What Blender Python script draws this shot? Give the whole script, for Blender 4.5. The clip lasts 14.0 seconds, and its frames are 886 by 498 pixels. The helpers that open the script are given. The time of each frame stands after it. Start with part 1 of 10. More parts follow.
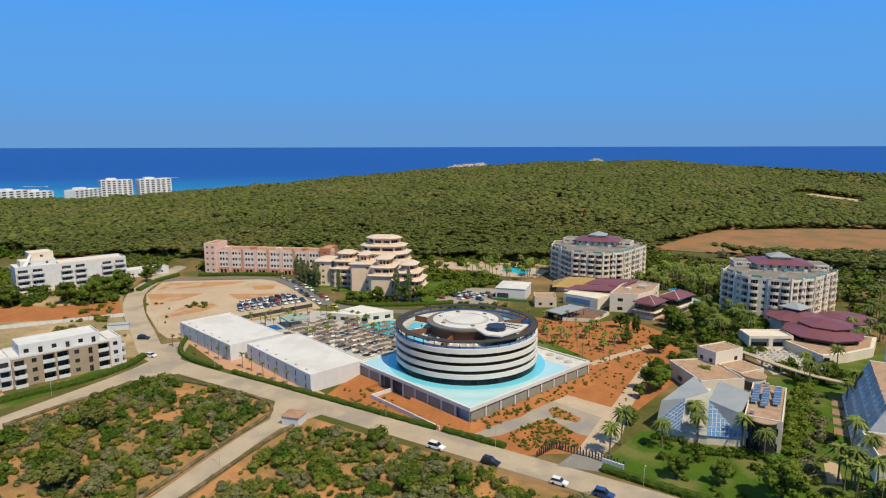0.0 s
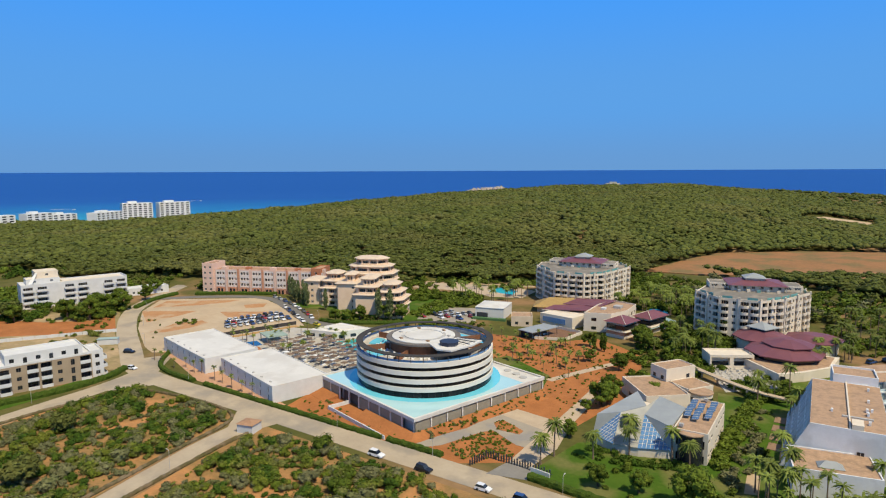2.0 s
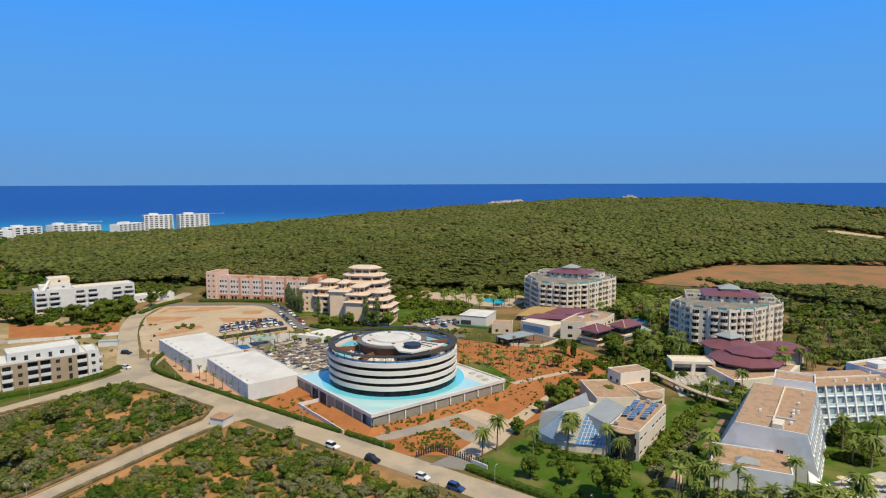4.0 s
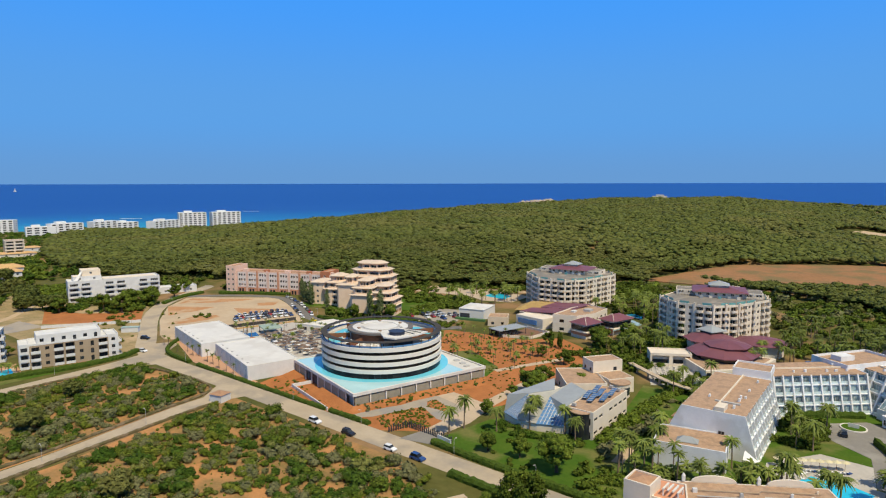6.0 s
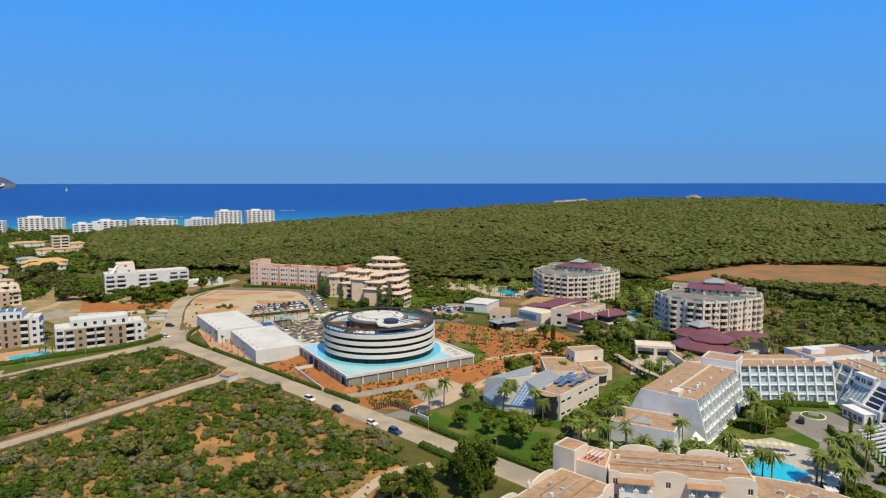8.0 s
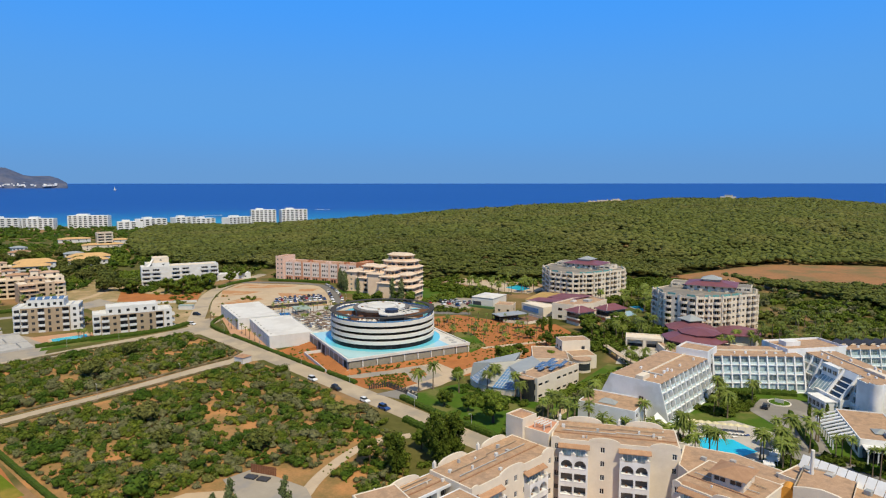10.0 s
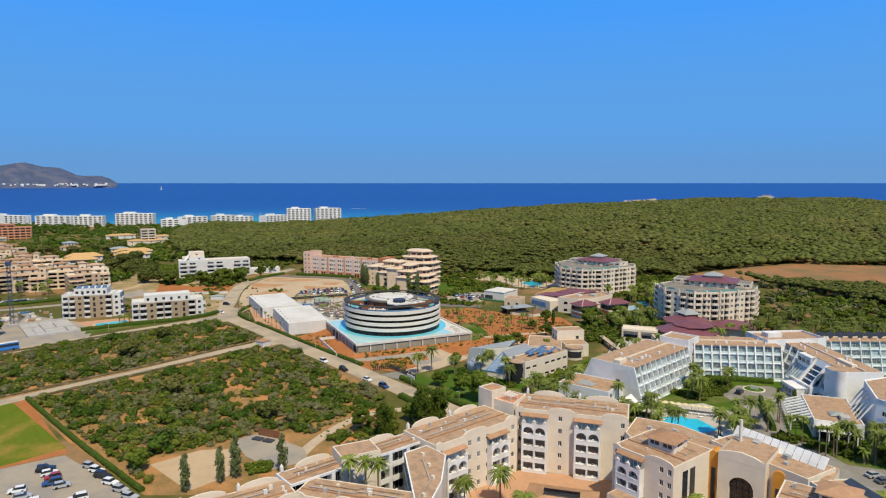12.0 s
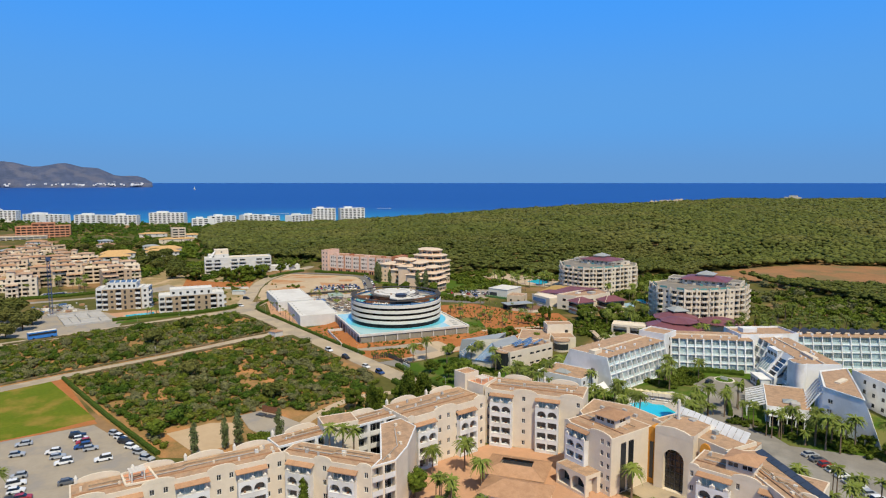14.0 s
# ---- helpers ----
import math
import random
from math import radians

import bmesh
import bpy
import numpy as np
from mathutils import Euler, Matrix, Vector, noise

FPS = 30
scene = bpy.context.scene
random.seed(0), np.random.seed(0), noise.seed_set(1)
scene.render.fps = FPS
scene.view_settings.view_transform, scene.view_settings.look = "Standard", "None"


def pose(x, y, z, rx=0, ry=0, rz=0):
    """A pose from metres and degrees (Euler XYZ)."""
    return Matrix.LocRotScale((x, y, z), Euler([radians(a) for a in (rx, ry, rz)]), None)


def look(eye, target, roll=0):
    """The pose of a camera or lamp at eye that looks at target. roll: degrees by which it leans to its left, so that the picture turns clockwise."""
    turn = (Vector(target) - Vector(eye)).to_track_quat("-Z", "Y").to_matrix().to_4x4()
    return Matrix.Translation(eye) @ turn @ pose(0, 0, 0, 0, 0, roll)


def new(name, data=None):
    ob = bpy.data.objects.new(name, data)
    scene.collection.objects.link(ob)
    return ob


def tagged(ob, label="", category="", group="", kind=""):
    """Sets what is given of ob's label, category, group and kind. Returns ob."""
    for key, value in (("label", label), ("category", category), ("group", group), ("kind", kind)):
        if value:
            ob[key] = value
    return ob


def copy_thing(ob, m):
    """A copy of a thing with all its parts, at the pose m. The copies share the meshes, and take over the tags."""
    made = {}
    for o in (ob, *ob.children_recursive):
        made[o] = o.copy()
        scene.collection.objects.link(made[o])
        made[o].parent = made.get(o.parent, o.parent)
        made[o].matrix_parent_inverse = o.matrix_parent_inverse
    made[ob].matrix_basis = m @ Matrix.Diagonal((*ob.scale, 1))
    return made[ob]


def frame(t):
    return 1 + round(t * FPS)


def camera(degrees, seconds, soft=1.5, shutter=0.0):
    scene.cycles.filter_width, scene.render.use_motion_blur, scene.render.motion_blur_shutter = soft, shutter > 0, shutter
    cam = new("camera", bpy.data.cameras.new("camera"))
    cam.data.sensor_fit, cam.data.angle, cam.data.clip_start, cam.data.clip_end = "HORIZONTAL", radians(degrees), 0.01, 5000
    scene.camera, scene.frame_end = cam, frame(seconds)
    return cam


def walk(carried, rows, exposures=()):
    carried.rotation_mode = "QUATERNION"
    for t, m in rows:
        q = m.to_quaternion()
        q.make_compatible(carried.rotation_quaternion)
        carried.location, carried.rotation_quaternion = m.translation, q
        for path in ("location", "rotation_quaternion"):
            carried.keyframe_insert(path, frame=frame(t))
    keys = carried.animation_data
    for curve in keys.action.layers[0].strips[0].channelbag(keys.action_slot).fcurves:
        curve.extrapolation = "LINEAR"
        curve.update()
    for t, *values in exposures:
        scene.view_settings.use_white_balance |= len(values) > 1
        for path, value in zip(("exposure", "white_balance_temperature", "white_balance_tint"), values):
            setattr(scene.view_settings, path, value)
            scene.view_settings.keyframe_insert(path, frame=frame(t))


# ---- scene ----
cam = camera(70.0, 14.0, 1.15)
METRES, EYE, TILT, LEAN, TURN = 170.0, 73.5, 2.15, -1.4, 31.9
ROWS = [
    (0.0, 0.0, 0.0, 0.0, -0.3, -11.3, 1.52),
    (0.5, 0.0303, -0.0165, -0.0005, 0.31, -10.81, 1.61),
    (1.0, 0.063, -0.0296, -0.0011, 0.85, -10.22, 1.68),
    (1.5, 0.0959, -0.0407, -0.0015, 1.39, -9.59, 1.71),
    (2.0, 0.1287, -0.0538, -0.0019, 1.95, -9.13, 1.73),
    (2.5, 0.1597, -0.069, -0.0023, 2.47, -8.74, 1.74),
    (3.0, 0.1896, -0.0863, -0.0024, 3.0, -8.34, 1.74),
    (3.5, 0.22, -0.1056, -0.0025, 3.54, -8.03, 1.75),
    (6.0, 0.3662, -0.2063, -0.0039, 7.36, -7.85, 1.78),
    (6.5, 0.3952, -0.2265, -0.0042, 8.22, -7.83, 1.8),
    (7.0, 0.4251, -0.2476, -0.0043, 9.09, -7.81, 1.82),
    (7.5, 0.4542, -0.268, -0.0044, 9.94, -7.78, 1.83),
    (10.0, 0.5996, -0.3737, -0.0052, 14.18, -7.64, 1.9),
    (10.5, 0.629, -0.3957, -0.0053, 15.06, -7.62, 1.92),
    (11.0, 0.6574, -0.4174, -0.0056, 15.92, -7.59, 1.94),
    (11.5, 0.6866, -0.4397, -0.0058, 16.8, -7.58, 1.97),
    (12.0, 0.715, -0.4617, -0.006, 17.66, -7.55, 1.99),
    (12.5, 0.7438, -0.4831, -0.0059, 18.84, -7.52, 2.03),
    (13.0, 0.7736, -0.5047, -0.0037, 19.65, -7.51, 2.05),
    (13.5, 0.8025, -0.5255, 0.0, 20.0, -7.51, 2.05),
    (14.0, 0.832, -0.547, 0.0038, 20.29, -7.49, 2.05),
]
walk(cam, [(t, pose(0, 0, EYE, TILT, LEAN, TURN) @ pose(METRES * x, METRES * y, METRES * z, 90 + pitch, roll, yaw)) for t, x, y, z, yaw, pitch, roll in ROWS])

# ---- world, sun, exposure ----
SUN_AZ, SUN_EL = -19.0, 57.0      # degrees from +x towards +y, and above the horizon
world = bpy.data.worlds.new("sky")
scene.world = world
world.use_nodes = True
wn, wl = world.node_tree.nodes, world.node_tree.links
sky = wn.new("ShaderNodeTexSky")
sky.sky_type = "NISHITA"
sky.sun_disc = False
sky.sun_elevation = radians(SUN_EL)
sky.sun_rotation = radians(90 - SUN_AZ)
sky.altitude = 0
sky.air_density, sky.dust_density, sky.ozone_density = 1.0, 0.2, 4.0
tint = wn.new("ShaderNodeHueSaturation")
tint.inputs["Saturation"].default_value = 0.45
tint.inputs["Value"].default_value = 0.08
wl.new(sky.outputs[0], tint.inputs["Color"])
# the clear maritime blue of the lower sky, passing over into the sky texture higher up
coord = wn.new("ShaderNodeTexCoord")
split = wn.new("ShaderNodeSeparateXYZ")
wl.new(coord.outputs["Generated"], split.inputs[0])
lower = wn.new("ShaderNodeValToRGB")
lower.color_ramp.interpolation = "EASE"
e = lower.color_ramp.elements
e[0].position, e[0].color = 0.0, (0.138, 0.330, 0.655, 1)
e[1].position, e[1].color = 0.30, (0.058, 0.335, 0.97, 1)
e.new(0.10).color = (0.110, 0.358, 0.80, 1)
wl.new(split.outputs["Z"], lower.inputs[0])
rise = wn.new("ShaderNodeMapRange")
rise.interpolation_type = "SMOOTHSTEP"
rise.inputs["From Min"].default_value, rise.inputs["From Max"].default_value = 0.32, 0.85
wl.new(split.outputs["Z"], rise.inputs["Value"])
blend = wn.new("ShaderNodeMix")
blend.data_type = "RGBA"
wl.new(rise.outputs[0], blend.inputs["Factor"])
wl.new(lower.outputs[0], blend.inputs["A"])
wl.new(tint.outputs[0], blend.inputs["B"])
wl.new(blend.outputs["Result"], wn["Background"].inputs[0])
wn["Background"].inputs[1].default_value = 1.0
sun = new("sun", bpy.data.lights.new("sun", "SUN"))
sun.data.energy, sun.data.angle, sun.data.color = 4.4, radians(0.53), (1.0, 0.895, 0.68)
sd = Vector((math.cos(radians(SUN_EL)) * math.cos(radians(SUN_AZ)), math.cos(radians(SUN_EL)) * math.sin(radians(SUN_AZ)), math.sin(radians(SUN_EL))))
sun.matrix_world = look(sd * 300, (0, 0, 0))
scene.view_settings.exposure = 0.0


# ---- materials ----
def mat(name, col, col2=None, scale=1.0, rough=0.8, metal=0.0, bump=0.0, bscale=None, spec=0.3, island=0.0, obj=0.0, fine=0.25, stain=None, sscale=0.05):
    """A surface of two colours mixed by noise at two scales, with relief; island and obj vary its lightness piece by piece."""
    m = bpy.data.materials.new(name)
    m.use_nodes = True
    n, l = m.node_tree.nodes, m.node_tree.links
    b = n["Principled BSDF"]
    b.inputs["Roughness"].default_value = rough
    b.inputs["Metallic"].default_value = metal
    b.inputs["Specular IOR Level"].default_value = spec
    geo = n.new("ShaderNodeNewGeometry")
    col2 = col2 or tuple(c * 0.8 for c in col)
    big = n.new("ShaderNodeTexNoise")
    big.inputs["Scale"].default_value, big.inputs["Detail"].default_value = scale, 6
    big.inputs["Roughness"].default_value = 0.65
    l.new(geo.outputs["Position"], big.inputs["Vector"])
    ramp = n.new("ShaderNodeMapRange")
    ramp.inputs["From Min"].default_value, ramp.inputs["From Max"].default_value = 0.35, 0.65
    l.new(big.outputs["Fac"], ramp.inputs["Value"])
    mix = n.new("ShaderNodeMix")
    mix.data_type = "RGBA"
    mix.inputs["A"].default_value, mix.inputs["B"].default_value = (*col, 1), (*col2, 1)
    l.new(ramp.outputs[0], mix.inputs["Factor"])
    out = mix.outputs["Result"]
    if stain:
        sn = n.new("ShaderNodeTexNoise")
        sn.inputs["Scale"].default_value, sn.inputs["Detail"].default_value = sscale, 4
        l.new(geo.outputs["Position"], sn.inputs["Vector"])
        sr = n.new("ShaderNodeMapRange")
        sr.inputs["From Min"].default_value, sr.inputs["From Max"].default_value = 0.5, 0.62
        l.new(sn.outputs["Fac"], sr.inputs["Value"])
        sm = n.new("ShaderNodeMix")
        sm.data_type = "RGBA"
        sm.inputs["B"].default_value = (*stain, 1)
        l.new(sr.outputs[0], sm.inputs["Factor"])
        l.new(out, sm.inputs["A"])
        out = sm.outputs["Result"]
    value = None
    small = n.new("ShaderNodeTexNoise")
    small.inputs["Scale"].default_value, small.inputs["Detail"].default_value = scale * 9, 3
    l.new(geo.outputs["Position"], small.inputs["Vector"])
    grain = n.new("ShaderNodeMapRange")
    grain.inputs["To Min"].default_value, grain.inputs["To Max"].default_value = 1 - fine, 1 + fine
    l.new(small.outputs["Fac"], grain.inputs["Value"])
    value = grain.outputs[0]
    for amount, node, socket in ((island, geo, "Random Per Island"), (obj, None, "Random")):
        if amount:
            node = node or n.new("ShaderNodeObjectInfo")
            r = n.new("ShaderNodeMapRange")
            r.inputs["To Min"].default_value, r.inputs["To Max"].default_value = 1 - amount, 1 + amount
            l.new(node.outputs[socket], r.inputs["Value"])
            mul = n.new("ShaderNodeMath")
            mul.operation = "MULTIPLY"
            l.new(value, mul.inputs[0])
            l.new(r.outputs[0], mul.inputs[1])
            value = mul.outputs[0]
    vm = n.new("ShaderNodeVectorMath")
    vm.operation = "SCALE"
    l.new(out, vm.inputs[0])
    l.new(value, vm.inputs["Scale"])
    l.new(vm.outputs[0], b.inputs["Base Color"])
    if bump:
        bn = n.new("ShaderNodeTexNoise")
        bn.inputs["Scale"].default_value, bn.inputs["Detail"].default_value = bscale or scale * 4, 4
        l.new(geo.outputs["Position"], bn.inputs["Vector"])
        bp = n.new("ShaderNodeBump")
        bp.inputs["Distance"].default_value = bump
        l.new(bn.outputs["Fac"], bp.inputs["Height"])
        l.new(bp.outputs[0], b.inputs["Normal"])
    return m


WHITE = mat("white render", (0.65, 0.64, 0.61), (0.58, 0.57, 0.54), 0.3, fine=0.04, spec=0.15)
BRIGHT = mat("bright white panel", (0.70, 0.66, 0.585), (0.66, 0.62, 0.545), 0.3, 0.6, fine=0.03, spec=0.15)
ROOFWHITE = mat("weathered white roof membrane", (0.66, 0.635, 0.585), (0.60, 0.58, 0.535), 0.15, 0.7, fine=0.05, stain=(0.57, 0.54, 0.49), sscale=0.12, spec=0.15)
SNOW = mat("bright white render", (0.76, 0.755, 0.74), (0.70, 0.695, 0.68), 0.2, fine=0.05, stain=(0.62, 0.61, 0.585), sscale=0.15, spec=0.15)
CREAM = mat("cream render", (0.72, 0.63, 0.50), (0.65, 0.56, 0.44), 0.25, fine=0.05, spec=0.15)
BEIGE = mat("beige render", (0.66, 0.53, 0.38), (0.60, 0.47, 0.33), 0.25, fine=0.05, spec=0.15)
TAN = mat("tan render", (0.38, 0.29, 0.19), (0.33, 0.25, 0.165), 0.3, fine=0.06, spec=0.15)
PINK = mat("salmon render", (0.74, 0.52, 0.41), (0.69, 0.47, 0.365), 0.3, fine=0.05, spec=0.15)
TERRA = mat("terracotta render", (0.50, 0.20, 0.10), (0.42, 0.165, 0.085), 0.3, fine=0.08, spec=0.15)
ROOFTILE = mat("tan roof paving", (0.47, 0.31, 0.195), (0.36, 0.23, 0.14), 1.3, fine=0.3, stain=(0.33, 0.22, 0.14), sscale=0.55, spec=0.15)
CLAY = mat("clay roof tiles", (0.44, 0.26, 0.15), (0.35, 0.20, 0.115), 0.6, fine=0.2, obj=0.12, spec=0.15)
YELLOWROOF = mat("yellow roof tiles", (0.58, 0.37, 0.16), (0.50, 0.31, 0.14), 0.5, fine=0.12, spec=0.15)
MAROON = mat("maroon metal roof", (0.20, 0.075, 0.085), (0.165, 0.06, 0.07), 0.2, 0.5, fine=0.06)
GREYROOF = mat("pale grey metal roof", (0.34, 0.355, 0.345), (0.29, 0.305, 0.30), 0.2, 0.5, fine=0.04)
RINGM = mat("dark grey metal", (0.068, 0.062, 0.058), (0.052, 0.048, 0.045), 0.3, 0.85, fine=0.1, spec=0.1)
BANDGLASS = mat("black window glass", (0.012, 0.012, 0.013), (0.02, 0.018, 0.016), 0.4, 0.25, spec=0.2, obj=0.5)
JADE = mat("pale turquoise glass", (0.60, 0.70, 0.70), (0.54, 0.65, 0.65), 0.4, 0.15, spec=0.4)
DARK = mat("dark anodised metal", (0.06, 0.06, 0.065), (0.045, 0.045, 0.05), 0.5, 0.5, fine=0.05)
TIMBER = mat("brown deck timber", (0.30, 0.19, 0.11), (0.25, 0.155, 0.09), 0.6, fine=0.2)
CONC = mat("pale concrete", (0.45, 0.43, 0.40), (0.37, 0.355, 0.33), 0.4, fine=0.1)
WOOD = mat("rust brown timber", (0.24, 0.10, 0.05), (0.19, 0.08, 0.04), 0.8, fine=0.15)
STRAW = mat("thatch straw", (0.42, 0.28, 0.10), (0.33, 0.21, 0.08), 0.8, fine=0.2, bump=0.1)
GLASS = mat("dark window glass", (0.03, 0.035, 0.04), (0.02, 0.022, 0.026), 0.4, 0.08, spec=0.6, obj=0.5)
PALEGLASS = mat("curtained window glass", (0.36, 0.44, 0.44), (0.16, 0.24, 0.25), 0.5, 0.1, spec=0.5, obj=0.55)
BLUEGLASS = mat("blue roof glass", (0.13, 0.27, 0.47), (0.09, 0.20, 0.38), 0.25, 0.1, spec=0.7, fine=0.05)
SLATEPANEL = mat("dark slate solar panel", (0.05, 0.065, 0.10), (0.035, 0.05, 0.08), 0.6, 0.3, spec=0.3)
PANEL = mat("solar panel", (0.10, 0.18, 0.31), (0.07, 0.13, 0.25), 0.6, 0.12, spec=0.6)
FABRIC = mat("white canvas", (0.78, 0.76, 0.72), (0.72, 0.70, 0.66), 0.6, fine=0.03)
BLUECLOTH = mat("blue fabric", (0.05, 0.10, 0.28), (0.04, 0.08, 0.22), 0.6, fine=0.05)
BRICKRED = mat("terracotta pink render", (0.60, 0.29, 0.17), (0.52, 0.25, 0.145), 0.3, fine=0.06, spec=0.15)
SANDWALL = mat("sand coloured render", (0.52, 0.39, 0.27), (0.46, 0.34, 0.235), 0.25, fine=0.06, spec=0.15)
ORANGE = mat("ochre painted wall", (0.62, 0.28, 0.04), (0.55, 0.24, 0.035), 0.4, fine=0.05)
ROADM = mat("sunbleached road", (0.45, 0.365, 0.255), (0.385, 0.31, 0.215), 0.12, 0.9, fine=0.08, stain=(0.31, 0.265, 0.205), sscale=0.06, spec=0.15)
ASPH = mat("grey asphalt", (0.19, 0.175, 0.155), (0.155, 0.145, 0.13), 0.15, 0.9, fine=0.1, spec=0.15)
DRIVE = mat("mid grey driveway asphalt", (0.25, 0.23, 0.20), (0.21, 0.195, 0.17), 0.15, 0.9, fine=0.1, stain=(0.29, 0.27, 0.235), sscale=0.1, spec=0.15)
LOT = mat("pale parking asphalt", (0.36, 0.31, 0.24), (0.31, 0.265, 0.205), 0.1, 0.9, fine=0.08, stain=(0.28, 0.255, 0.225), sscale=0.1, spec=0.15)
PAVE = mat("pale stone paving", (0.50, 0.39, 0.27), (0.44, 0.34, 0.235), 0.3, 0.85, fine=0.08, spec=0.15)
DECK = mat("white pool paving", (0.48, 0.44, 0.38), (0.42, 0.385, 0.33), 0.3, 0.8, fine=0.08, spec=0.15)
TERRACE = mat("pink terrace paving", (0.52, 0.30, 0.18), (0.45, 0.26, 0.155), 0.3, 0.85, fine=0.1, spec=0.15)
SOIL = mat("orange soil", (0.42, 0.165, 0.058), (0.32, 0.125, 0.045), 0.12, 0.95, fine=0.15, bump=0.15, bscale=1.5, spec=0.06)
ORANGEDIRT = mat("orange-stained dirt", (0.46, 0.255, 0.125), (0.40, 0.20, 0.09), 0.10, 0.95, fine=0.15, stain=(0.47, 0.33, 0.20), sscale=0.09, spec=0.06)
DIRT = mat("sandy lot", (0.50, 0.39, 0.265), (0.46, 0.34, 0.215), 0.06, 0.95, fine=0.10, stain=(0.43, 0.33, 0.22), sscale=0.05, spec=0.06)
WEEDY = mat("weed-grown earth", (0.36, 0.26, 0.14), (0.22, 0.185, 0.08), 0.08, 0.95, fine=0.25, stain=(0.45, 0.32, 0.18), sscale=0.05, spec=0.06)
SANDY = mat("pale sand", (0.50, 0.37, 0.23), (0.44, 0.32, 0.195), 0.1, 0.95, fine=0.06, spec=0.15)
SCRUBSOIL = mat("scrub soil", (0.36, 0.20, 0.082), (0.21, 0.145, 0.055), 0.16, 0.95, fine=0.25, bump=0.2, bscale=1.2, stain=(0.45, 0.22, 0.085), sscale=0.075, spec=0.06)
LAWN = mat("mown lawn", (0.052, 0.108, 0.011), (0.078, 0.128, 0.015), 0.12, 0.9, fine=0.22, bump=0.05, stain=(0.15, 0.15, 0.045), sscale=0.06, spec=0.06)
PITCH = mat("bright mown pitch", (0.100, 0.145, 0.010), (0.135, 0.158, 0.013), 0.10, 0.9, fine=0.22, bump=0.05, stain=(0.25, 0.185, 0.035), sscale=0.06, spec=0.06)
FIELD = mat("ploughed field", (0.33, 0.165, 0.075), (0.26, 0.145, 0.066), 0.05, 0.95, fine=0.25, stain=(0.20, 0.145, 0.065), sscale=0.035, spec=0.06)
GROUNDM = mat("dry grassy ground", (0.13, 0.115, 0.035), (0.075, 0.082, 0.02), 0.05, 0.95, fine=0.25, stain=(0.27, 0.165, 0.08), sscale=0.02, spec=0.06)
HEDGE = mat("clipped hedge", (0.042, 0.072, 0.009), (0.065, 0.098, 0.014), 0.7, 0.8, fine=0.45, bump=0.25, bscale=2.5, spec=0.06)
PINE = mat("pine foliage", (0.079, 0.096, 0.022), (0.116, 0.125, 0.029), 0.06, 0.75, fine=0.2, island=0.26, stain=(0.122, 0.122, 0.033), sscale=0.012, spec=0.06)
SHRUB = mat("scrub foliage", (0.066, 0.104, 0.010), (0.146, 0.158, 0.022), 0.17, 0.75, fine=0.3, island=0.34, stain=(0.15, 0.155, 0.042), sscale=0.21, spec=0.06)
DEEP = mat("dark scrub foliage", (0.036, 0.072, 0.008), (0.068, 0.105, 0.014), 0.25, 0.75, fine=0.3, island=0.34, spec=0.06)
SAGE = mat("grey-green scrub foliage", (0.115, 0.122, 0.045), (0.165, 0.158, 0.075), 0.25, 0.8, fine=0.3, island=0.3, spec=0.06)
TREE = mat("broadleaf foliage", (0.062, 0.094, 0.011), (0.108, 0.138, 0.018), 0.4, 0.75, fine=0.3, island=0.42, obj=0.25, spec=0.06)
CYPRESS = mat("grey green foliage", (0.105, 0.135, 0.048), (0.155, 0.18, 0.075), 0.4, 0.8, fine=0.3, island=0.42, spec=0.06)
FROND = mat("palm fronds", (0.115, 0.155, 0.022), (0.175, 0.20, 0.040), 0.8, 0.6, fine=0.35, obj=0.25, spec=0.15)
TRUNK = mat("palm trunk", (0.24, 0.17, 0.11), (0.17, 0.12, 0.075), 1.5, 0.9, fine=0.3)
BARK = mat("bark", (0.12, 0.08, 0.05), (0.08, 0.055, 0.035), 1.5, 0.9, fine=0.3)
POOL = mat("pool water", (0.03, 0.52, 0.68), (0.025, 0.47, 0.64), 0.25, 0.06, spec=0.5, fine=0.05, bump=0.02, bscale=1.2)
MOAT = mat("clear moat water", (0.17, 0.58, 0.68), (0.14, 0.54, 0.66), 0.2, 0.06, spec=0.5, fine=0.04, bump=0.02, bscale=1.2)
LAGOON = mat("green lagoon water", (0.06, 0.42, 0.42), (0.05, 0.36, 0.38), 0.2, 0.06, spec=0.5, fine=0.05, bump=0.02, bscale=1.2)
AQUA = mat("shallow terrace water", (0.43, 0.65, 0.665), (0.39, 0.62, 0.64), 0.12, 0.08, spec=0.5, fine=0.03, bump=0.01, bscale=1.2)
CARPAINT = [mat("car paint " + k, c, tuple(v * 0.95 for v in c), 1.0, 0.25, spec=0.6, fine=0.02) for k, c in
            (("white", (0.75, 0.75, 0.75)), ("silver", (0.40, 0.41, 0.42)), ("black", (0.02, 0.02, 0.024)), ("grey", (0.12, 0.125, 0.13)), ("blue", (0.03, 0.07, 0.20)), ("red", (0.35, 0.03, 0.03)), ("yellow", (0.65, 0.50, 0.03)))]
RUBBER = mat("tyre rubber", (0.02, 0.02, 0.02), (0.015, 0.015, 0.015), 2.0, 0.9)
HOTELWHITE = mat("far white render", (0.78, 0.77, 0.74), (0.70, 0.69, 0.66), 0.05, fine=0.03)


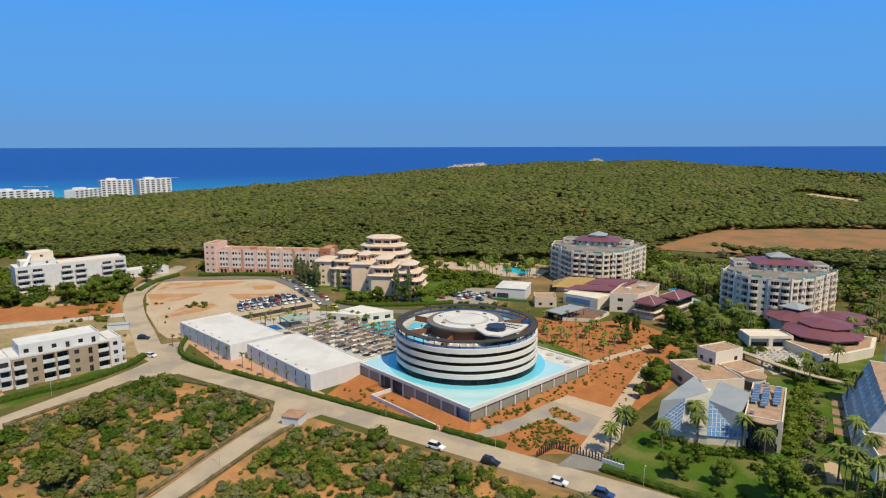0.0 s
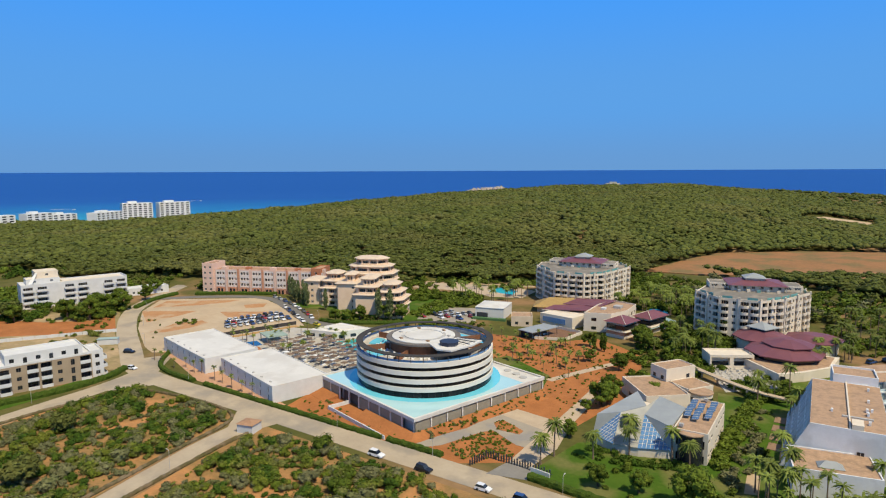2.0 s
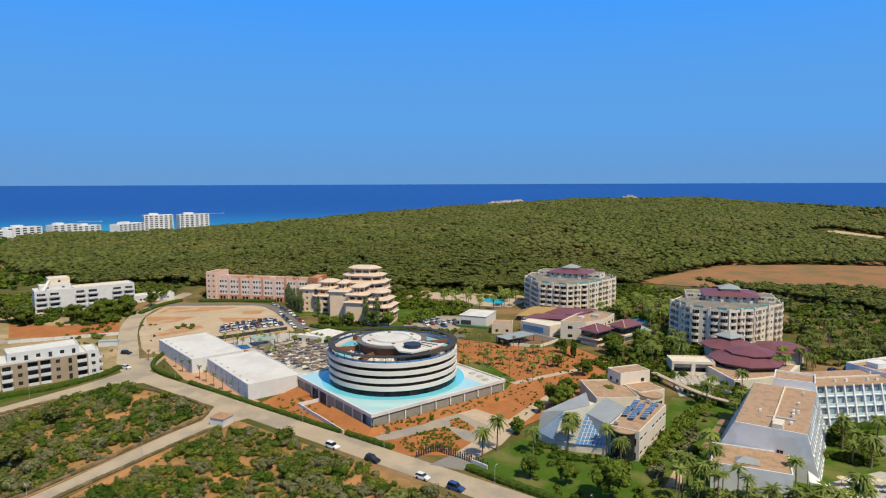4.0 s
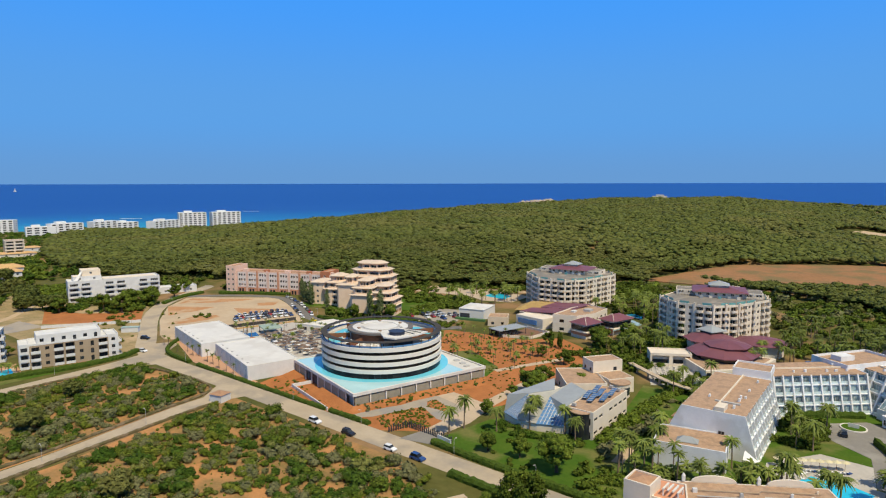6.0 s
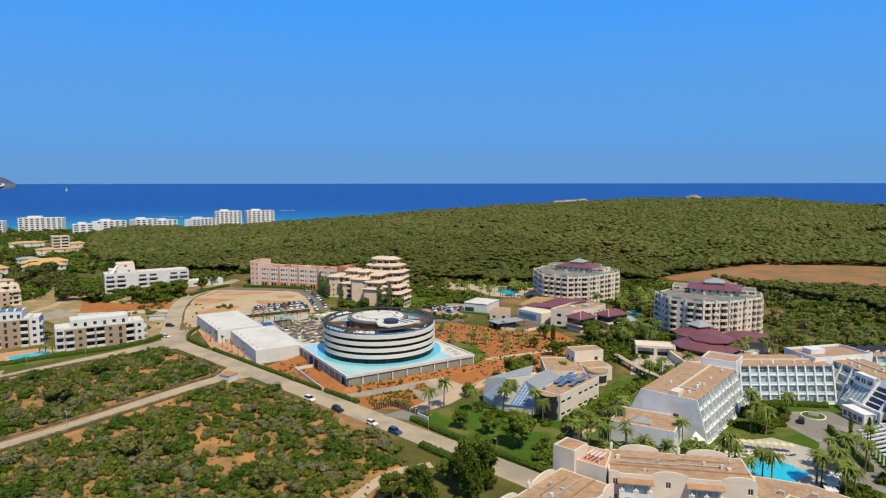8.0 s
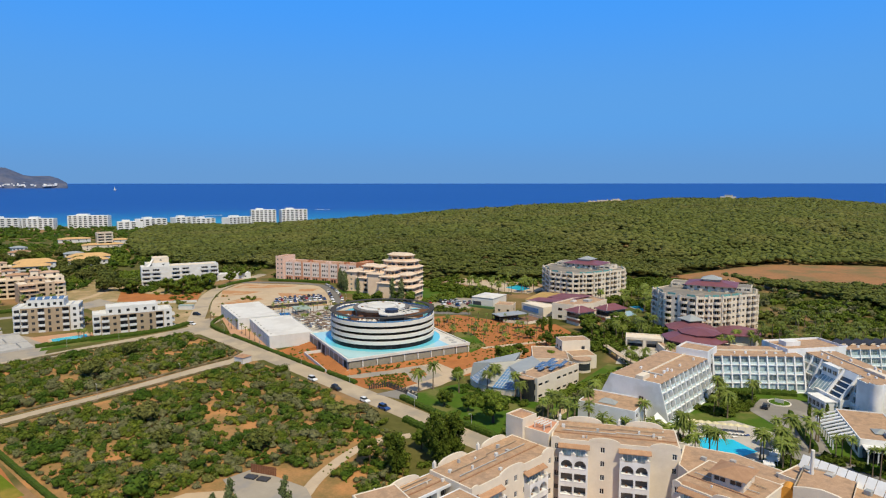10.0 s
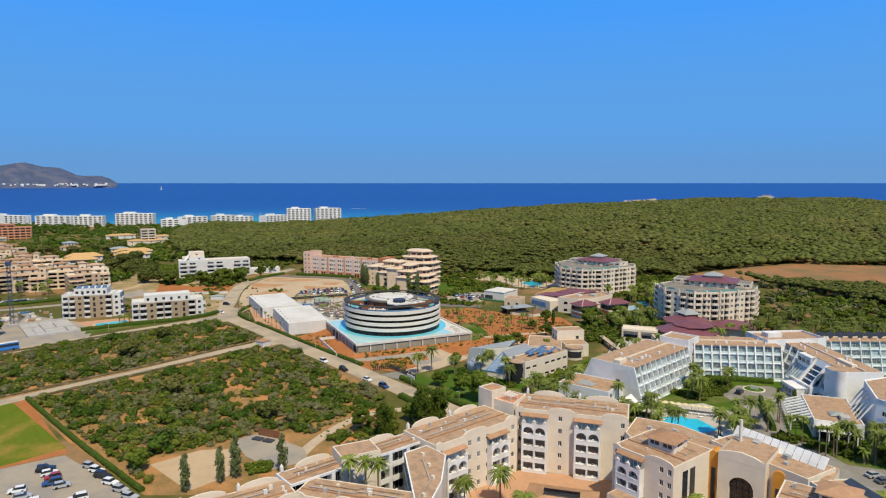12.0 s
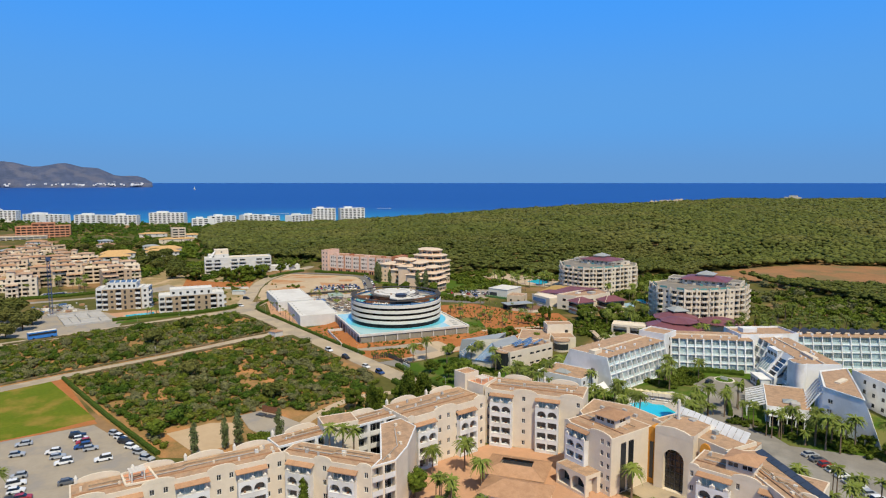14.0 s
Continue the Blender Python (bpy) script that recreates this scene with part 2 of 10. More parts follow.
# ---- mesh helpers ----
def link(name, bm, material, parent=None, label="", smooth=False):
    me = bpy.data.meshes.new(name)
    bm.normal_update()
    bm.to_mesh(me)
    bm.free()
    for m in material if isinstance(material, (list, tuple)) else [material]:
        me.materials.append(m)
    if smooth:
        me.polygons.foreach_set("use_smooth", [True] * len(me.polygons))
    ob = new(name, me)
    if parent:
        ob.parent = parent
    if label:
        ob["label"] = label
    return ob


def part(name, bm, material, parent, label="", smooth=False):
    return link(name, bm, material, parent, label, smooth)


def thing(name, x, y, z=0, rz=0, label="", category="", group="", kind=""):
    ob = new(name)
    ob.matrix_basis = pose(x, y, z, 0, 0, rz)
    return tagged(ob, label, category, group, kind)


def share(name, mesh, parent, m):
    """Another object on the same mesh, under parent."""
    ob = new(name, mesh)
    ob.parent = parent
    ob.matrix_basis = m
    return ob


def box(bm, x0, y0, z0, x1, y1, z1, mi=0):
    v = [bm.verts.new(c) for c in ((x0, y0, z0), (x1, y0, z0), (x1, y1, z0), (x0, y1, z0), (x0, y0, z1), (x1, y0, z1), (x1, y1, z1), (x0, y1, z1))]
    for f in ((3, 2, 1, 0), (4, 5, 6, 7), (0, 1, 5, 4), (1, 2, 6, 5), (2, 3, 7, 6), (3, 0, 4, 7)):
        bm.faces.new([v[i] for i in f]).material_index = mi
    return bm


def prism(bm, pts, z0, z1, mi=0):
    """An upright prism over a plan polygon given counter-clockwise or clockwise."""
    area = sum(a[0] * b[1] - b[0] * a[1] for a, b in zip(pts, pts[1:] + pts[:1]))
    pts = pts if area > 0 else pts[::-1]
    lo = [bm.verts.new((*p[:2], z0)) for p in pts]
    hi = [bm.verts.new((*p[:2], z1)) for p in pts]
    bm.faces.new(hi).material_index = mi
    bm.faces.new(lo[::-1]).material_index = mi
    for i in range(len(pts)):
        j = (i + 1) % len(pts)
        bm.faces.new((lo[i], lo[j], hi[j], hi[i])).material_index = mi
    return bm


def ring(bm, r0, r1, z0, z1, n=96, a0=0.0, a1=360.0, mi=0, cx=0.0, cy=0.0):
    """A flat ring or a sector of one, with thickness."""
    full = a1 - a0 >= 360
    k = n if full else n + 1
    rows = []
    for i in range(k):
        a = radians(a0 + (a1 - a0) * i / n)
        c, s = math.cos(a), math.sin(a)
        rows.append([bm.verts.new((cx + r * c, cy + r * s, z)) for r, z in ((r0, z0), (r1, z0), (r1, z1), (r0, z1))])
    for i in range(n):
        p, q = rows[i], rows[(i + 1) % k]
        for j in range(4):
            jj = (j + 1) % 4
            bm.faces.new((p[j], q[j], q[jj], p[jj])).material_index = mi
    if not full:
        bm.faces.new(rows[0]).material_index = mi
        bm.faces.new(rows[-1][::-1]).material_index = mi
    return bm


def disc(bm, r, z0, z1, n=64, cx=0.0, cy=0.0, mi=0):
    return prism(bm, [(cx + r * math.cos(2 * math.pi * i / n), cy + r * math.sin(2 * math.pi * i / n)) for i in range(n)], z0, z1, mi)


def tube(bm, path, radii, n=8, mi=0):
    """A round tube along a path of points."""
    rows = []
    for i, p in enumerate(path):
        p = Vector(p)
        d = (Vector(path[min(i + 1, len(path) - 1)]) - Vector(path[max(i - 1, 0)])).normalized()
        a = d.orthogonal().normalized()
        b = d.cross(a)
        r = radii[i] if isinstance(radii, (list, tuple)) else radii
        rows.append([bm.verts.new(p + r * (math.cos(2 * math.pi * k / n) * a + math.sin(2 * math.pi * k / n) * b)) for k in range(n)])
    for p, q in zip(rows, rows[1:]):
        for k in range(n):
            bm.faces.new((p[k], p[(k + 1) % n], q[(k + 1) % n], q[k])).material_index = mi
    bm.faces.new(rows[0][::-1]).material_index = mi
    bm.faces.new(rows[-1]).material_index = mi
    return bm


def strip(pts, width):
    """The outline of a band of that width along a polyline, smoothed."""
    p = [Vector((a, b)) for a, b in pts]
    for _ in range(2):
        p = [p[0]] + [q for a, b in zip(p, p[1:]) for q in (a * 0.75 + b * 0.25, a * 0.25 + b * 0.75)] + [p[-1]]
    left, right = [], []
    for i, c in enumerate(p):
        d = (p[min(i + 1, len(p) - 1)] - p[max(i - 1, 0)]).normalized()
        nrm = Vector((-d.y, d.x)) * width / 2
        left.append(tuple(c + nrm))
        right.append(tuple(c - nrm))
    return left, right


def band(bm, pts, width, z0, z1, mi=0):
    """A slab along a polyline."""
    left, right = strip(pts, width)
    rows = [[bm.verts.new((*q, z)) for q, z in ((a, z0), (b, z0), (b, z1), (a, z1))] for a, b in zip(left, right)]
    for p, q in zip(rows, rows[1:]):
        for j in range(4):
            bm.faces.new((p[j], p[(j + 1) % 4], q[(j + 1) % 4], q[j])).material_index = mi
    bm.faces.new(rows[0][::-1])
    bm.faces.new(rows[-1])
    bmesh.ops.recalc_face_normals(bm, faces=bm.faces)
    return bm


def slab(name, pts, z, material, label, category="ground", low=-0.3):
    """A patch of ground with its own surface."""
    return tagged(link(name, prism(bmesh.new(), [tuple(p) for p in pts], low, z), material), label, category, "", "structure")


def inside(pts, x, y):
    c = False
    for (x0, y0), (x1, y1) in zip(pts, pts[1:] + pts[:1]):
        if (y0 > y) != (y1 > y) and x < (x1 - x0) * (y - y0) / (y1 - y0) + x0:
            c = not c
    return c

# ---- land and sea ----
AZ = (-180, -40, -10, -3.4, 1, 8.6, 13.5, 21.9, 28, 35.6, 43, 48, 53, 60, 66, 90, 180)
CREST = (0, 2, 2, 4, 12, 26, 30, 30, 28, 24, 22, 15, 9, 2, 2, 0, 0)
FOOT = (900, 900, 800, 720, 680, 620, 540, 490, 440, 390, 385, 400, 420, 450, 500, 600, 900)
PEAK = (1000, 1000, 1000, 1000, 1200, 1500, 1700, 1500, 1200, 1000, 850, 850, 850, 800, 700, 800, 1000)
COAST = (9000, 2000, 2100, 2150, 2200, 2300, 2300, 2250, 2050, 1600, 1200, 1120, 1090, 1090, 1130, 1450, 9000)
SEA = -8.0


def height(x, y):
    """Height of the land: flat by the road, a wooded hill behind, and down to the sea."""
    d = np.hypot(x, y)
    a = np.degrees(np.arctan2(-x, y))
    c, f, p, k = (np.interp(a, AZ, v) for v in (CREST, FOOT, PEAK, COAST))
    up = c * (1 - np.exp(-np.maximum(d - f, 0) / 140.0))
    fall = np.clip((d - p) / np.maximum(k - p, 50), 0, 1.4)
    z = up * (1 - np.minimum(fall, 1) ** 1.6) - np.clip((d - k + 120) / 120, 0, 1.6) * 10
    soft = np.clip((d - f) / 200, 0, 1)
    return z + soft * 1.8 * np.sin(x / 67.0 + 0.7) * np.sin(y / 83.0) * (z > 0)


def sheet(name, cx, cy, radii, n, zfun, material):
    rows = []
    verts, faces = [(cx, cy, float(zfun(np.array(cx), np.array(cy))))], []
    ang = np.linspace(0, 2 * np.pi, n, endpoint=False)
    for r in radii:
        x, y = cx + r * np.cos(ang), cy + r * np.sin(ang)
        z = zfun(x, y)
        rows.append(len(verts))
        verts += [tuple(map(float, v)) for v in zip(x, y, z)]
    for i in range(n):
        faces.append((0, rows[0] + i, rows[0] + (i + 1) % n))
    for p, q in zip(rows, rows[1:]):
        for i in range(n):
            j = (i + 1) % n
            faces.append((p + i, q + i, q + j, p + j))
    me = bpy.data.meshes.new(name)
    me.from_pydata(verts, [], faces)
    me.materials.append(material)
    me.polygons.foreach_set("use_smooth", [True] * len(faces))
    return new(name, me)


ground = sheet("ground", 0, 0, [30 + 18 * i for i in range(60)] + [1110 + 30 * i for i in range(55)] + [2900, 3200], 300, height, GROUNDM)
tagged(ground, "dry earth and scrub ground rising to a low wooded hill", "ground", "", "structure")

SEAM = bpy.data.materials.new("sea water")
SEAM.use_nodes = True
sn_, sl_ = SEAM.node_tree.nodes, SEAM.node_tree.links
sb_ = sn_["Principled BSDF"]
sb_.inputs["Roughness"].default_value = 0.45
sb_.inputs["Specular IOR Level"].default_value = 0.25
sg_ = sn_.new("ShaderNodeNewGeometry")
sv_ = sn_.new("ShaderNodeVectorMath")
sv_.operation = "DISTANCE"
sv_.inputs[1].default_value = (-620, 250, SEA)
sl_.new(sg_.outputs["Position"], sv_.inputs[0])
sr_ = sn_.new("ShaderNodeValToRGB")
sm_ = sn_.new("ShaderNodeMapRange")
sm_.inputs["From Min"].default_value, sm_.inputs["From Max"].default_value = 380, 1700
sl_.new(sv_.outputs["Value"], sm_.inputs["Value"])
sw_ = sn_.new("ShaderNodeTexNoise")
sw_.inputs["Scale"].default_value, sw_.inputs["Detail"].default_value = 0.006, 5
sl_.new(sg_.outputs["Position"], sw_.inputs["Vector"])
sa_ = sn_.new("ShaderNodeMath")
sa_.operation = "MULTIPLY_ADD"
sa_.inputs[1].default_value, sa_.inputs[2].default_value = 0.24, -0.12
sl_.new(sw_.outputs["Fac"], sa_.inputs[0])
sc_ = sn_.new("ShaderNodeMath")
sl_.new(sm_.outputs[0], sc_.inputs[0])
sl_.new(sa_.outputs[0], sc_.inputs[1])
sl_.new(sc_.outputs[0], sr_.inputs[0])
e_ = sr_.color_ramp.elements
e_[0].position, e_[0].color = 0.12, (0.02, 0.27, 0.38, 1)
e_[1].position, e_[1].color = 0.75, (0.005, 0.058, 0.27, 1)
e_.new(0.35).color = (0.010, 0.14, 0.34, 1)
sl_.new(sr_.outputs[0], sb_.inputs["Base Color"])


def sea_level(x, y):
    r = np.hypot(x - 85, y)
    return SEA + 81.4 * np.clip((r - 2500) / 2350, 0, 1) ** 1.0


sea = sheet("water", 85, 0, [400, 800, 1200, 1600, 2000, 2300, 2500, 2700, 3000, 3300, 3700, 4100, 4500, 4850], 240, sea_level, SEAM)
tagged(sea, "calm deep blue sea, turquoise near the shore, to the horizon", "sea", "", "structure")

# far headland of mountains across the bay; haze painted into its base colour
MOUNT = mat("far mountain, painted haze", (0.077, 0.097, 0.165), (0.051, 0.070, 0.124), 0.02, 0.95, fine=0.5, stain=(0.100, 0.110, 0.158), sscale=0.012)
bm = bmesh.new()
rows = []
for i in range(61):
    a = 76.8 + i * 0.55
    t = i / 60
    top = 46 * min(1, t * 7) ** 0.7 + 60 * min(1, t * 2.6) + 22 * noise.noise((i * 0.31, 0, 0)) + 34 * noise.noise((i * 0.09, 3, 0)) * min(1, t * 5)
    top = max(4, 1.45 * top + 55 * max(0, t - 0.25))
    row = []
    for j, (off, share_) in enumerate(((0, 0), (60, 0.2), (150, 0.5), (230, 0.72), (320, 1.0), (430, 0.8))):
        d = 4180 + off + 60 * noise.noise((i * 0.25, j * 0.7, 5))
        z = (60 if share_ else 40) + (top + 6) * share_ * (1 + 0.18 * noise.noise((i * 0.5, j, 9)) * (0 < share_ < 1)) + (6 if share_ else 0)
        row.append(bm.verts.new((169 - d * math.sin(radians(a)), -4 + d * math.cos(radians(a)), z)))
    rows.append(row)
for p, q in zip(rows, rows[1:]):
    for j in range(5):
        bm.faces.new((p[j], q[j], q[j + 1], p[j + 1]))
bmesh.ops.recalc_face_normals(bm, faces=bm.faces)
tagged(link("mountain_headland", bm, MOUNT), "mountainous headland across the bay, haze painted into its colour", "mountain", "", "structure")
bm = bmesh.new()
random.seed(5)
for i in range(130):
    a = 77.5 + 14 * random.random() ** 1.2
    d = 4195 + random.uniform(0, 60)
    x, y, w = 169 - d * math.sin(radians(a)), -4 + d * math.cos(radians(a)), random.uniform(3, 8)
    z = 58 + (d - 4180) * 0.24 + random.uniform(0, 6)
    box(bm, x - w, y - w, z - 8, x + w, y + w, z)
tagged(link("far_houses", bm, HOTELWHITE), "tiny pale houses along the far shore", "houses", "", "stuff")

# ---- roads and ground surfaces ----
MAIN = [(300, 118), (120, 124), (0, 127), (-41, 127.5), (-90, 128), (-136, 128.5), (-165, 128), (-184, 128), (-204, 131), (-228, 144), (-262, 161), (-297, 183), (-319, 208), (-335, 232), (-353, 258), (-372, 290)]
WEST = [(-196, 132), (-191, 116), (-189, 95), (-187, 75), (-183, 43), (-180, 9), (-176, -60), (-170, -140)]
SOUTHWEST = [(-124, 124), (-122.5, 106), (-119, 90), (-113, 65), (-109, 33), (-103, 5), (-95, -60), (-90, -140)]


def road(name, pts, width, material, label, z=0.06):
    tagged(link(name, band(bmesh.new(), pts, width, -0.3, z), material), label, "road", "", "structure")


road("road_main", MAIN, 8.6, ROADM, "sunbleached two-lane road past the round hotel")
road("road_west", WEST, 8.0, ROADM, "sunbleached road past the apartment blocks", 0.064)
road("road_south", SOUTHWEST, 6.4, ROADM, "narrow sunbleached road between scrub plots", 0.068)
slab("road_junction", [(-207, 150), (-190, 132), (-178, 125), (-186, 112), (-194, 110), (-198, 128), (-212, 140)], 0.072, ROADM, "wide sunbleached road junction", "road")
slab("road_mouth", [(-136, 126), (-116, 126), (-119.5, 112), (-124.5, 112)], 0.074, ROADM, "road mouth at the scrub plot", "road")
slab("scrub_plot_1", [(-181, 119), (-140, 123.5), (-129, 121), (-127, 106), (-117, 65), (-113, 33), (-107, 5), (-98, -60), (-172, -60), (-175, 9), (-179, 43), (-183, 75), (-185, 95)], 0.03, SCRUBSOIL, "orange soil plot overgrown with scrub")
slab("scrub_plot_2", [(-119, 121), (-40, 121), (-24, 112), (6, 98), (14, 62), (-8, 36), (-50, 29), (-104, 24), (-108, 65), (-115, 95)], 0.034, SCRUBSOIL, "orange soil plot with paths among scrub")
slab("sports_lawn", [(-109, 20.2), (-50.2, 27.4), (-48, 13), (-48.5, -40), (-96, -40)], 0.05, PITCH, "mown green sports lawn", "lawn")
slab("lawn_strip", [(-112, 15), (-150, 6), (-165, -20), (-110, -30)], 0.05, PITCH, "mown green lawn by the road", "lawn")
slab("car_park_south", [(-47, 3), (-45, 26), (-9, 34), (16, 30), (30, -14), (20, -40), (-40, -40)], 0.06, LOT, "pale asphalt car park beside the scrub", "car park")
slab("play_court", [(-24.2, 41.8), (-24.8, 55.0), (-19.1, 63.0), (-5.0, 55.1), (-3.3, 45.5), (-5.2, 44.2)], 0.07, SANDY, "pale sand sports court", "court")
slab("dirt_lot", [(-217, 146.5), (-227.5, 149.8), (-260, 166), (-294, 188.5), (-312, 210), (-309, 216), (-268, 247), (-232, 234), (-198, 213), (-203, 170), (-212, 150)], 0.04, DIRT, "bare sandy lot with orange patches", "lot")
road("road_north", [(-318, 212), (-300, 232), (-267, 252), (-236, 238), (-202, 219), (-176, 221), (-150, 232), (-134, 243), (-122, 254)], 6.5, ASPH, "grey asphalt lane curving round the sandy lot", 0.078)
slab("hotel_gardens", [(-124, 131), (-60, 131), (-47, 140), (-38, 200), (-45, 248), (-58, 258), (-72, 266), (-84, 252), (-98, 251), (-124, 246), (-134, 222), (-128, 150)], 0.05, SOIL, "orange soil garden with young plants", "garden")
slab("pool_deck", [(-140, 160), (-190, 172), (-212, 180), (-206, 205), (-180, 214), (-150, 215), (-130, 212), (-124, 165)], 0.07, DECK, "white paved pool terrace", "terrace")
slab("garden_lawn", [(-42, 134), (18, 134), (18, 150), (8, 175), (8, 245), (-5, 245), (-5, 195), (-38, 160)], 0.06, LAWN, "green garden lawn with trees", "lawn")
slab("resort_garden", [(8, 134), (140, 134), (160, 280), (40, 300), (5, 246)], 0.03, LAWN, "resort garden lawn between the hotel wings", "lawn")
slab("brown_field", [(-110, 463), (-97, 545), (-85, 598), (-24, 648), (45, 678), (260, 650), (240, 500), (40, 506), (-30, 484), (-75, 466)], 0.7, FIELD, "ploughed brown field before the woods", "field", -3)
slab("visitor_car_park", [(-158, 248), (-132, 262), (-145, 292), (-172, 280)], 0.08, LOT, "small hotel car park", "car park")
slab("resort_drive", [(46, 208), (44.5, 222), (53, 230), (62, 228), (70, 215), (66, 206), (74, 190), (93, 179), (112, 190), (170, 186), (170, 168), (110, 166), (100, 170), (80, 176), (66, 180), (60, 181), (57, 200)], 0.09, DRIVE, "grey resort driveway", "driveway")
slab("resort_pool_deck", [(38, 160), (68, 160), (66, 179), (60, 180), (58, 194), (46, 195), (36, 180)], 0.1, DECK, "pale pool deck", "terrace")
slab("resort_car_park", [(98, 168), (113, 155), (128, 150), (170, 140), (190, 170), (140, 176), (116, 184)], 0.094, DRIVE, "car park beside the resort", "car park")
slab("annex_terrace", [(-214, 150), (-170, 135), (-126, 134), (-126, 136), (-170, 146), (-213, 156)], 0.08, TERRACE, "pink paved strip before the annexes", "terrace")
road("garden_path", [(-66.1, 203.1), (-60.0, 218.7), (-53.0, 235.2)], 3.0, PAVE, "pale garden path behind the hotel", 0.1)
slab("entrance_apron", [(-48.3, 140.1), (-42.3, 139.8), (-38.7, 133.9), (-49.9, 131.0)], 0.09, DRIVE, "grey entrance apron at the gate", "driveway")
slab("green_verge", [(-64, 193), (-68, 208), (-92, 222), (-100, 208), (-84, 203)], 0.09, LAWN, "green verge of young grass", "lawn")
slab("hotel_forecourt", [(-80.8, 138.2), (-72.9, 141.5), (-68.3, 151.7), (-66.3, 167.5), (-60.5, 171.7), (-48.1, 162.8), (-48.1, 149.5), (-51.3, 149.5), (-61.1, 154.5), (-63.2, 152.2), (-68.1, 138.3), (-71.9, 134.2)], 0.09, LOT, "grey forecourt drive", "forecourt")
slab("hotel_path", [(-69.9, 173.9), (-49.0, 170.7), (-50.1, 198.4), (-50.9, 214.4), (-48.0, 212.1), (-45.3, 188.9), (-44.0, 170.0), (-41.1, 153.4), (-42.3, 139.8), (-48.3, 140.1), (-48.9, 154.4), (-49.2, 162.5), (-68.5, 167.0)], 0.094, PAVE, "pale sandy path beside the hotel", "path")
slab("forecourt_island", [(-63.7, 159.5), (-62.3, 162.8), (-53.7, 158.8), (-53.7, 156.1), (-60.5, 155.8)], 0.17, SOIL, "planted island in the forecourt", "flower bed")
slab("soil_plot", [(-298.8, 122.3), (-281.4, 139.1), (-267.3, 159.3), (-323.4, 189.4), (-294.6, 162.6), (-311.2, 146.9), (-339.3, 137.1)], 0.05, SOIL, "bare orange building plot", "plot")
slab("sandy_plot", [(-205, 128), (-232, 141), (-262, 156), (-300, 180), (-420, 190), (-400, 100), (-230, 104)], 0.03, WEEDY, "sandy weed-grown plot", "plot")

slab("hotel_lawn", [(-242, 241), (-165, 246), (-158, 252), (-160, 300), (-235, 292)], 0.06, LAWN, "green lawn round the stepped hotel", "lawn")
slab("dry_patch", [(-198, 175), (-186, 176), (-178, 172), (-192, 169)], 0.075, SOIL, "dry orange planting bed by the pool terrace", "flower bed")
slab("sandy_strip", [(3, 167), (6, 166), (7, 156), (4, 155)], 0.07, SANDY, "sandy strip across the garden lawn", "path")
slab("far_field", [(-589, 97), (-525, 71), (-470, 84), (-529, 104)], 0.06, FIELD, "bare brown field between villas", "field")
road("pale_lane", [(-318, 104), (-336, 123), (-400, 162)], 4.0, SANDY, "pale unpaved lane past the plots", 0.07)
for i_, (x_, y_) in enumerate(((6.0, 207), (6.2, 200), (6.4, 193), (6.7, 186))):
    slab("timber_patio", [(x_ - 1.6, y_ - 2.4), (x_ + 1.6, y_ - 2.4), (x_ + 1.6, y_ + 2.4), (x_ - 1.6, y_ + 2.4)], 0.22, TIMBER, "brown timber patio beside the hotel wing", "patio")
slab("court_deck", [(-25.1, 64.3), (-25.4, 72.8), (-7.3, 76.9), (0.4, 74.3), (-0.9, 64.5), (-12.8, 62.6)], 0.2, LOT, "grey paved terrace beside the sand court", "terrace")
slab("dirt_border", [(-110, 19), (-106, 20), (-52, 26.2), (-50, 12), (-49.5, -30), (-46, -30), (-46.5, 14), (-46, 27), (-104, 25)], 0.044, SOIL, "orange soil strip round the sports lawn", "path")
road("sandy_lane", [(-262, 326), (-226, 340), (-196, 352), (-150, 366)], 6.0, SANDY, "pale sandy strip along the wood", 0.09)
road("town_road", [(-294, 8), (-293, 30), (-290, 50), (-288, 72), (-290, 98), (-300, 106)], 6.0, LOT, "pale road before the town", 0.09)
slab("paved_plot", [(-287, 98), (-302, 101), (-316, 117), (-291, 121)], 0.1, LOT, "pale paved plot behind the apartments", "plot")
slab("service_lane", [(80, 176), (86, 168), (92, 158), (104, 150), (118, 146), (136, 128), (152, 128), (170, 140), (128, 151), (113, 156), (98, 172)], 0.098, DRIVE, "grey asphalt beside the panel roof", "driveway")
slab("hotel_terrace", [(-214, 322), (-175, 330), (-158, 322), (-140, 328), (-142, 352), (-160, 356), (-176, 352), (-228, 347)], 0.08, PAVE, "pale paved terrace round the resort pool", "terrace")


def drape(name, poly, material, label, category, lift=0.4, step=12.0):
    """A patch of ground cover that follows the slope."""
    xs, ys = [p[0] for p in poly], [p[1] for p in poly]
    bm = bmesh.new()
    nx, ny = int((max(xs) - min(xs)) / step) + 1, int((max(ys) - min(ys)) / step) + 1
    for i in range(nx):
        for j in range(ny):
            x, y = min(xs) + i * step, min(ys) + j * step
            if inside(poly, x + step / 2, y + step / 2):
                bm.faces.new([bm.verts.new((a, b_, float(height(np.array(a), np.array(b_))) + lift)) for a, b_ in ((x, y), (x + step, y), (x + step, y + step), (x, y + step))])
    tagged(link(name, bm, material), label, category, "", "structure")


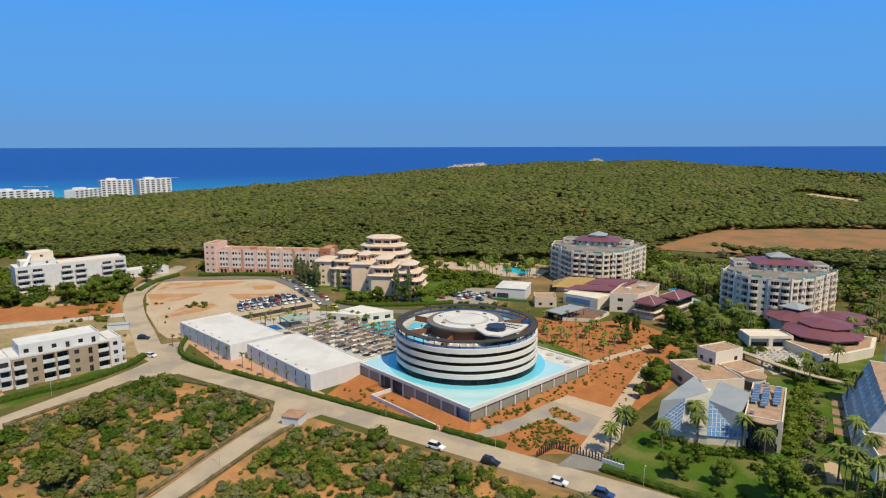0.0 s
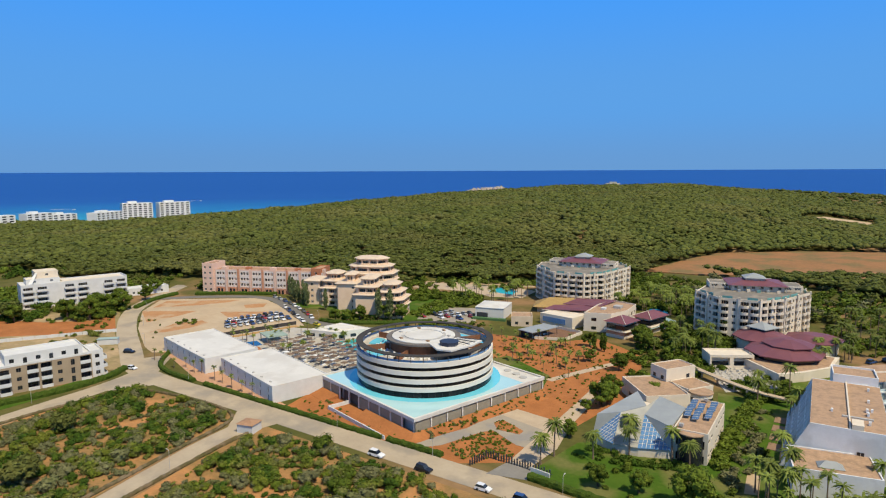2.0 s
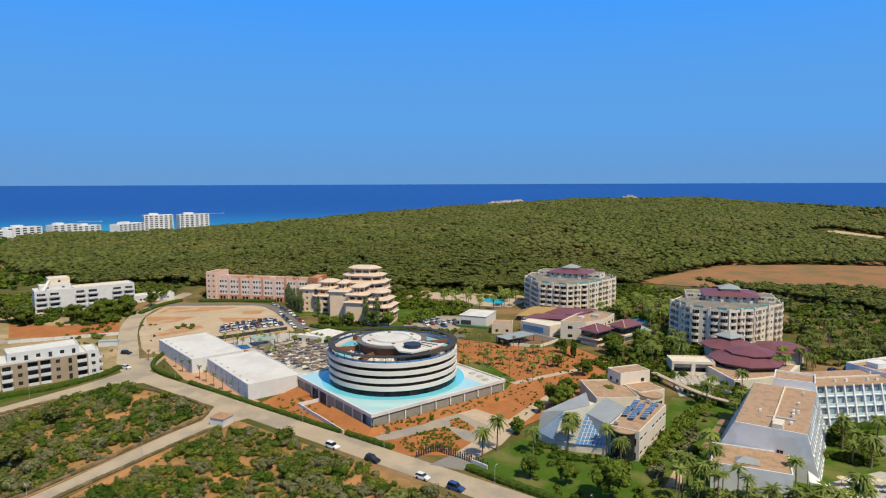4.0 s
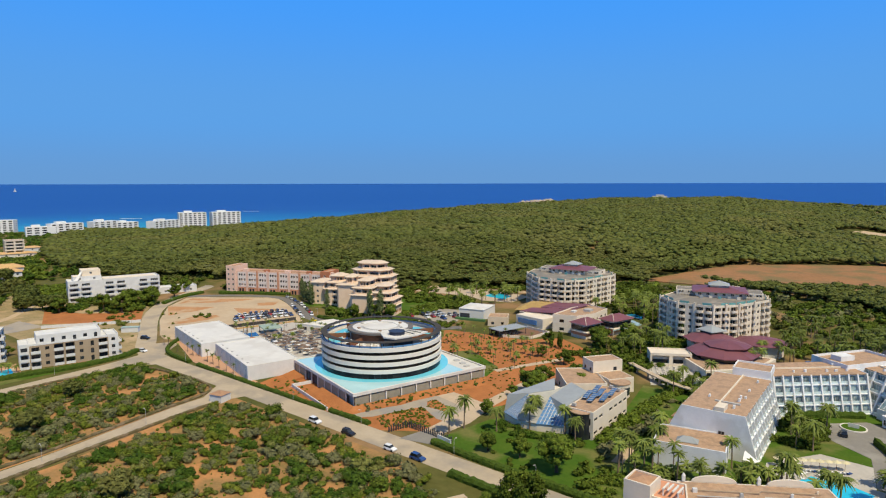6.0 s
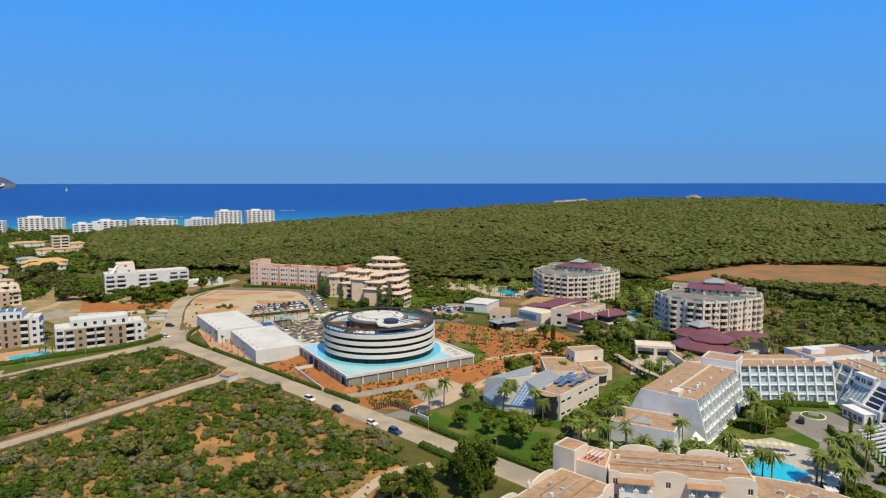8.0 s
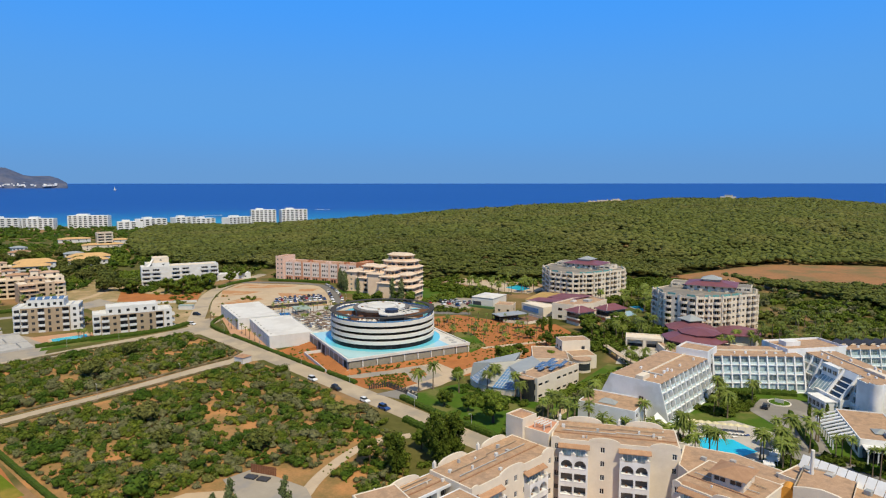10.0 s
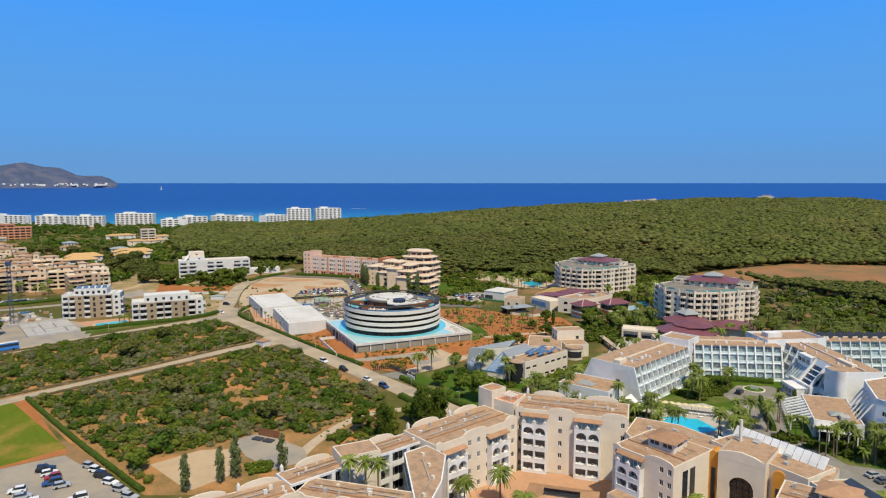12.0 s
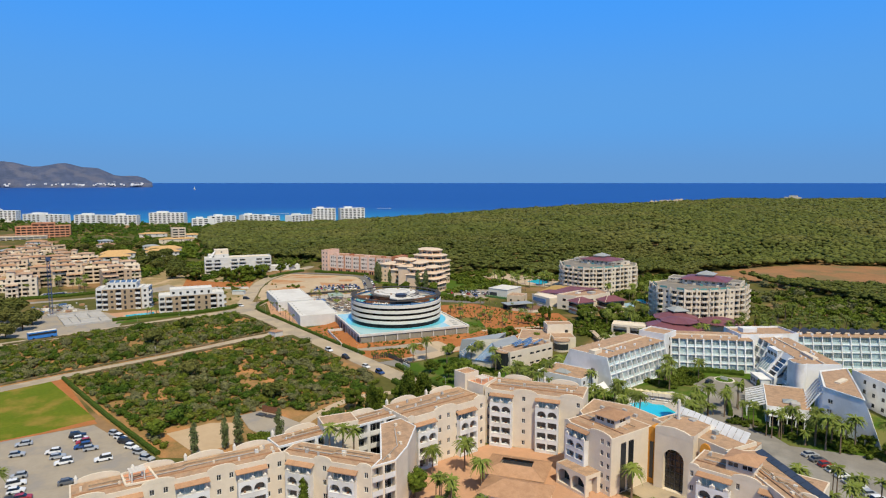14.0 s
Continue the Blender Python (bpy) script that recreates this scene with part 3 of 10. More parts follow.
CLEARING = [(-52, 870), (30, 885), (34, 985), (-34, 990)]
drape("hill_clearing", [(-44, 905), (26, 918), (26, 975), (-24, 980)], SANDY, "pale bare clearing on the wooded hill", "clearing", 0.4, 6.0)
slab("soil_patch", [(-297.4, 196.5), (-307.2, 211.2), (-274.1, 236.1), (-274.9, 227.5), (-282.5, 212.9)], 0.05, ORANGEDIRT, "bare orange soil patch in the sandy lot", "soil")
slab("soil_patch", [(-293.8, 188.1), (-269.8, 204.6), (-267.5, 192.0), (-268.0, 175.1)], 0.05, ORANGEDIRT, "bare orange soil patch in the sandy lot", "soil")
slab("soil_patch", [(-257.8, 209.8), (-235.6, 224.6), (-230.6, 216.2), (-243.3, 204.0)], 0.05, ORANGEDIRT, "bare orange soil patch in the sandy lot", "soil")
slab("soil_patch", [(-248.7, 164.6), (-254.0, 180.6), (-248.6, 192.7), (-241.2, 191.2), (-240.4, 180.3), (-242.7, 168.3)], 0.05, ORANGEDIRT, "bare orange soil patch in the sandy lot", "soil")
slab("soil_patch", [(-261.0, 228.1), (-255.0, 239.5), (-247.3, 230.3), (-253.3, 223.1)], 0.05, ORANGEDIRT, "bare orange soil patch in the sandy lot", "soil")
road("garden_lane", [(-4, 74), (-10.5, 82.5), (-16.9, 96.6), (-18.3, 107), (-14, 116)], 3.2, PAVE, "pale lane through the scrub", 0.09)
slab("inner_lawn", [(-8, 190), (-5, 190), (-5, 222), (-14, 222)], 0.062, LAWN, "green lawn beside the spa stair", "lawn")

# ---- facades and buildings ----
Z = Vector((0, 0, 1))
CACHE = {}


def facade(bm, o, u, W, H, ops, mi=0, pane=None):
    """A wall face with recessed openings (u0, u1, v0, v1, depth); u points right as seen from outside."""
    o, u = Vector(o), Vector(u)
    n = u.cross(Z)
    us = sorted({0.0, W, *(round(k, 3) for op in ops for k in op[:2])})
    vs = sorted({0.0, H, *(round(k, 3) for op in ops for k in op[2:4])})
    at = {}

    def vert(a, b):
        key = (round(a, 3), round(b, 3))
        if key not in at:
            at[key] = bm.verts.new(o + u * a + Z * b)
        return at[key]
    for a0, a1 in zip(us, us[1:]):
        for b0, b1 in zip(vs, vs[1:]):
            ca, cb = (a0 + a1) / 2, (b0 + b1) / 2
            if not any(p[0] < ca < p[1] and p[2] < cb < p[3] for p in ops):
                bm.faces.new((vert(a0, b0), vert(a1, b0), vert(a1, b1), vert(a0, b1))).material_index = mi
    for a0, a1, b0, b1, d in ops:
        q = [vert(a, b) for a, b in ((a0, b0), (a1, b0), (a1, b1), (a0, b1))]
        r = [bm.verts.new(o + u * a + Z * b - n * d) for a, b in ((a0, b0), (a1, b0), (a1, b1), (a0, b1))]
        bm.faces.new(r).material_index = mi if pane is None else pane
        for i in range(4):
            j = (i + 1) % 4
            bm.faces.new((q[i], q[j], r[j], r[i])).material_index = mi


def mesh_of(bm, name, *materials):
    me = bpy.data.meshes.new(name)
    bm.normal_update()
    bm.to_mesh(me)
    bm.free()
    for m in materials:
        me.materials.append(m)
    return me


def window_mesh(w, h, frame_m, glass=None):
    """A glazed window: a frame with mullions and recessed panes; it stands in its opening, facing -y."""
    glass = glass or GLASS
    key = ("window", round(w, 2), round(h, 2), frame_m.name, glass.name)
    if key not in CACHE:
        bm = bmesh.new()
        f, k = 0.09, max(2, round(w / 1.1))
        step = (w - f) / k
        facade(bm, (0, -0.08, 0), (1, 0, 0), w, h, [(f + i * step, (i + 1) * step, f, h - f, 0.06) for i in range(k)], 0, 1)
        CACHE[key] = mesh_of(bm, "window", frame_m, glass)
    return CACHE[key]


def balcony_mesh(w, d, h, m, rail=False):
    """A balcony: a floor tray with a parapet on three sides, open to the house."""
    key = ("balcony", round(w, 2), round(d, 2), round(h, 2), m.name)
    if key not in CACHE:
        bm = bmesh.new()
        t = min(0.14, d * 0.4)
        out = [(0, 0), (0, -d), (w, -d), (w, 0)]
        inn = [(t, 0), (t, -d + t), (w - t, -d + t), (w - t, 0)]
        vo = [[bm.verts.new((*p, z)) for p in out] for z in (-0.22, h)]
        vi = [[bm.verts.new((*p, z)) for p in inn] for z in (0, h)]
        for i in range(3):
            bm.faces.new((vo[0][i], vo[0][i + 1], vo[1][i + 1], vo[1][i]))
            bm.faces.new((vi[0][i + 1], vi[0][i], vi[1][i], vi[1][i + 1]))
            bm.faces.new((vo[1][i], vo[1][i + 1], vi[1][i + 1], vi[1][i]))
        bm.faces.new(vi[0])
        bm.faces.new(vo[0][::-1])
        CACHE[key] = mesh_of(bm, "balcony", m)
    return CACHE[key]


def bays(W, floors, fh, pattern, m, base, frame_m, trim, bayfill, solid=False, rail=False):
    """Openings, windows and balconies of one facade. A bay is w (window), W (wide window), s (wide slot), n (narrow window), d (tall window), b (loggia), B (jutting balcony), C (curved balcony) or - (blank)."""
    ops, items = [], []
    rows = pattern.split("/") if pattern else []
    if len(rows) == 1:
        rows = rows * floors
    for k in range(floors):
        row = rows[k] if k < len(rows) else ""
        for i, c in enumerate(row):
            bay = W / len(row)
            mid, v = (i + 0.5) * bay, base + k * fh
            if c in "wWdsn":
                w, h, s = {"n": (min(0.95, bay * 0.5), 1.3, 0.95), "s": (min(2.3, bay * 0.72), 0.8, 1.5), "w": (min(1.4, bay * 0.6), 1.35, 0.95), "W": (min(2.6, bay * 0.75), 1.5, 0.85), "d": (min(1.2, bay * 0.6), 2.1, 0.15)}[c]
                h = min(h, fh - s - 0.3)
                ops.append((mid - w / 2, mid + w / 2, v + s, v + s + h, 0.22))
                items.append(("window", window_mesh(w, h, frame_m), m @ Matrix.Translation((mid - w / 2, 0.215, v + s))))
            elif c == "b":
                w, h = bay * bayfill, fh - 0.42
                ops.append((mid - w / 2, mid + w / 2, v + (1.05 if solid else 0.1), v + 0.1 + h, 1.5))
                items.append(("window", window_mesh(w - 0.3, min(2.2, h - 0.1), frame_m), m @ Matrix.Translation((mid - w / 2 + 0.15, 1.49, v + 0.11))))
                items.append(("balcony", balcony_mesh(w, 0.3, 1.0, trim, rail), m @ Matrix.Translation((mid - w / 2, 0.15, v + 0.1))))
            elif c == "B":
                w, h = bay * bayfill, 2.2
                ops.append((mid - w * 0.4, mid + w * 0.4, v + 0.12, v + 0.12 + h, 0.3))
                items.append(("window", window_mesh(w * 0.8, h, frame_m), m @ Matrix.Translation((mid - w * 0.4, 0.29, v + 0.12))))
                items.append(("balcony", balcony_mesh(w, 1.3, 1.0, trim, rail), m @ Matrix.Translation((mid - w / 2, 0, v + 0.1))))
            elif c == "C":
                w, h = bay * bayfill, min(2.3, fh - 0.5)
                ops.append((mid - w * 0.5, mid + w * 0.5, v + 0.12, v + 0.12 + h, 1.4))
                items.append(("window", window_mesh(w - 0.2, h - 0.1, frame_m), m @ Matrix.Translation((mid - w / 2 + 0.1, 1.39, v + 0.13))))
                items.append(("balcony", curved_balcony(w, trim), m @ Matrix.Translation((mid, 0, v + 0.1))))
    return ops, items


def curved_balcony(w, m):
    """A balcony with a bowed parapet, open to the house; its middle is the origin."""
    key = ("curved balcony", round(w, 2), m.name)
    if key not in CACHE:
        bm = bmesh.new()
        k = 10
        arc = [(-w / 2 * math.cos(math.pi * i / k), -1.25 * math.sin(math.pi * i / k) ** 0.6) for i in range(k + 1)]
        out = [[bm.verts.new((x, y, z)) for x, y in arc] for z in (-0.2, 0.95)]
        inn = [[bm.verts.new((x * 0.94, y * 0.88, z)) for x, y in arc] for z in (0.0, 0.95)]
        for i in range(k):
            bm.faces.new((out[0][i], out[0][i + 1], out[1][i + 1], out[1][i]))
            bm.faces.new((inn[0][i + 1], inn[0][i], inn[1][i], inn[1][i + 1]))
            bm.faces.new((out[1][i], out[1][i + 1], inn[1][i + 1], inn[1][i]))
        bm.faces.new(inn[0])
        bm.faces.new(out[0][::-1])
        CACHE[key] = mesh_of(bm, "balcony", m)
    return CACHE[key]


def block(parent, x0, y0, L, D, floors, fh=3.0, front="", right="", back="", left="", wall=WHITE, roof=ROOFTILE, frame_m=WHITE, trim=None, z0=0.0,
          base=0.0, rail=False, parapet=0.7, bayfill=0.82, eave=0.0, joined=False, solid=False):
    """A storeyed block in its parent's axes, front towards -y."""
    pts = [(x0, y0), (x0 + L, y0), (x0 + L, y0 + D), (x0, y0 + D)]
    return poly_block(parent, pts, floors, fh, (front, right, back, left), wall, roof, frame_m, trim, z0, base, rail, parapet, bayfill, eave, joined, solid)


def inset(pts, d):
    """A convex outline, counter-clockwise, drawn in by d."""
    out = []
    for i, p in enumerate(pts):
        a, p, c = Vector(pts[i - 1]), Vector(p), Vector(pts[(i + 1) % len(pts)])
        u, v = (p - a).normalized(), (c - p).normalized()
        n1, n2 = Vector((-u.y, u.x)), Vector((-v.y, v.x))
        out.append(tuple(p + (n1 + n2) * d / (1 + n1.dot(n2))))
    return out


def poly_block(parent, pts, floors, fh, patterns, wall=WHITE, roof=ROOFTILE, frame_m=WHITE, trim=None, z0=0.0, base=0.0, rail=False, parapet=0.7, bayfill=0.82,
               eave=0.0, joined=False, solid=False):
    """A storeyed block over a convex plan given counter-clockwise; one pattern of bays for each side."""
    H = floors * fh + base
    bm = bmesh.new()
    items = []
    trim = trim or wall
    k = len(pts)
    for i in range(k):
        (ox, oy), (qx, qy) = pts[i], pts[(i + 1) % k]
        W = math.hypot(qx - ox, qy - oy)
        ux, uy = (qx - ox) / W, (qy - oy) / W
        m = Matrix.Translation((ox, oy, z0)) @ Matrix.Rotation(math.atan2(uy, ux), 4, "Z")
        ops, more = bays(W, floors, fh, patterns[i] if i < len(patterns) else "", m, base, frame_m, trim, bayfill, solid, rail)
        items += more
        facade(bm, (ox, oy, z0), (ux, uy, 0), W, H, ops, 0, 1 if joined or solid else None)
    bm.faces.new([bm.verts.new((*p, z0 + H)) for p in pts])
    bm.faces.new([bm.verts.new((*p, z0)) for p in pts[::-1]])
    walls = part("wall", bm, [wall, GLASS], parent)
    for name, me, m in items:
        if not (joined and name == "window" or solid):
            share(name, me, walls, m)
    part("roof", prism(bmesh.new(), inset(pts, 0.3 - eave), z0 + H + 0.01, z0 + H + 0.16), roof, parent)
    if parapet:
        bm = bmesh.new()
        inn = inset(pts, 0.3)
        loops = [[bm.verts.new((*p, z)) for p in ring_pts] for ring_pts, z in ((pts, z0 + H + 0.004), (pts, z0 + H + parapet), (inn, z0 + H + parapet), (inn, z0 + H + 0.004))]
        for lo, hi in zip(loops, loops[1:] + loops[:1]):
            for i in range(k):
                j = (i + 1) % k
                bm.faces.new((lo[i], lo[j], hi[j], hi[i]))
        part("parapet", bm, trim, parent)
    return walls


def hip_roof(parent, x0, y0, L, D, z, rise, m, over=0.6, name="roof"):
    """A hipped roof over a rectangle."""
    bm = bmesh.new()
    a, b, c, d = x0 - over, y0 - over, x0 + L + over, y0 + D + over
    r = min(c - a, d - b) / 2
    lo = [bm.verts.new(v) for v in ((a, b, z), (c, b, z), (c, d, z), (a, d, z))]
    if c - a >= d - b:
        t = [bm.verts.new((a + r, (b + d) / 2, z + rise)), bm.verts.new((c - r + 0.01, (b + d) / 2, z + rise))]
        fs = ((lo[0], lo[1], t[1], t[0]), (lo[1], lo[2], t[1]), (lo[2], lo[3], t[0], t[1]), (lo[3], lo[0], t[0]))
    else:
        t = [bm.verts.new(((a + c) / 2, b + r, z + rise)), bm.verts.new(((a + c) / 2, d - r, z + rise))]
        fs = ((lo[0], lo[1], t[0]), (lo[1], lo[2], t[1], t[0]), (lo[2], lo[3], t[1]), (lo[3], lo[0], t[0], t[1]))
    for f in fs:
        bm.faces.new(f)
    bm.faces.new(lo[::-1])
    return part(name, bm, m, parent)


def shed(parent, pts, thick, m, name, label=""):
    """A tilted plate over its corner points."""
    bm = bmesh.new()
    top = [bm.verts.new(p) for p in pts]
    low = [bm.verts.new((p[0], p[1], p[2] - thick)) for p in pts]
    bm.faces.new(top)
    bm.faces.new(low[::-1])
    k = len(pts)
    for i in range(k):
        bm.faces.new((low[i], low[(i + 1) % k], top[(i + 1) % k], top[i]))
    bmesh.ops.recalc_face_normals(bm, faces=bm.faces)
    return part(name, bm, m, parent, label)


# round hotel on its terrace
HC = (-97.3, 172.0)
HROT = -15.5


def round_hotel():
    h = thing("round_hotel", *HC, 0, HROT, "round white hotel with dark window bands and a roof pool deck", "hotel")
    R = 22.75
    zf = 5.0
    zt = 15.0
    bm = bmesh.new()
    disc(bm, R - 0.6, zf - 0.2, zt, 128)
    part("core", bm, DARK, h)
    bands = (6.95, 9.5, 12.05, 14.6)
    for z in bands:
        bm = bmesh.new()
        ring(bm, R - 1.0, R, z, z + 1.4, 128)
        part("floor_band", bm, BRIGHT, h, "curved white balcony band")
    n = 64
    low = zf + 0.05
    for z in bands:
        pane = bmesh.new()
        wid = 2 * math.pi * (R - 0.5) / n
        box(pane, -wid / 2 + 0.05, -0.06, 0, wid / 2 - 0.05, 0, z - low - 0.02)
        me = mesh_of(pane, "window", BANDGLASS)
        for i in range(n):
            share("window", me, h, Matrix.Rotation(2 * math.pi * i / n, 4, "Z") @ Matrix.Translation((0, -(R - 0.5), low + 0.01)))
        low = z + 1.4
    # roof deck, glass rail, outer ring canopy on posts
    bm = bmesh.new()
    disc(bm, R - 1.0, zt + 0.004, zt + 0.1, 96)
    part("roof_deck", bm, DECK, h)
    bm = bmesh.new()
    ring(bm, R - 2.1, R + 0.1, zt + 2.95, zt + 3.2, 128)
    part("ring_canopy", bm, RINGM, h, "dark brown ring canopy")
    post = bmesh.new()
    box(post, -0.08, -0.08, 0.1, 0.08, 0.08, 2.95)
    pm = bpy.data.meshes.new("post")
    post.to_mesh(pm)
    post.free()
    pm.materials.append(DARK)
    for i in range(36):
        share("post", pm, h, Matrix.Rotation(2 * math.pi * i / 36, 4, "Z") @ Matrix.Translation((R - 0.6, 0, zt)))
    # slim glazed rail on the top band
    bm = bmesh.new()
    ring(bm, R - 0.75, R - 0.68, zt + 1.1, zt + 1.7, 96)
    part("glass_rail", bm, BLUEGLASS, h, "clear glass rail on the roof edge")
    # inner core: timber screen, grey ring and pale disc roof
    bm = bmesh.new()
    ring(bm, 11.2, 11.6, zt + 0.1, zt + 3.4, 72)
    part("timber_screen", bm, WOOD, h, "rust brown timber screen")
    cx, cy = 0.4, -0.8
    bm = bmesh.new()
    disc(bm, 12.4, zt + 3.4, zt + 3.95, 96, cx, cy)
    part("inner_roof", bm, mat("brown grey roof coping", (0.17, 0.155, 0.14), (0.14, 0.125, 0.115), 0.5, 0.8, fine=0.08, spec=0.15), h, "brown grey coping round the roof")
    bm = bmesh.new()
    disc(bm, 10.5, zt + 3.95, zt + 4.2, 96, cx, cy)
    part("disc_roof", bm, ROOFWHITE, h, "white round roof")
    bm = bmesh.new()
    ring(bm, 6.6, 7.5, zt + 4.2, zt + 4.23, 64, -125, 75, 0, cx, cy)
    part("roof_groove", bm, CONC, h, "grey curved strip on the roof")
    bm = bmesh.new()
    ring(bm, 6.4, 6.55, zt + 4.2, zt + 4.45, 64, 0, 360, 0, cx, cy)
    part("roof_upstand", bm, ROOFWHITE, h)
    for a in (35, 88, 152, 205, 262, 330):
        bm = bmesh.new()
        c, s = cx + 8.6 * math.cos(radians(a)), cy + 8.6 * math.sin(radians(a))
        box(bm, c - 0.6, s - 0.4, zt + 4.2, c + 0.6, s + 0.4, zt + 4.55)
        part("skylight", bm, CONC if a % 2 else TIMBER, h)
    # white fan-shaped terrace roof with ribs, and the plant box on it
    fan = [(9.8, -6.2), (16.4, -8.6), (20.6, -6.4), (20.4, 3.0), (18.2, 9.0), (10.5, 5.4)]
    part("terrace_roof", prism(bmesh.new(), fan, zt + 3.7, zt + 4.15), ROOFWHITE, h, "white fan-shaped terrace roof")
    for k in range(6):
        a = radians(3 + k * 4.6)
        p0, p1 = Vector((12.6 * math.cos(a), 12.6 * math.sin(a), zt + 4.22)), Vector((19.4 * math.cos(a), 19.4 * math.sin(a), zt + 4.22))
        part("roof_rib", tube(bmesh.new(), [p0, p1], 0.22, 4), DARK if k % 2 else BRIGHT, h)
    part("terrace_front", prism(bmesh.new(), [(16.4, -8.3), (20.5, -6.2), (20.3, 1.0), (19.9, 1.0), (20.0, -5.9), (16.3, -7.8)], zt + 0.1, zt + 3.7), DARK, h, "dark glazed front under the terrace roof")
    bm = bmesh.new()
    disc(bm, 2.9, zt + 4.15, zt + 5.2, 8, 15.2, -2.4)
    disc(bm, 3.1, zt + 5.204, zt + 5.4, 8, 15.2, -2.4)
    part("plant_box", bm, mat("dark blue grey metal", (0.035, 0.045, 0.075), (0.028, 0.036, 0.06), 0.5, 0.5, fine=0.06), h, "dark octagonal plant box")
    # timber partitions between the roof terraces, and their pools
    for a, r0, r1 in ((193, 12, R - 2.2), (245, 12, R - 2.4), (295, 12, R - 1.2), (341, 17.5, R - 1.2), (70, 12, R - 2.4), (38, 12, R - 3), (130, 12, R - 2.4)):
        bm = bmesh.new()
        ca, sa = math.cos(radians(a)), math.sin(radians(a))
        q0, q1 = Vector((r0 * ca, r0 * sa)), Vector((r1 * ca, r1 * sa))
        t = Vector((-sa, ca)) * 0.15
        prism(bm, [tuple(q0 - t), tuple(q1 - t), tuple(q1 + t), tuple(q0 + t)], zt + 0.1, zt + 2.0)
        part("partition", bm, WOOD, h, "rust brown timber partition")
    for a0, a1, r0, r1 in ((298, 336, 18.4, 20.9), (249, 268, 15.2, 20.2), (200, 222, 14.2, 19.2), (52, 66, 13.5, 20.0), (80, 104, 14.0, 19.0), (136, 160, 14.0, 19.0)):
        bm = bmesh.new()
        ring(bm, r0, r1, zt + 0.1, zt + 0.5, 20, a0, a1)
        part("roof_pool", bm, MOAT, h, "turquoise plunge pool")
    for i in range(30):
        a = radians(199 + i * 4.7)
        if i % 5 == 4 or 240 < 199 + i * 4.7 < 250:
            continue
        bm = bmesh.new()
        box(bm, -0.35, -0.95, 0, 0.35, 0.95, 0.32)
        box(bm, -0.35, 0.5, 0.32, 0.35, 0.95, 0.75)
        o = part("sunbed", bm, FABRIC if i > 20 or i % 3 else BLUECLOTH, h)
        o.matrix_basis = Matrix.Rotation(a, 4, "Z") @ Matrix.Translation((14.2 + (i % 2) * 1.6, 0, zt + 0.1)) @ Matrix.Rotation(radians(90), 4, "Z")


round_hotel()


LOUVRE = mat("grey metal mesh", (0.30, 0.27, 0.205), (0.25, 0.225, 0.17), 0.8, 0.6, fine=0.2)


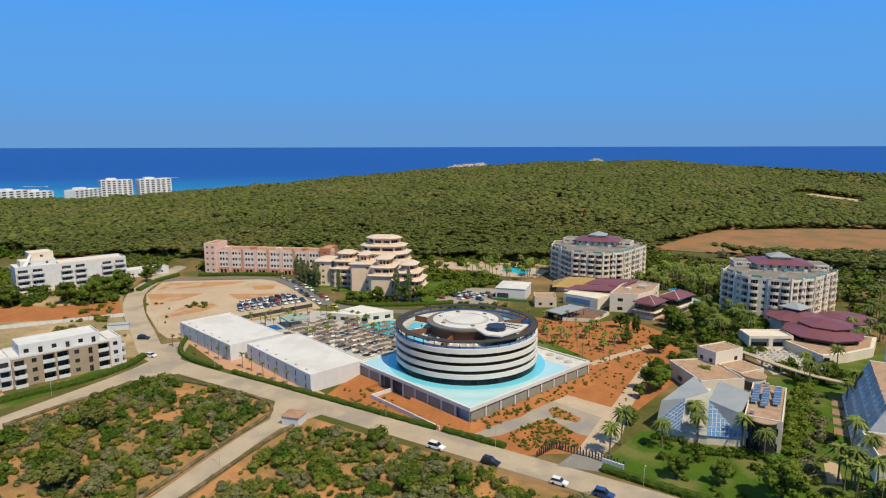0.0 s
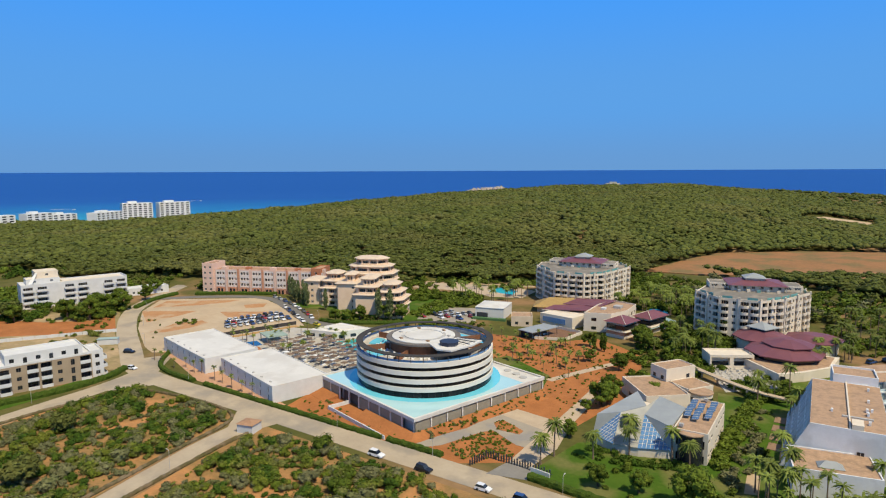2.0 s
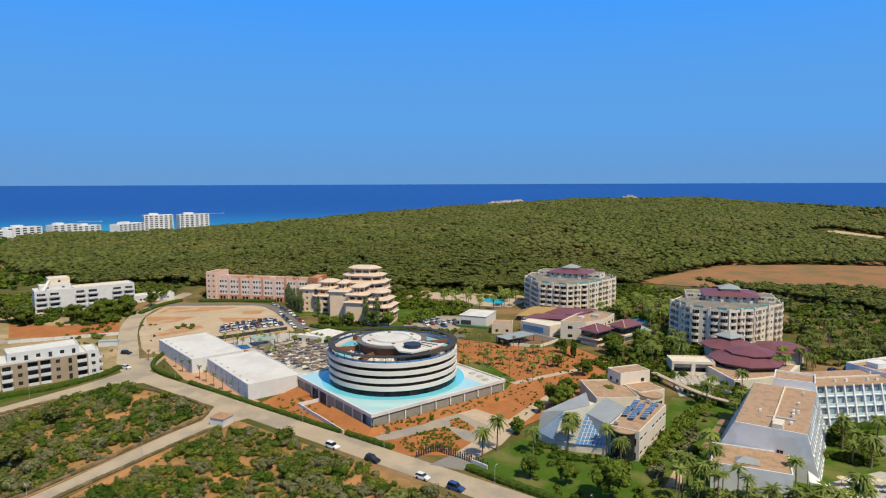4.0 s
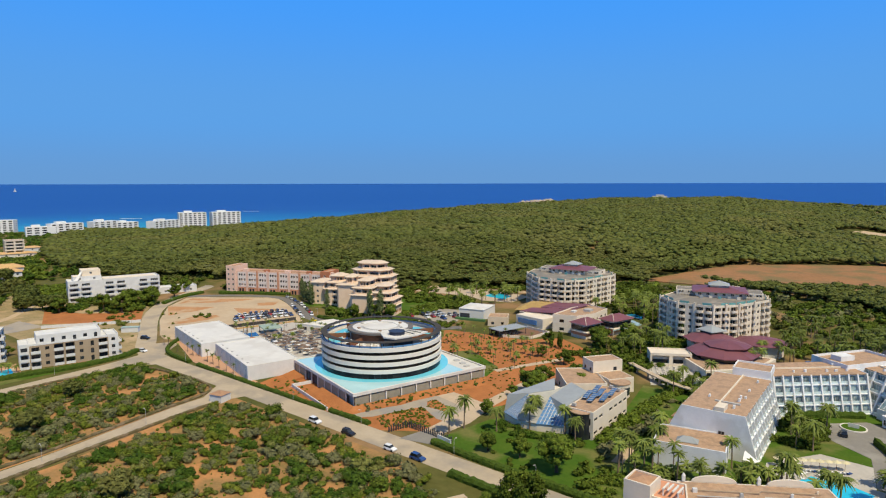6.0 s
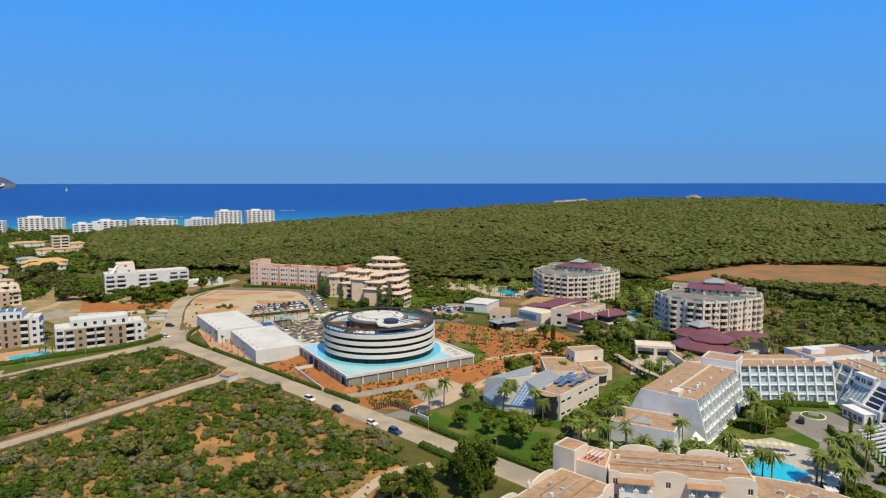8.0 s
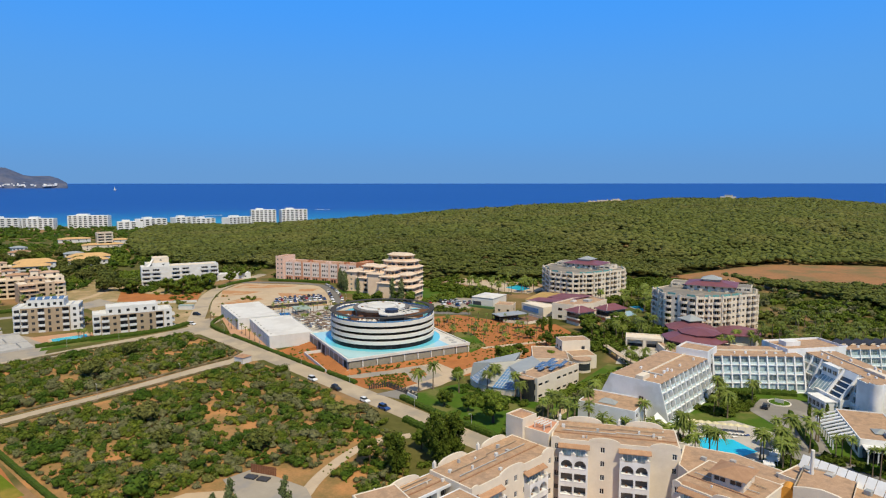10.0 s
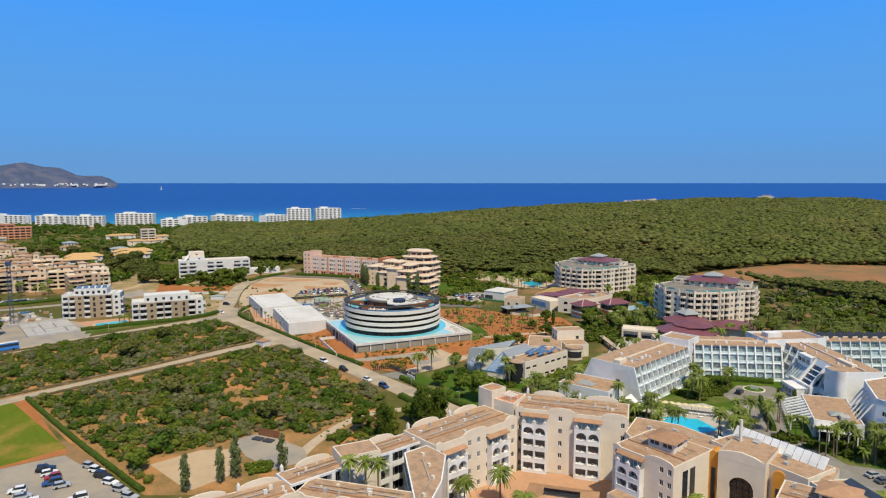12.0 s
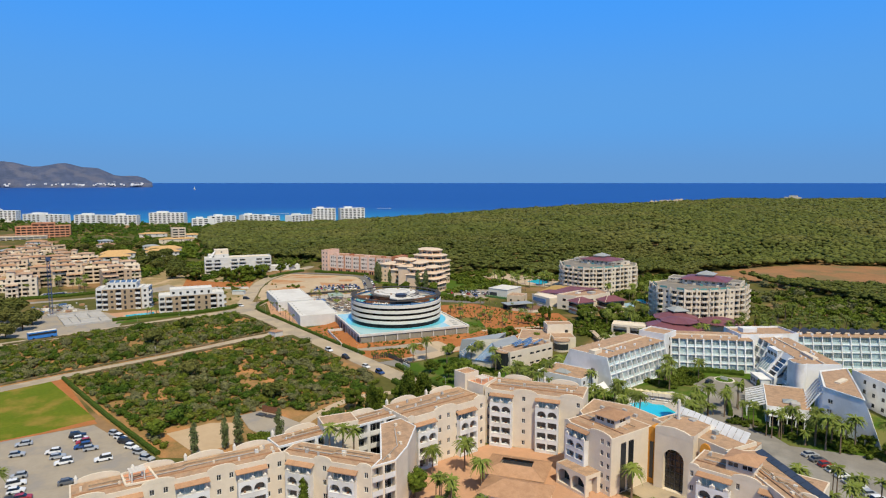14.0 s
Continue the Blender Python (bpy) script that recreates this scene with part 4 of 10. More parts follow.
def terrace():
    """The square podium with its shallow water."""
    t = thing("podium", -77.1, 138.4, 0, HROT, "white podium with colonnade and shallow turquoise water terrace", "podium")
    Lv, Lu = 51.4, 55.0                      # local x runs from -Lv to 0, y from 0 to Lu
    bm = bmesh.new()
    box(bm, -Lv + 1, 1.6, 0, -1.6, Lu - 1, 4.3)
    part("wall", bm, CONC, t)
    bm = bmesh.new()
    box(bm, -Lv, 0, 4.32, 0, Lu, 4.9)
    part("slab", bm, ROOFWHITE, t)
    bm = bmesh.new()
    for a in ((-Lv, 0, 0, 0.7), (-Lv, Lu - 0.7, 0, Lu), (-Lv, 0.7, -Lv + 0.7, Lu - 0.7), (-0.7, 0.7, 0, Lu - 0.7)):
        box(bm, a[0], a[1], 4.904, a[2], a[3], 5.35)
    part("parapet", bm, ROOFWHITE, t)
    bm = bmesh.new()
    box(bm, -Lv + 1.2, 1.2, 4.9, -1.2, Lu - 9, 5.02)
    part("water", bm, AQUA, t, "shallow pale turquoise water")
    v = Matrix.Rotation(radians(-HROT), 2) @ Vector((HC[0] + 77.1, HC[1] - 138.4))
    bm = bmesh.new()
    ring(bm, 19, 25.3, 4.95, 5.06, 96, 0, 360, 0, v.x, v.y)
    part("moat", bm, MOAT, t, "ring of deeper turquoise water")
    col = bmesh.new()
    box(col, -0.22, -0.22, 0, 0.22, 0.22, 4.32)
    cm = bpy.data.meshes.new("column")
    col.to_mesh(cm)
    col.free()
    cm.materials.append(BRIGHT)
    for i in range(10):
        share("column", cm, t, Matrix.Translation((-0.5, 0.5 + i * (Lu - 1) / 9, 0)))
        share("column", cm, t, Matrix.Translation((-Lv + 0.5 + i * (Lv - 1) / 9, 0.5, 0)))
    pane = bmesh.new()
    box(pane, 0, 0, 0.3, 5.2, 0.1, 3.9)
    gm = bpy.data.meshes.new("window")
    pane.to_mesh(gm)
    pane.free()
    gm.materials.append(LOUVRE)
    for i in range(9):
        share("panel", gm, t, Matrix.Translation((-0.42, 0.8 + i * (Lu - 1) / 9, 0)) @ Matrix.Rotation(radians(90), 4, "Z"))
        if i not in (2, 3, 8):
            share("panel", gm, t, Matrix.Translation((-Lv + 0.9 + i * (Lv - 1) / 9, 0.42, 0)))
    # dark slab in the open bays stands in for the shade inside the garage
    part("garage_door", box(bmesh.new(), -Lv + 12.9, 1.3, 0.02, -Lv + 24.0, 1.58, 3.4), DARK, t, "garage opening, its shade a dark slab")
    # banks of planted soil against the outer walls
    for pts in ([(-0.02, 0.0), (-0.02, Lu), (5.0, Lu - 2), (3.4, -4.2)], [(-24, 0.02), (-0.1, 0.02), (3.4, -4.2), (-22, -4.6)], [(-Lv, 0.02), (-40, 0.02), (-41, -5), (-Lv + 1, -5)]):
        bm = bmesh.new()
        v = [bm.verts.new((x, y, 1.35 if i < 2 else 0.1)) for i, (x, y) in enumerate(pts)]
        w = [bm.verts.new((x, y, 0.0)) for x, y in pts]
        bm.faces.new(v)
        for i in range(4):
            bm.faces.new((v[i], v[(i + 1) % 4], w[(i + 1) % 4], w[i]))
        bmesh.ops.recalc_face_normals(bm, faces=bm.faces)
        part("soil_bank", bm, SOIL, t, "bank of orange planting soil")
    for x, y in ((-5, 50), (-9, 51), (-13.5, 51.5)):
        bm = bmesh.new()
        disc(bm, 1.3, 4.9, 5.15, 20, x, y)
        part("skylight", bm, CONC, t)


terrace()


def annex(x, y, rz, L, D, h):
    a = thing("annex_building", x, y, 0, rz, "plain white low annex with narrow windows", "building", "white annexes")
    bm = bmesh.new()
    ops = []
    items = []
    k = 7
    for i in range(k):
        c = (i + 0.5) * L / k
        for v in (0.4, 3.0):
            ops.append((c - 0.45, c + 0.45, v, v + 1.9, 0.25))
            items.append((c - 0.45, v))
    facade(bm, (0, 0, 0), (1, 0, 0), L, h, ops)
    for o, u, W in (((L, 0, 0), (0, 1, 0), D), ((L, D, 0), (-1, 0, 0), L), ((0, D, 0), (0, -1, 0), D)):
        facade(bm, o, u, W, h, [])
    bm.faces.new([bm.verts.new(v) for v in ((0, 0, h), (L, 0, h), (L, D, h), (0, D, h))])
    w = part("wall", bm, WHITE, a)
    for c, v in items:
        share("window", window_mesh(0.9, 1.9, CONC), w, Matrix.Translation((c, 0.245, v)))
    bm = bmesh.new()
    box(bm, 0.3, 0.3, h + 0.004, L - 0.3, D - 0.3, h + 0.12)
    part("roof", bm, ROOFWHITE, a)
    bm = bmesh.new()
    for b in ((0, 0, L, 0.3), (0, D - 0.3, L, D), (0, 0.3, 0.3, D - 0.3), (L - 0.3, 0.3, L, D - 0.3)):
        box(bm, b[0], b[1], h + 0.004, b[2], b[3], h + 0.35)
    part("parapet", bm, ROOFWHITE, a)
    for i in range(6):
        bm = bmesh.new()
        box(bm, 4 + i * L / 6.5, 1.6, h + 0.12, 4.9 + i * L / 6.5, 2.2, h + 0.35)
        part("roof_vent", bm, CONC, a)


annex(-170.5, 145.5, -15.5, 42.0, 20.0, 5.4)
annex(-215.0, 151.0, -13.5, 42.0, 21.0, 5.4)
wl_ = thing("link_wall", -130, 134.3, 0, 75, "plain white garden wall", "wall")
part("wall", box(bmesh.new(), 0, 0, 0, 20, 0.4, 4.6), WHITE, wl_)

# pink hotel
PALEPINK = mat("pale rose render", (0.74, 0.65, 0.58), (0.69, 0.60, 0.53), 0.3, fine=0.05, spec=0.15)
b = thing("pink_hotel", -315, 242, 0, 22.5, "salmon pink four-storey hotel with white window strips", "hotel")
block(b, 0, 0, 72, 13, 4, 3.4, "WwWwWwWwWwWwWwWwWw", "ww", "", "www", PINK, CLAY, WHITE)
block(b, -0.5, -1.2, 7, 15, 5, 3.4, "ww", "", "", "www", PINK, CLAY, WHITE)
block(b, 71, -1.2, 6, 15, 4, 3.9, "w", "ww", "", "", TERRA, CLAY, WHITE)
for k in range(9):
    bm = bmesh.new()
    x = 8.2 + k * 8.0
    ops = [(u, u + 1.3, 3.4 * j + 0.9, 3.4 * j + 2.4, 0.3) for j in range(3) for u in (0.5, 2.3, 4.3)]
    facade(bm, (x, -0.3, 3.4), (1, 0, 0), 6.0, 10.2, ops, 0, 1)
    facade(bm, (x, 0, 3.4), (0, -1, 0), 0.3, 10.2, [])
    facade(bm, (x + 6.0, -0.3, 3.4), (0, 1, 0), 0.3, 10.2, [])
    part("window_strip", bm, [PALEPINK, GLASS], b, "pale projecting window strip")
    part("ground_floor", box(bmesh.new(), x + 0.2, -0.9, 0, x + 5.8, -0.004, 3.2), BRICKRED, b, "terracotta ground floor front")
    part("door", box(bmesh.new(), x + 1.2, -0.95, 0.1, x + 2.6, -0.904, 2.5), GLASS, b)
    part("door", box(bmesh.new(), x + 3.4, -0.95, 0.1, x + 4.8, -0.904, 2.5), GLASS, b)
    part("pilaster", box(bmesh.new(), x + 6.3, -0.6, 0, x + 7.5, -0.31, 14.9), BRICKRED if k % 2 else PINK, b)
    if k % 2 == 0:
        part("roof_turret", box(bmesh.new(), x + 3.2, 1, 13.6, x + 6.2, 4, 15.6), TERRA if k % 4 else PINK, b)

# beige stepped hotel: chamfered blocks that step back under pale tiled eaves
EAVE = mat("pale eave tiles", (0.66, 0.53, 0.40), (0.57, 0.45, 0.34), 0.4, fine=0.1, spec=0.15)
PEACH = mat("warm peach render", (0.80, 0.60, 0.42), (0.74, 0.54, 0.37), 0.25, fine=0.05, spec=0.15)


def eave_roof(parent, outer, inner, z, rise, m, name="eave_roof"):
    """A shallow tiled skirt from one outline up to another, flat on top."""
    bm = bmesh.new()
    loops = [[bm.verts.new((*p, h_)) for p in pts] for pts, h_ in ((outer, z), (outer, z + 0.22), (inner, z + rise))]
    k = len(outer)
    for lo, hi in zip(loops, loops[1:]):
        for i in range(k):
            j = (i + 1) % k
            bm.faces.new((lo[i], lo[j], hi[j], hi[i]))
    bm.faces.new(loops[2])
    bm.faces.new(loops[0][::-1])
    return part(name, bm, m, parent)


def chamfered(L, D, c, d=0.0):
    """A rectangle with cut corners, drawn in by d."""
    return [(d + c, d), (L - d - c, d), (L - d, d + c), (L - d, D - d - c), (L - d - c, D - d), (d + c, D - d), (d, D - d - c), (d, d + c)]


STEPS = ((-234, 248, 26, 9, 15, 3.25, 0.8, ((0, 4),), "w", "", "ww"), (-224.5, 249.5, 26, 15, 17, 3.2, 2.2, ((0, 3), (1.2, 1), (3.2, 1)), "-bb", "b", ""),
         (-217, 262, 24, 27, 20, 3.3, 4.5, ((0, 5), (1.8, 1), (4.4, 1)), "bbb", "bbb", "ww"), (-209, 247, 26, 13, 17, 3.5, 1.0, ((0, 4), (4.0, 1)), "-w", "", ""),
         (-195, 244, 24, 14, 20, 3.3, 1.8, ((0, 3), (1.2, 1), (3.4, 1)), "--", "b", ""), (-180, 244, 22, 14, 18, 3.0, 2.4, ((0, 3), (1.4, 1), (3.4, 1)), "-b", "bbb", ""))
for x, y, rz, L, D, fh, cut, tiers, fr, ri, le in STEPS:
    b = thing("stepped_hotel", x, y, 0, rz, "warm beige stepped hotel block with pale tiled eaves", "hotel", "stepped hotel")
    z = 0.0
    for d_, fl in tiers:
        plan = chamfered(L, D, cut, d_)
        top = d_ > 0
        poly_block(b, plan, fl, fh, ("bb" if top else fr, "b" if cut > 1 else "", "b" if top else ri, "b" if cut > 1 else "", "", "", le, "b" if cut > 2 else ""), PEACH, EAVE, WHITE, PEACH, z0=z, parapet=0)
        z += fl * fh + 0.17
        last = d_ == tiers[-1][0]
        eave_roof(b, chamfered(L, D, cut, d_ - 0.9), chamfered(L, D, cut * 0.6, d_ + (min(L, D) / 2 - d_ - cut * 0.6) * (0.7 if last else 0.25)), z, 1.3 if last else 0.7, EAVE)
        z += 0.45
        # a skirt of tiles over each balcony storey
        for j in range(2, fl):
            for i in (1, 2):
                (px, py), (qx, qy) = plan[i], plan[i + 1]
                w_ = math.hypot(qx - px, qy - py)
                if w_ < 2:
                    continue
                m_ = Matrix.Translation((px, py, 0)) @ Matrix.Rotation(math.atan2(qy - py, qx - px), 4, "Z")
                shed(b, [m_ @ Vector(v) for v in ((0.3, -0.02, j * fh + 0.1), (0.3, -1.2, j * fh - 0.2), (w_ - 0.3, -1.2, j * fh - 0.2), (w_ - 0.3, -0.02, j * fh + 0.1))], 0.14, EAVE, "balcony_eave")

# white hotel by the woods
b = thing("white_hotel", -351, 154.5, 0, 74, "white four-storey hotel with balcony strips", "hotel")
block(b, 0, 0, 52.5, 14, 4, 3.1, "BB-BB-BB", "ww", "", "ww", WHITE, WHITE, WHITE, bayfill=0.84, parapet=0.9)
block(b, 3, 4, 16, 9, 1, 2.4, "ww", "w", "", "w", WHITE, CREAM, WHITE, z0=12.57)
block(b, 8, 8, 11, 12, 2, 2.9, "w", "w", "", "ww", CREAM, CREAM, WHITE, z0=12.58, parapet=0.5)
shed(b, [(3.5, 1.0, 13.4), (8.2, 8.6, 18.6), (9.2, 8.4, 18.6), (5.5, 1.0, 13.4)], 0.3, WHITE, "stair_cheek")
part("roof_band", box(bmesh.new(), 20, 2.5, 12.57, 50, 11.5, 13.3), CREAM, b, "cream roof terrace")
block(b, 52.5, 3, 24, 10, 1, 3.6, "www", "w", "", "", WHITE, WHITE, WHITE, bayfill=0.7)

# apartment blocks by the west road
for x, y, rz, L, fl in ((-211, 89, 75.5, 28, 3), (-240.2, 61.5, 66, 21, 4)):
    b = thing("apartment_block", x, y, 0, rz, "beige and white apartment block with dark balconies", "apartments", "apartment blocks")
    block(b, 0, 0, L, 13, fl, 3.05, "Bwbbwdb" if fl == 3 else "Bwbdwb", "wB", "", "ww", TAN, WHITE, DARK, WHITE, rail=True)
    block(b, 2.5, 1.5, L - 5, 10, 1, 3.0, "wdwdwd", "w", "", "w", WHITE, WHITE, DARK, z0=fl * 3.05)
    if fl == 4:
        for i in range(5):
            shed(b, [(3.4 + i * 3.1, 3, fl * 3.05 + 3.4), (5.6 + i * 3.1, 3, fl * 3.05 + 3.4), (5.6 + i * 3.1, 6.5, fl * 3.05 + 4.6), (3.4 + i * 3.1, 6.5, fl * 3.05 + 4.6)], 0.12, PANEL, "solar_panel", "dark tilted solar panel")
    block(b, L, 1, 4, 11, fl, 3.05, "w", "Bb", "", "", WHITE, WHITE, DARK, rail=True)
    block(b, -3.5, 1, 3.5, 11, fl, 3.05, "B", "", "", "ww", WHITE, WHITE, DARK, rail=True)

def gon(r, n, a0, cx=0, cy=0):
    return [(cx + r * math.cos(2 * math.pi * i / n + a0), cy + r * math.sin(2 * math.pi * i / n + a0)) for i in range(n)]


# two hotels with maroon roofs
TOWERCREAM = mat("pale stone render", (0.76, 0.66, 0.52), (0.70, 0.60, 0.47), 0.25, fine=0.06, stain=(0.62, 0.54, 0.43), sscale=0.2, spec=0.15)
TERRACEGREY = mat("grey-brown terrace paving", (0.24, 0.215, 0.18), (0.18, 0.165, 0.14), 0.4, 0.9, fine=0.15, stain=(0.30, 0.26, 0.21), sscale=0.15, spec=0.15)
TEAL = mat("teal glass screen", (0.16, 0.36, 0.34), (0.12, 0.30, 0.29), 0.4, 0.2)
TOWERS = (((-113, 347), [(-135, 338), (-116.5, 320), (-100, 320.8), (-92.5, 332), (-88.5, 362), (-97, 374), (-118, 372), (-140, 354)], ("CCwCCC", "CCCC", "CCC", "CCwCCCwC", "CCC", "wwww", "wwww", "CCC"), (-1.5, 12), 8),
          ((-18, 322), [(-40, 307), (-28, 295.5), (-12, 296), (-4, 306), (4, 328), (-1, 343), (-18, 350), (-39, 331)], ("CCwC", "CwCC", "CCC", "CCwCwCC", "CCC", "wwww", "wwww", "CwCC"), (-1.5, 9), 18))
for (cx, cy), plan, sides, (lx, ly), turn in TOWERS:
    b = thing("tower_hotel", cx, cy, 0, 0, "pale cream six-storey hotel with bowed balconies and maroon roof", "hotel", "tower hotels")
    fl, fh = 6, 2.95
    plan = [(x - cx, y - cy) for x, y in plan]
    poly_block(b, plan, fl, fh, sides, TOWERCREAM, TERRACEGREY, CREAM, TOWERCREAM, parapet=0.5, bayfill=0.84)
    z = fl * fh
    # projecting wall strips between the balcony stacks
    for (x0, y0), (x1, y1) in zip(plan[:5], plan[1:6]):
        W = math.hypot(x1 - x0, y1 - y0)
        for t in (0.02, 0.5):
            x, y = x0 + (x1 - x0) * t, y0 + (y1 - y0) * t
            strip_ = part("wall_strip", box(bmesh.new(), -0.5, -0.55, 0, 0.5, -0.004, z + 1.2), TOWERCREAM, b)
            strip_.matrix_basis = Matrix.Translation((x, y, 0)) @ Matrix.Rotation(math.atan2(y1 - y0, x1 - x0), 4, "Z")
    # terrace screens of teal glass behind the parapet
    inner = inset(plan, 1.3)
    for i in range(5):
        (x0, y0), (x1, y1) = inner[i], inner[i + 1]
        W = math.hypot(x1 - x0, y1 - y0)
        for k in range(3):
            if (i + k) % 3 == 2:
                continue
            scr = part("roof_screen", box(bmesh.new(), W * (k / 3 + 0.03), 0, 0.17, W * ((k + 1) / 3 - 0.03), 0.12, 1.3), TEAL, b, "teal glass terrace screen")
            scr.matrix_basis = Matrix.Translation((x0, y0, z)) @ Matrix.Rotation(math.atan2(y1 - y0, x1 - x0), 4, "Z")
    # penthouse under the maroon roof, with its grey lantern and side wings
    head = thing("penthouse", cx + lx, cy + ly, z + 0.165, turn, "cream penthouse under a maroon roof with grey lantern", "penthouse", "tower penthouses")
    block(head, -11, -10, 22, 18, 1, 2.5, "wwwwww", "wwww", "", "wwww", TOWERCREAM, MAROON, CREAM, parapet=0)
    hip_roof(head, -11, -10, 22, 18, 2.67, 2.4, MAROON, 1.6)
    block(head, -4.2, -4.6, 8, 8, 1, 1.3, "", "", "", "", TOWERCREAM, GREYROOF, CREAM, z0=3.75, parapet=0)
    hip_roof(head, -4.2, -4.6, 8, 8, 5.22, 2.0, GREYROOF, 0.9, "lantern_roof")
    for x, y, w, d, h_ in ((11.05, -8, 8, 12, 2.3), (-20, -5, 8.95, 11, 2.2), (-4, 8.05, 14, 5, 2.4)):
        block(head, x, y, w, d, 1, h_, "WW", "W", "", "W", TOWERCREAM, TERRACEGREY, CREAM, parapet=0.3)
    for k in range(6):
        part("pergola_beam", box(bmesh.new(), 11.2 + k * 1.1, -13, 2.0, 11.4 + k * 1.1, -8.1, 2.2), GREYROOF, head)
        part("pergola_beam", box(bmesh.new(), -19 + k * 1.3, -10, 2.0, -18.8 + k * 1.3, -5.1, 2.2), GREYROOF, head)
    for x, y in ((11.2, -12.9), (16.7, -12.9), (-19, -9.9), (-12.5, -9.9)):
        part("pergola_post", box(bmesh.new(), x, y, 0, x + 0.2, y + 0.2, 2.0), GREYROOF, head)
    for k in range(5):
        part("vent_box", box(bmesh.new(), -9 + k * 4.1, -13.4 + (k % 2), 0, -7.6 + k * 4.1, -12.3 + (k % 2), 1.0), (GREYROOF, TOWERCREAM, TEAL)[k % 3], head)

# maroon polygonal restaurant


def poly_roof(parent, cx, cy, r, z, rise, m, n=8, top=0.35, a0=0.3):
    """A many-sided roof with a flat top and thin eaves."""
    bm = bmesh.new()
    rows = []
    for q, h in ((1.0, z - 0.3), (1.0, z), (top, z + rise)):
        rows.append([bm.verts.new((cx + q * r * math.cos(2 * math.pi * i / n + a0), cy + q * r * math.sin(2 * math.pi * i / n + a0), h)) for i in range(n)])
    for lo, hi in zip(rows, rows[1:]):
        for i in range(n):
            j = (i + 1) % n
            bm.faces.new((lo[i], lo[j], hi[j], hi[i]))
    bm.faces.new(rows[-1])
    bm.faces.new(rows[0][::-1])
    return part("roof", bm, m, parent)


b = thing("restaurant_pavilion", 0.5, 268, 0, 0, "pavilion with layered maroon polygon roofs and a glazed front", "restaurant")
part("podium", prism(bmesh.new(), [(1, -25), (-17, -6), (-9, 7), (17.5, 9.5), (16, -6), (8, -18)], 0, 3.4), CREAM, b)
part("podium_roof", prism(bmesh.new(), [(0.5, -23.5), (-15.5, -6), (-8.5, 6), (16, 8), (14.8, -6), (7.2, -17)], 3.4, 3.5), ROOFTILE, b)
part("glazing", prism(bmesh.new(), gon(11.6, 8, 0.3), 3.5, 5.4), GLASS, b)
poly_roof(b, 0, 0, 14.0, 5.6, 2.0, MAROON, 8, 0.5)
part("clerestory", prism(bmesh.new(), gon(7.4, 8, 0.3, 1, 2), 6.6, 8.2), GLASS, b)
poly_roof(b, 1, 2, 9.2, 8.2, 1.7, MAROON, 8, 0.2)
part("rear_hall", prism(bmesh.new(), gon(9.6, 8, 0.3, -9.5, 16), 0, 6.2), CREAM, b)
poly_roof(b, -9.5, 16, 11.5, 6.3, 2.4, MAROON, 8, 0.3)
part("lantern", prism(bmesh.new(), gon(4.6, 4, 0.3, -10, 18), 8.0, 9.6), GLASS, b)
poly_roof(b, -10, 18, 6.4, 9.7, 1.9, GREYROOF, 4, 0.05)
part("side_hall", prism(bmesh.new(), gon(9.0, 8, 0.3, 8, 27), 0, 5.4), CREAM, b)
poly_roof(b, 8, 27, 11.0, 5.5, 1.7, MAROON, 8, 0.35)
for k in range(7):
    t = k / 6
    x, y = 1 + (-18) * t, -25.2 + 19 * t
    part("window", box(bmesh.new(), x + 0.4, y + 0.1, 0.3, x + 2.0, y + 0.5, 2.8), GLASS, b)

# clubhouse with maroon roofs
b = thing("clubhouse", -75, 285, 0, 0, "cream clubhouse with tan flat roof and maroon hipped roofs", "building")
poly_block(b, [(-7, -9), (4.5, -5.5), (8.5, 6), (7.5, 22), (-4.5, 25), (-8, 12)], 2, 4.0, ("-W-w", "W-W", "wWw", "", "", ""), CREAM, ROOFTILE, GLASS, parapet=0.7)
part("roof_plant", box(bmesh.new(), 0.5, 9, 8.17, 4, 13, 9.3), CONC, b)
part("roof_plant", box(bmesh.new(), -3.5, 3, 8.17, -1.5, 6, 9.0), WHITE, b)
for x, y, rz, L, D in ((-70.2, 273.0, -13, 9.0, 10.5), (-62.4, 288.6, -16, 8.0, 13.0)):
    w = thing("club_wing", x, y, 0, rz, "cream club wing with glass band and maroon hipped roof", "building", "club wings")
    block(w, 0, 0, L, D, 2, 3.4, "", "", "", "", CREAM, MAROON, GLASS, parapet=0)
    part("window_band", box(bmesh.new(), 0.3, -0.25, 3.9, L + 0.25, D - 0.6, 6.0), GLASS, w, "dark glazed band")
    part("brick_band", box(bmesh.new(), 0.2, -0.3, 1.6, L + 0.3, D - 0.5, 2.7), BRICKRED, w, "terracotta wall band")
    part("terrace_slab", box(bmesh.new(), -0.6, -1.2, 3.2, L + 1.4, D, 3.5), CREAM, w)
    hip_roof(w, 0, 0, L, D, 6.97, 2.5, MAROON, 1.2, "maroon_roof")
    for sx in (0, 1):
        part("roof_ridge", tube(bmesh.new(), [(-1.2 + sx * (L + 2.4), -1.2, 7.05), (L / 2, L / 2, 9.5)], 0.14, 5), CREAM, w)
w = thing("club_terrace", -54, 296, 0, 0, "pale green glazed terrace canopy beside the clubhouse", "canopy")
shed(w, [(0.4, -12.3, 3.0), (6.1, 9.2, 3.0), (-0.9, 14.0, 3.6), (-4.5, -4, 3.6)], 0.2, mat("pale green glass", (0.36, 0.46, 0.42), (0.30, 0.40, 0.37), 0.4, 0.2), "canopy")
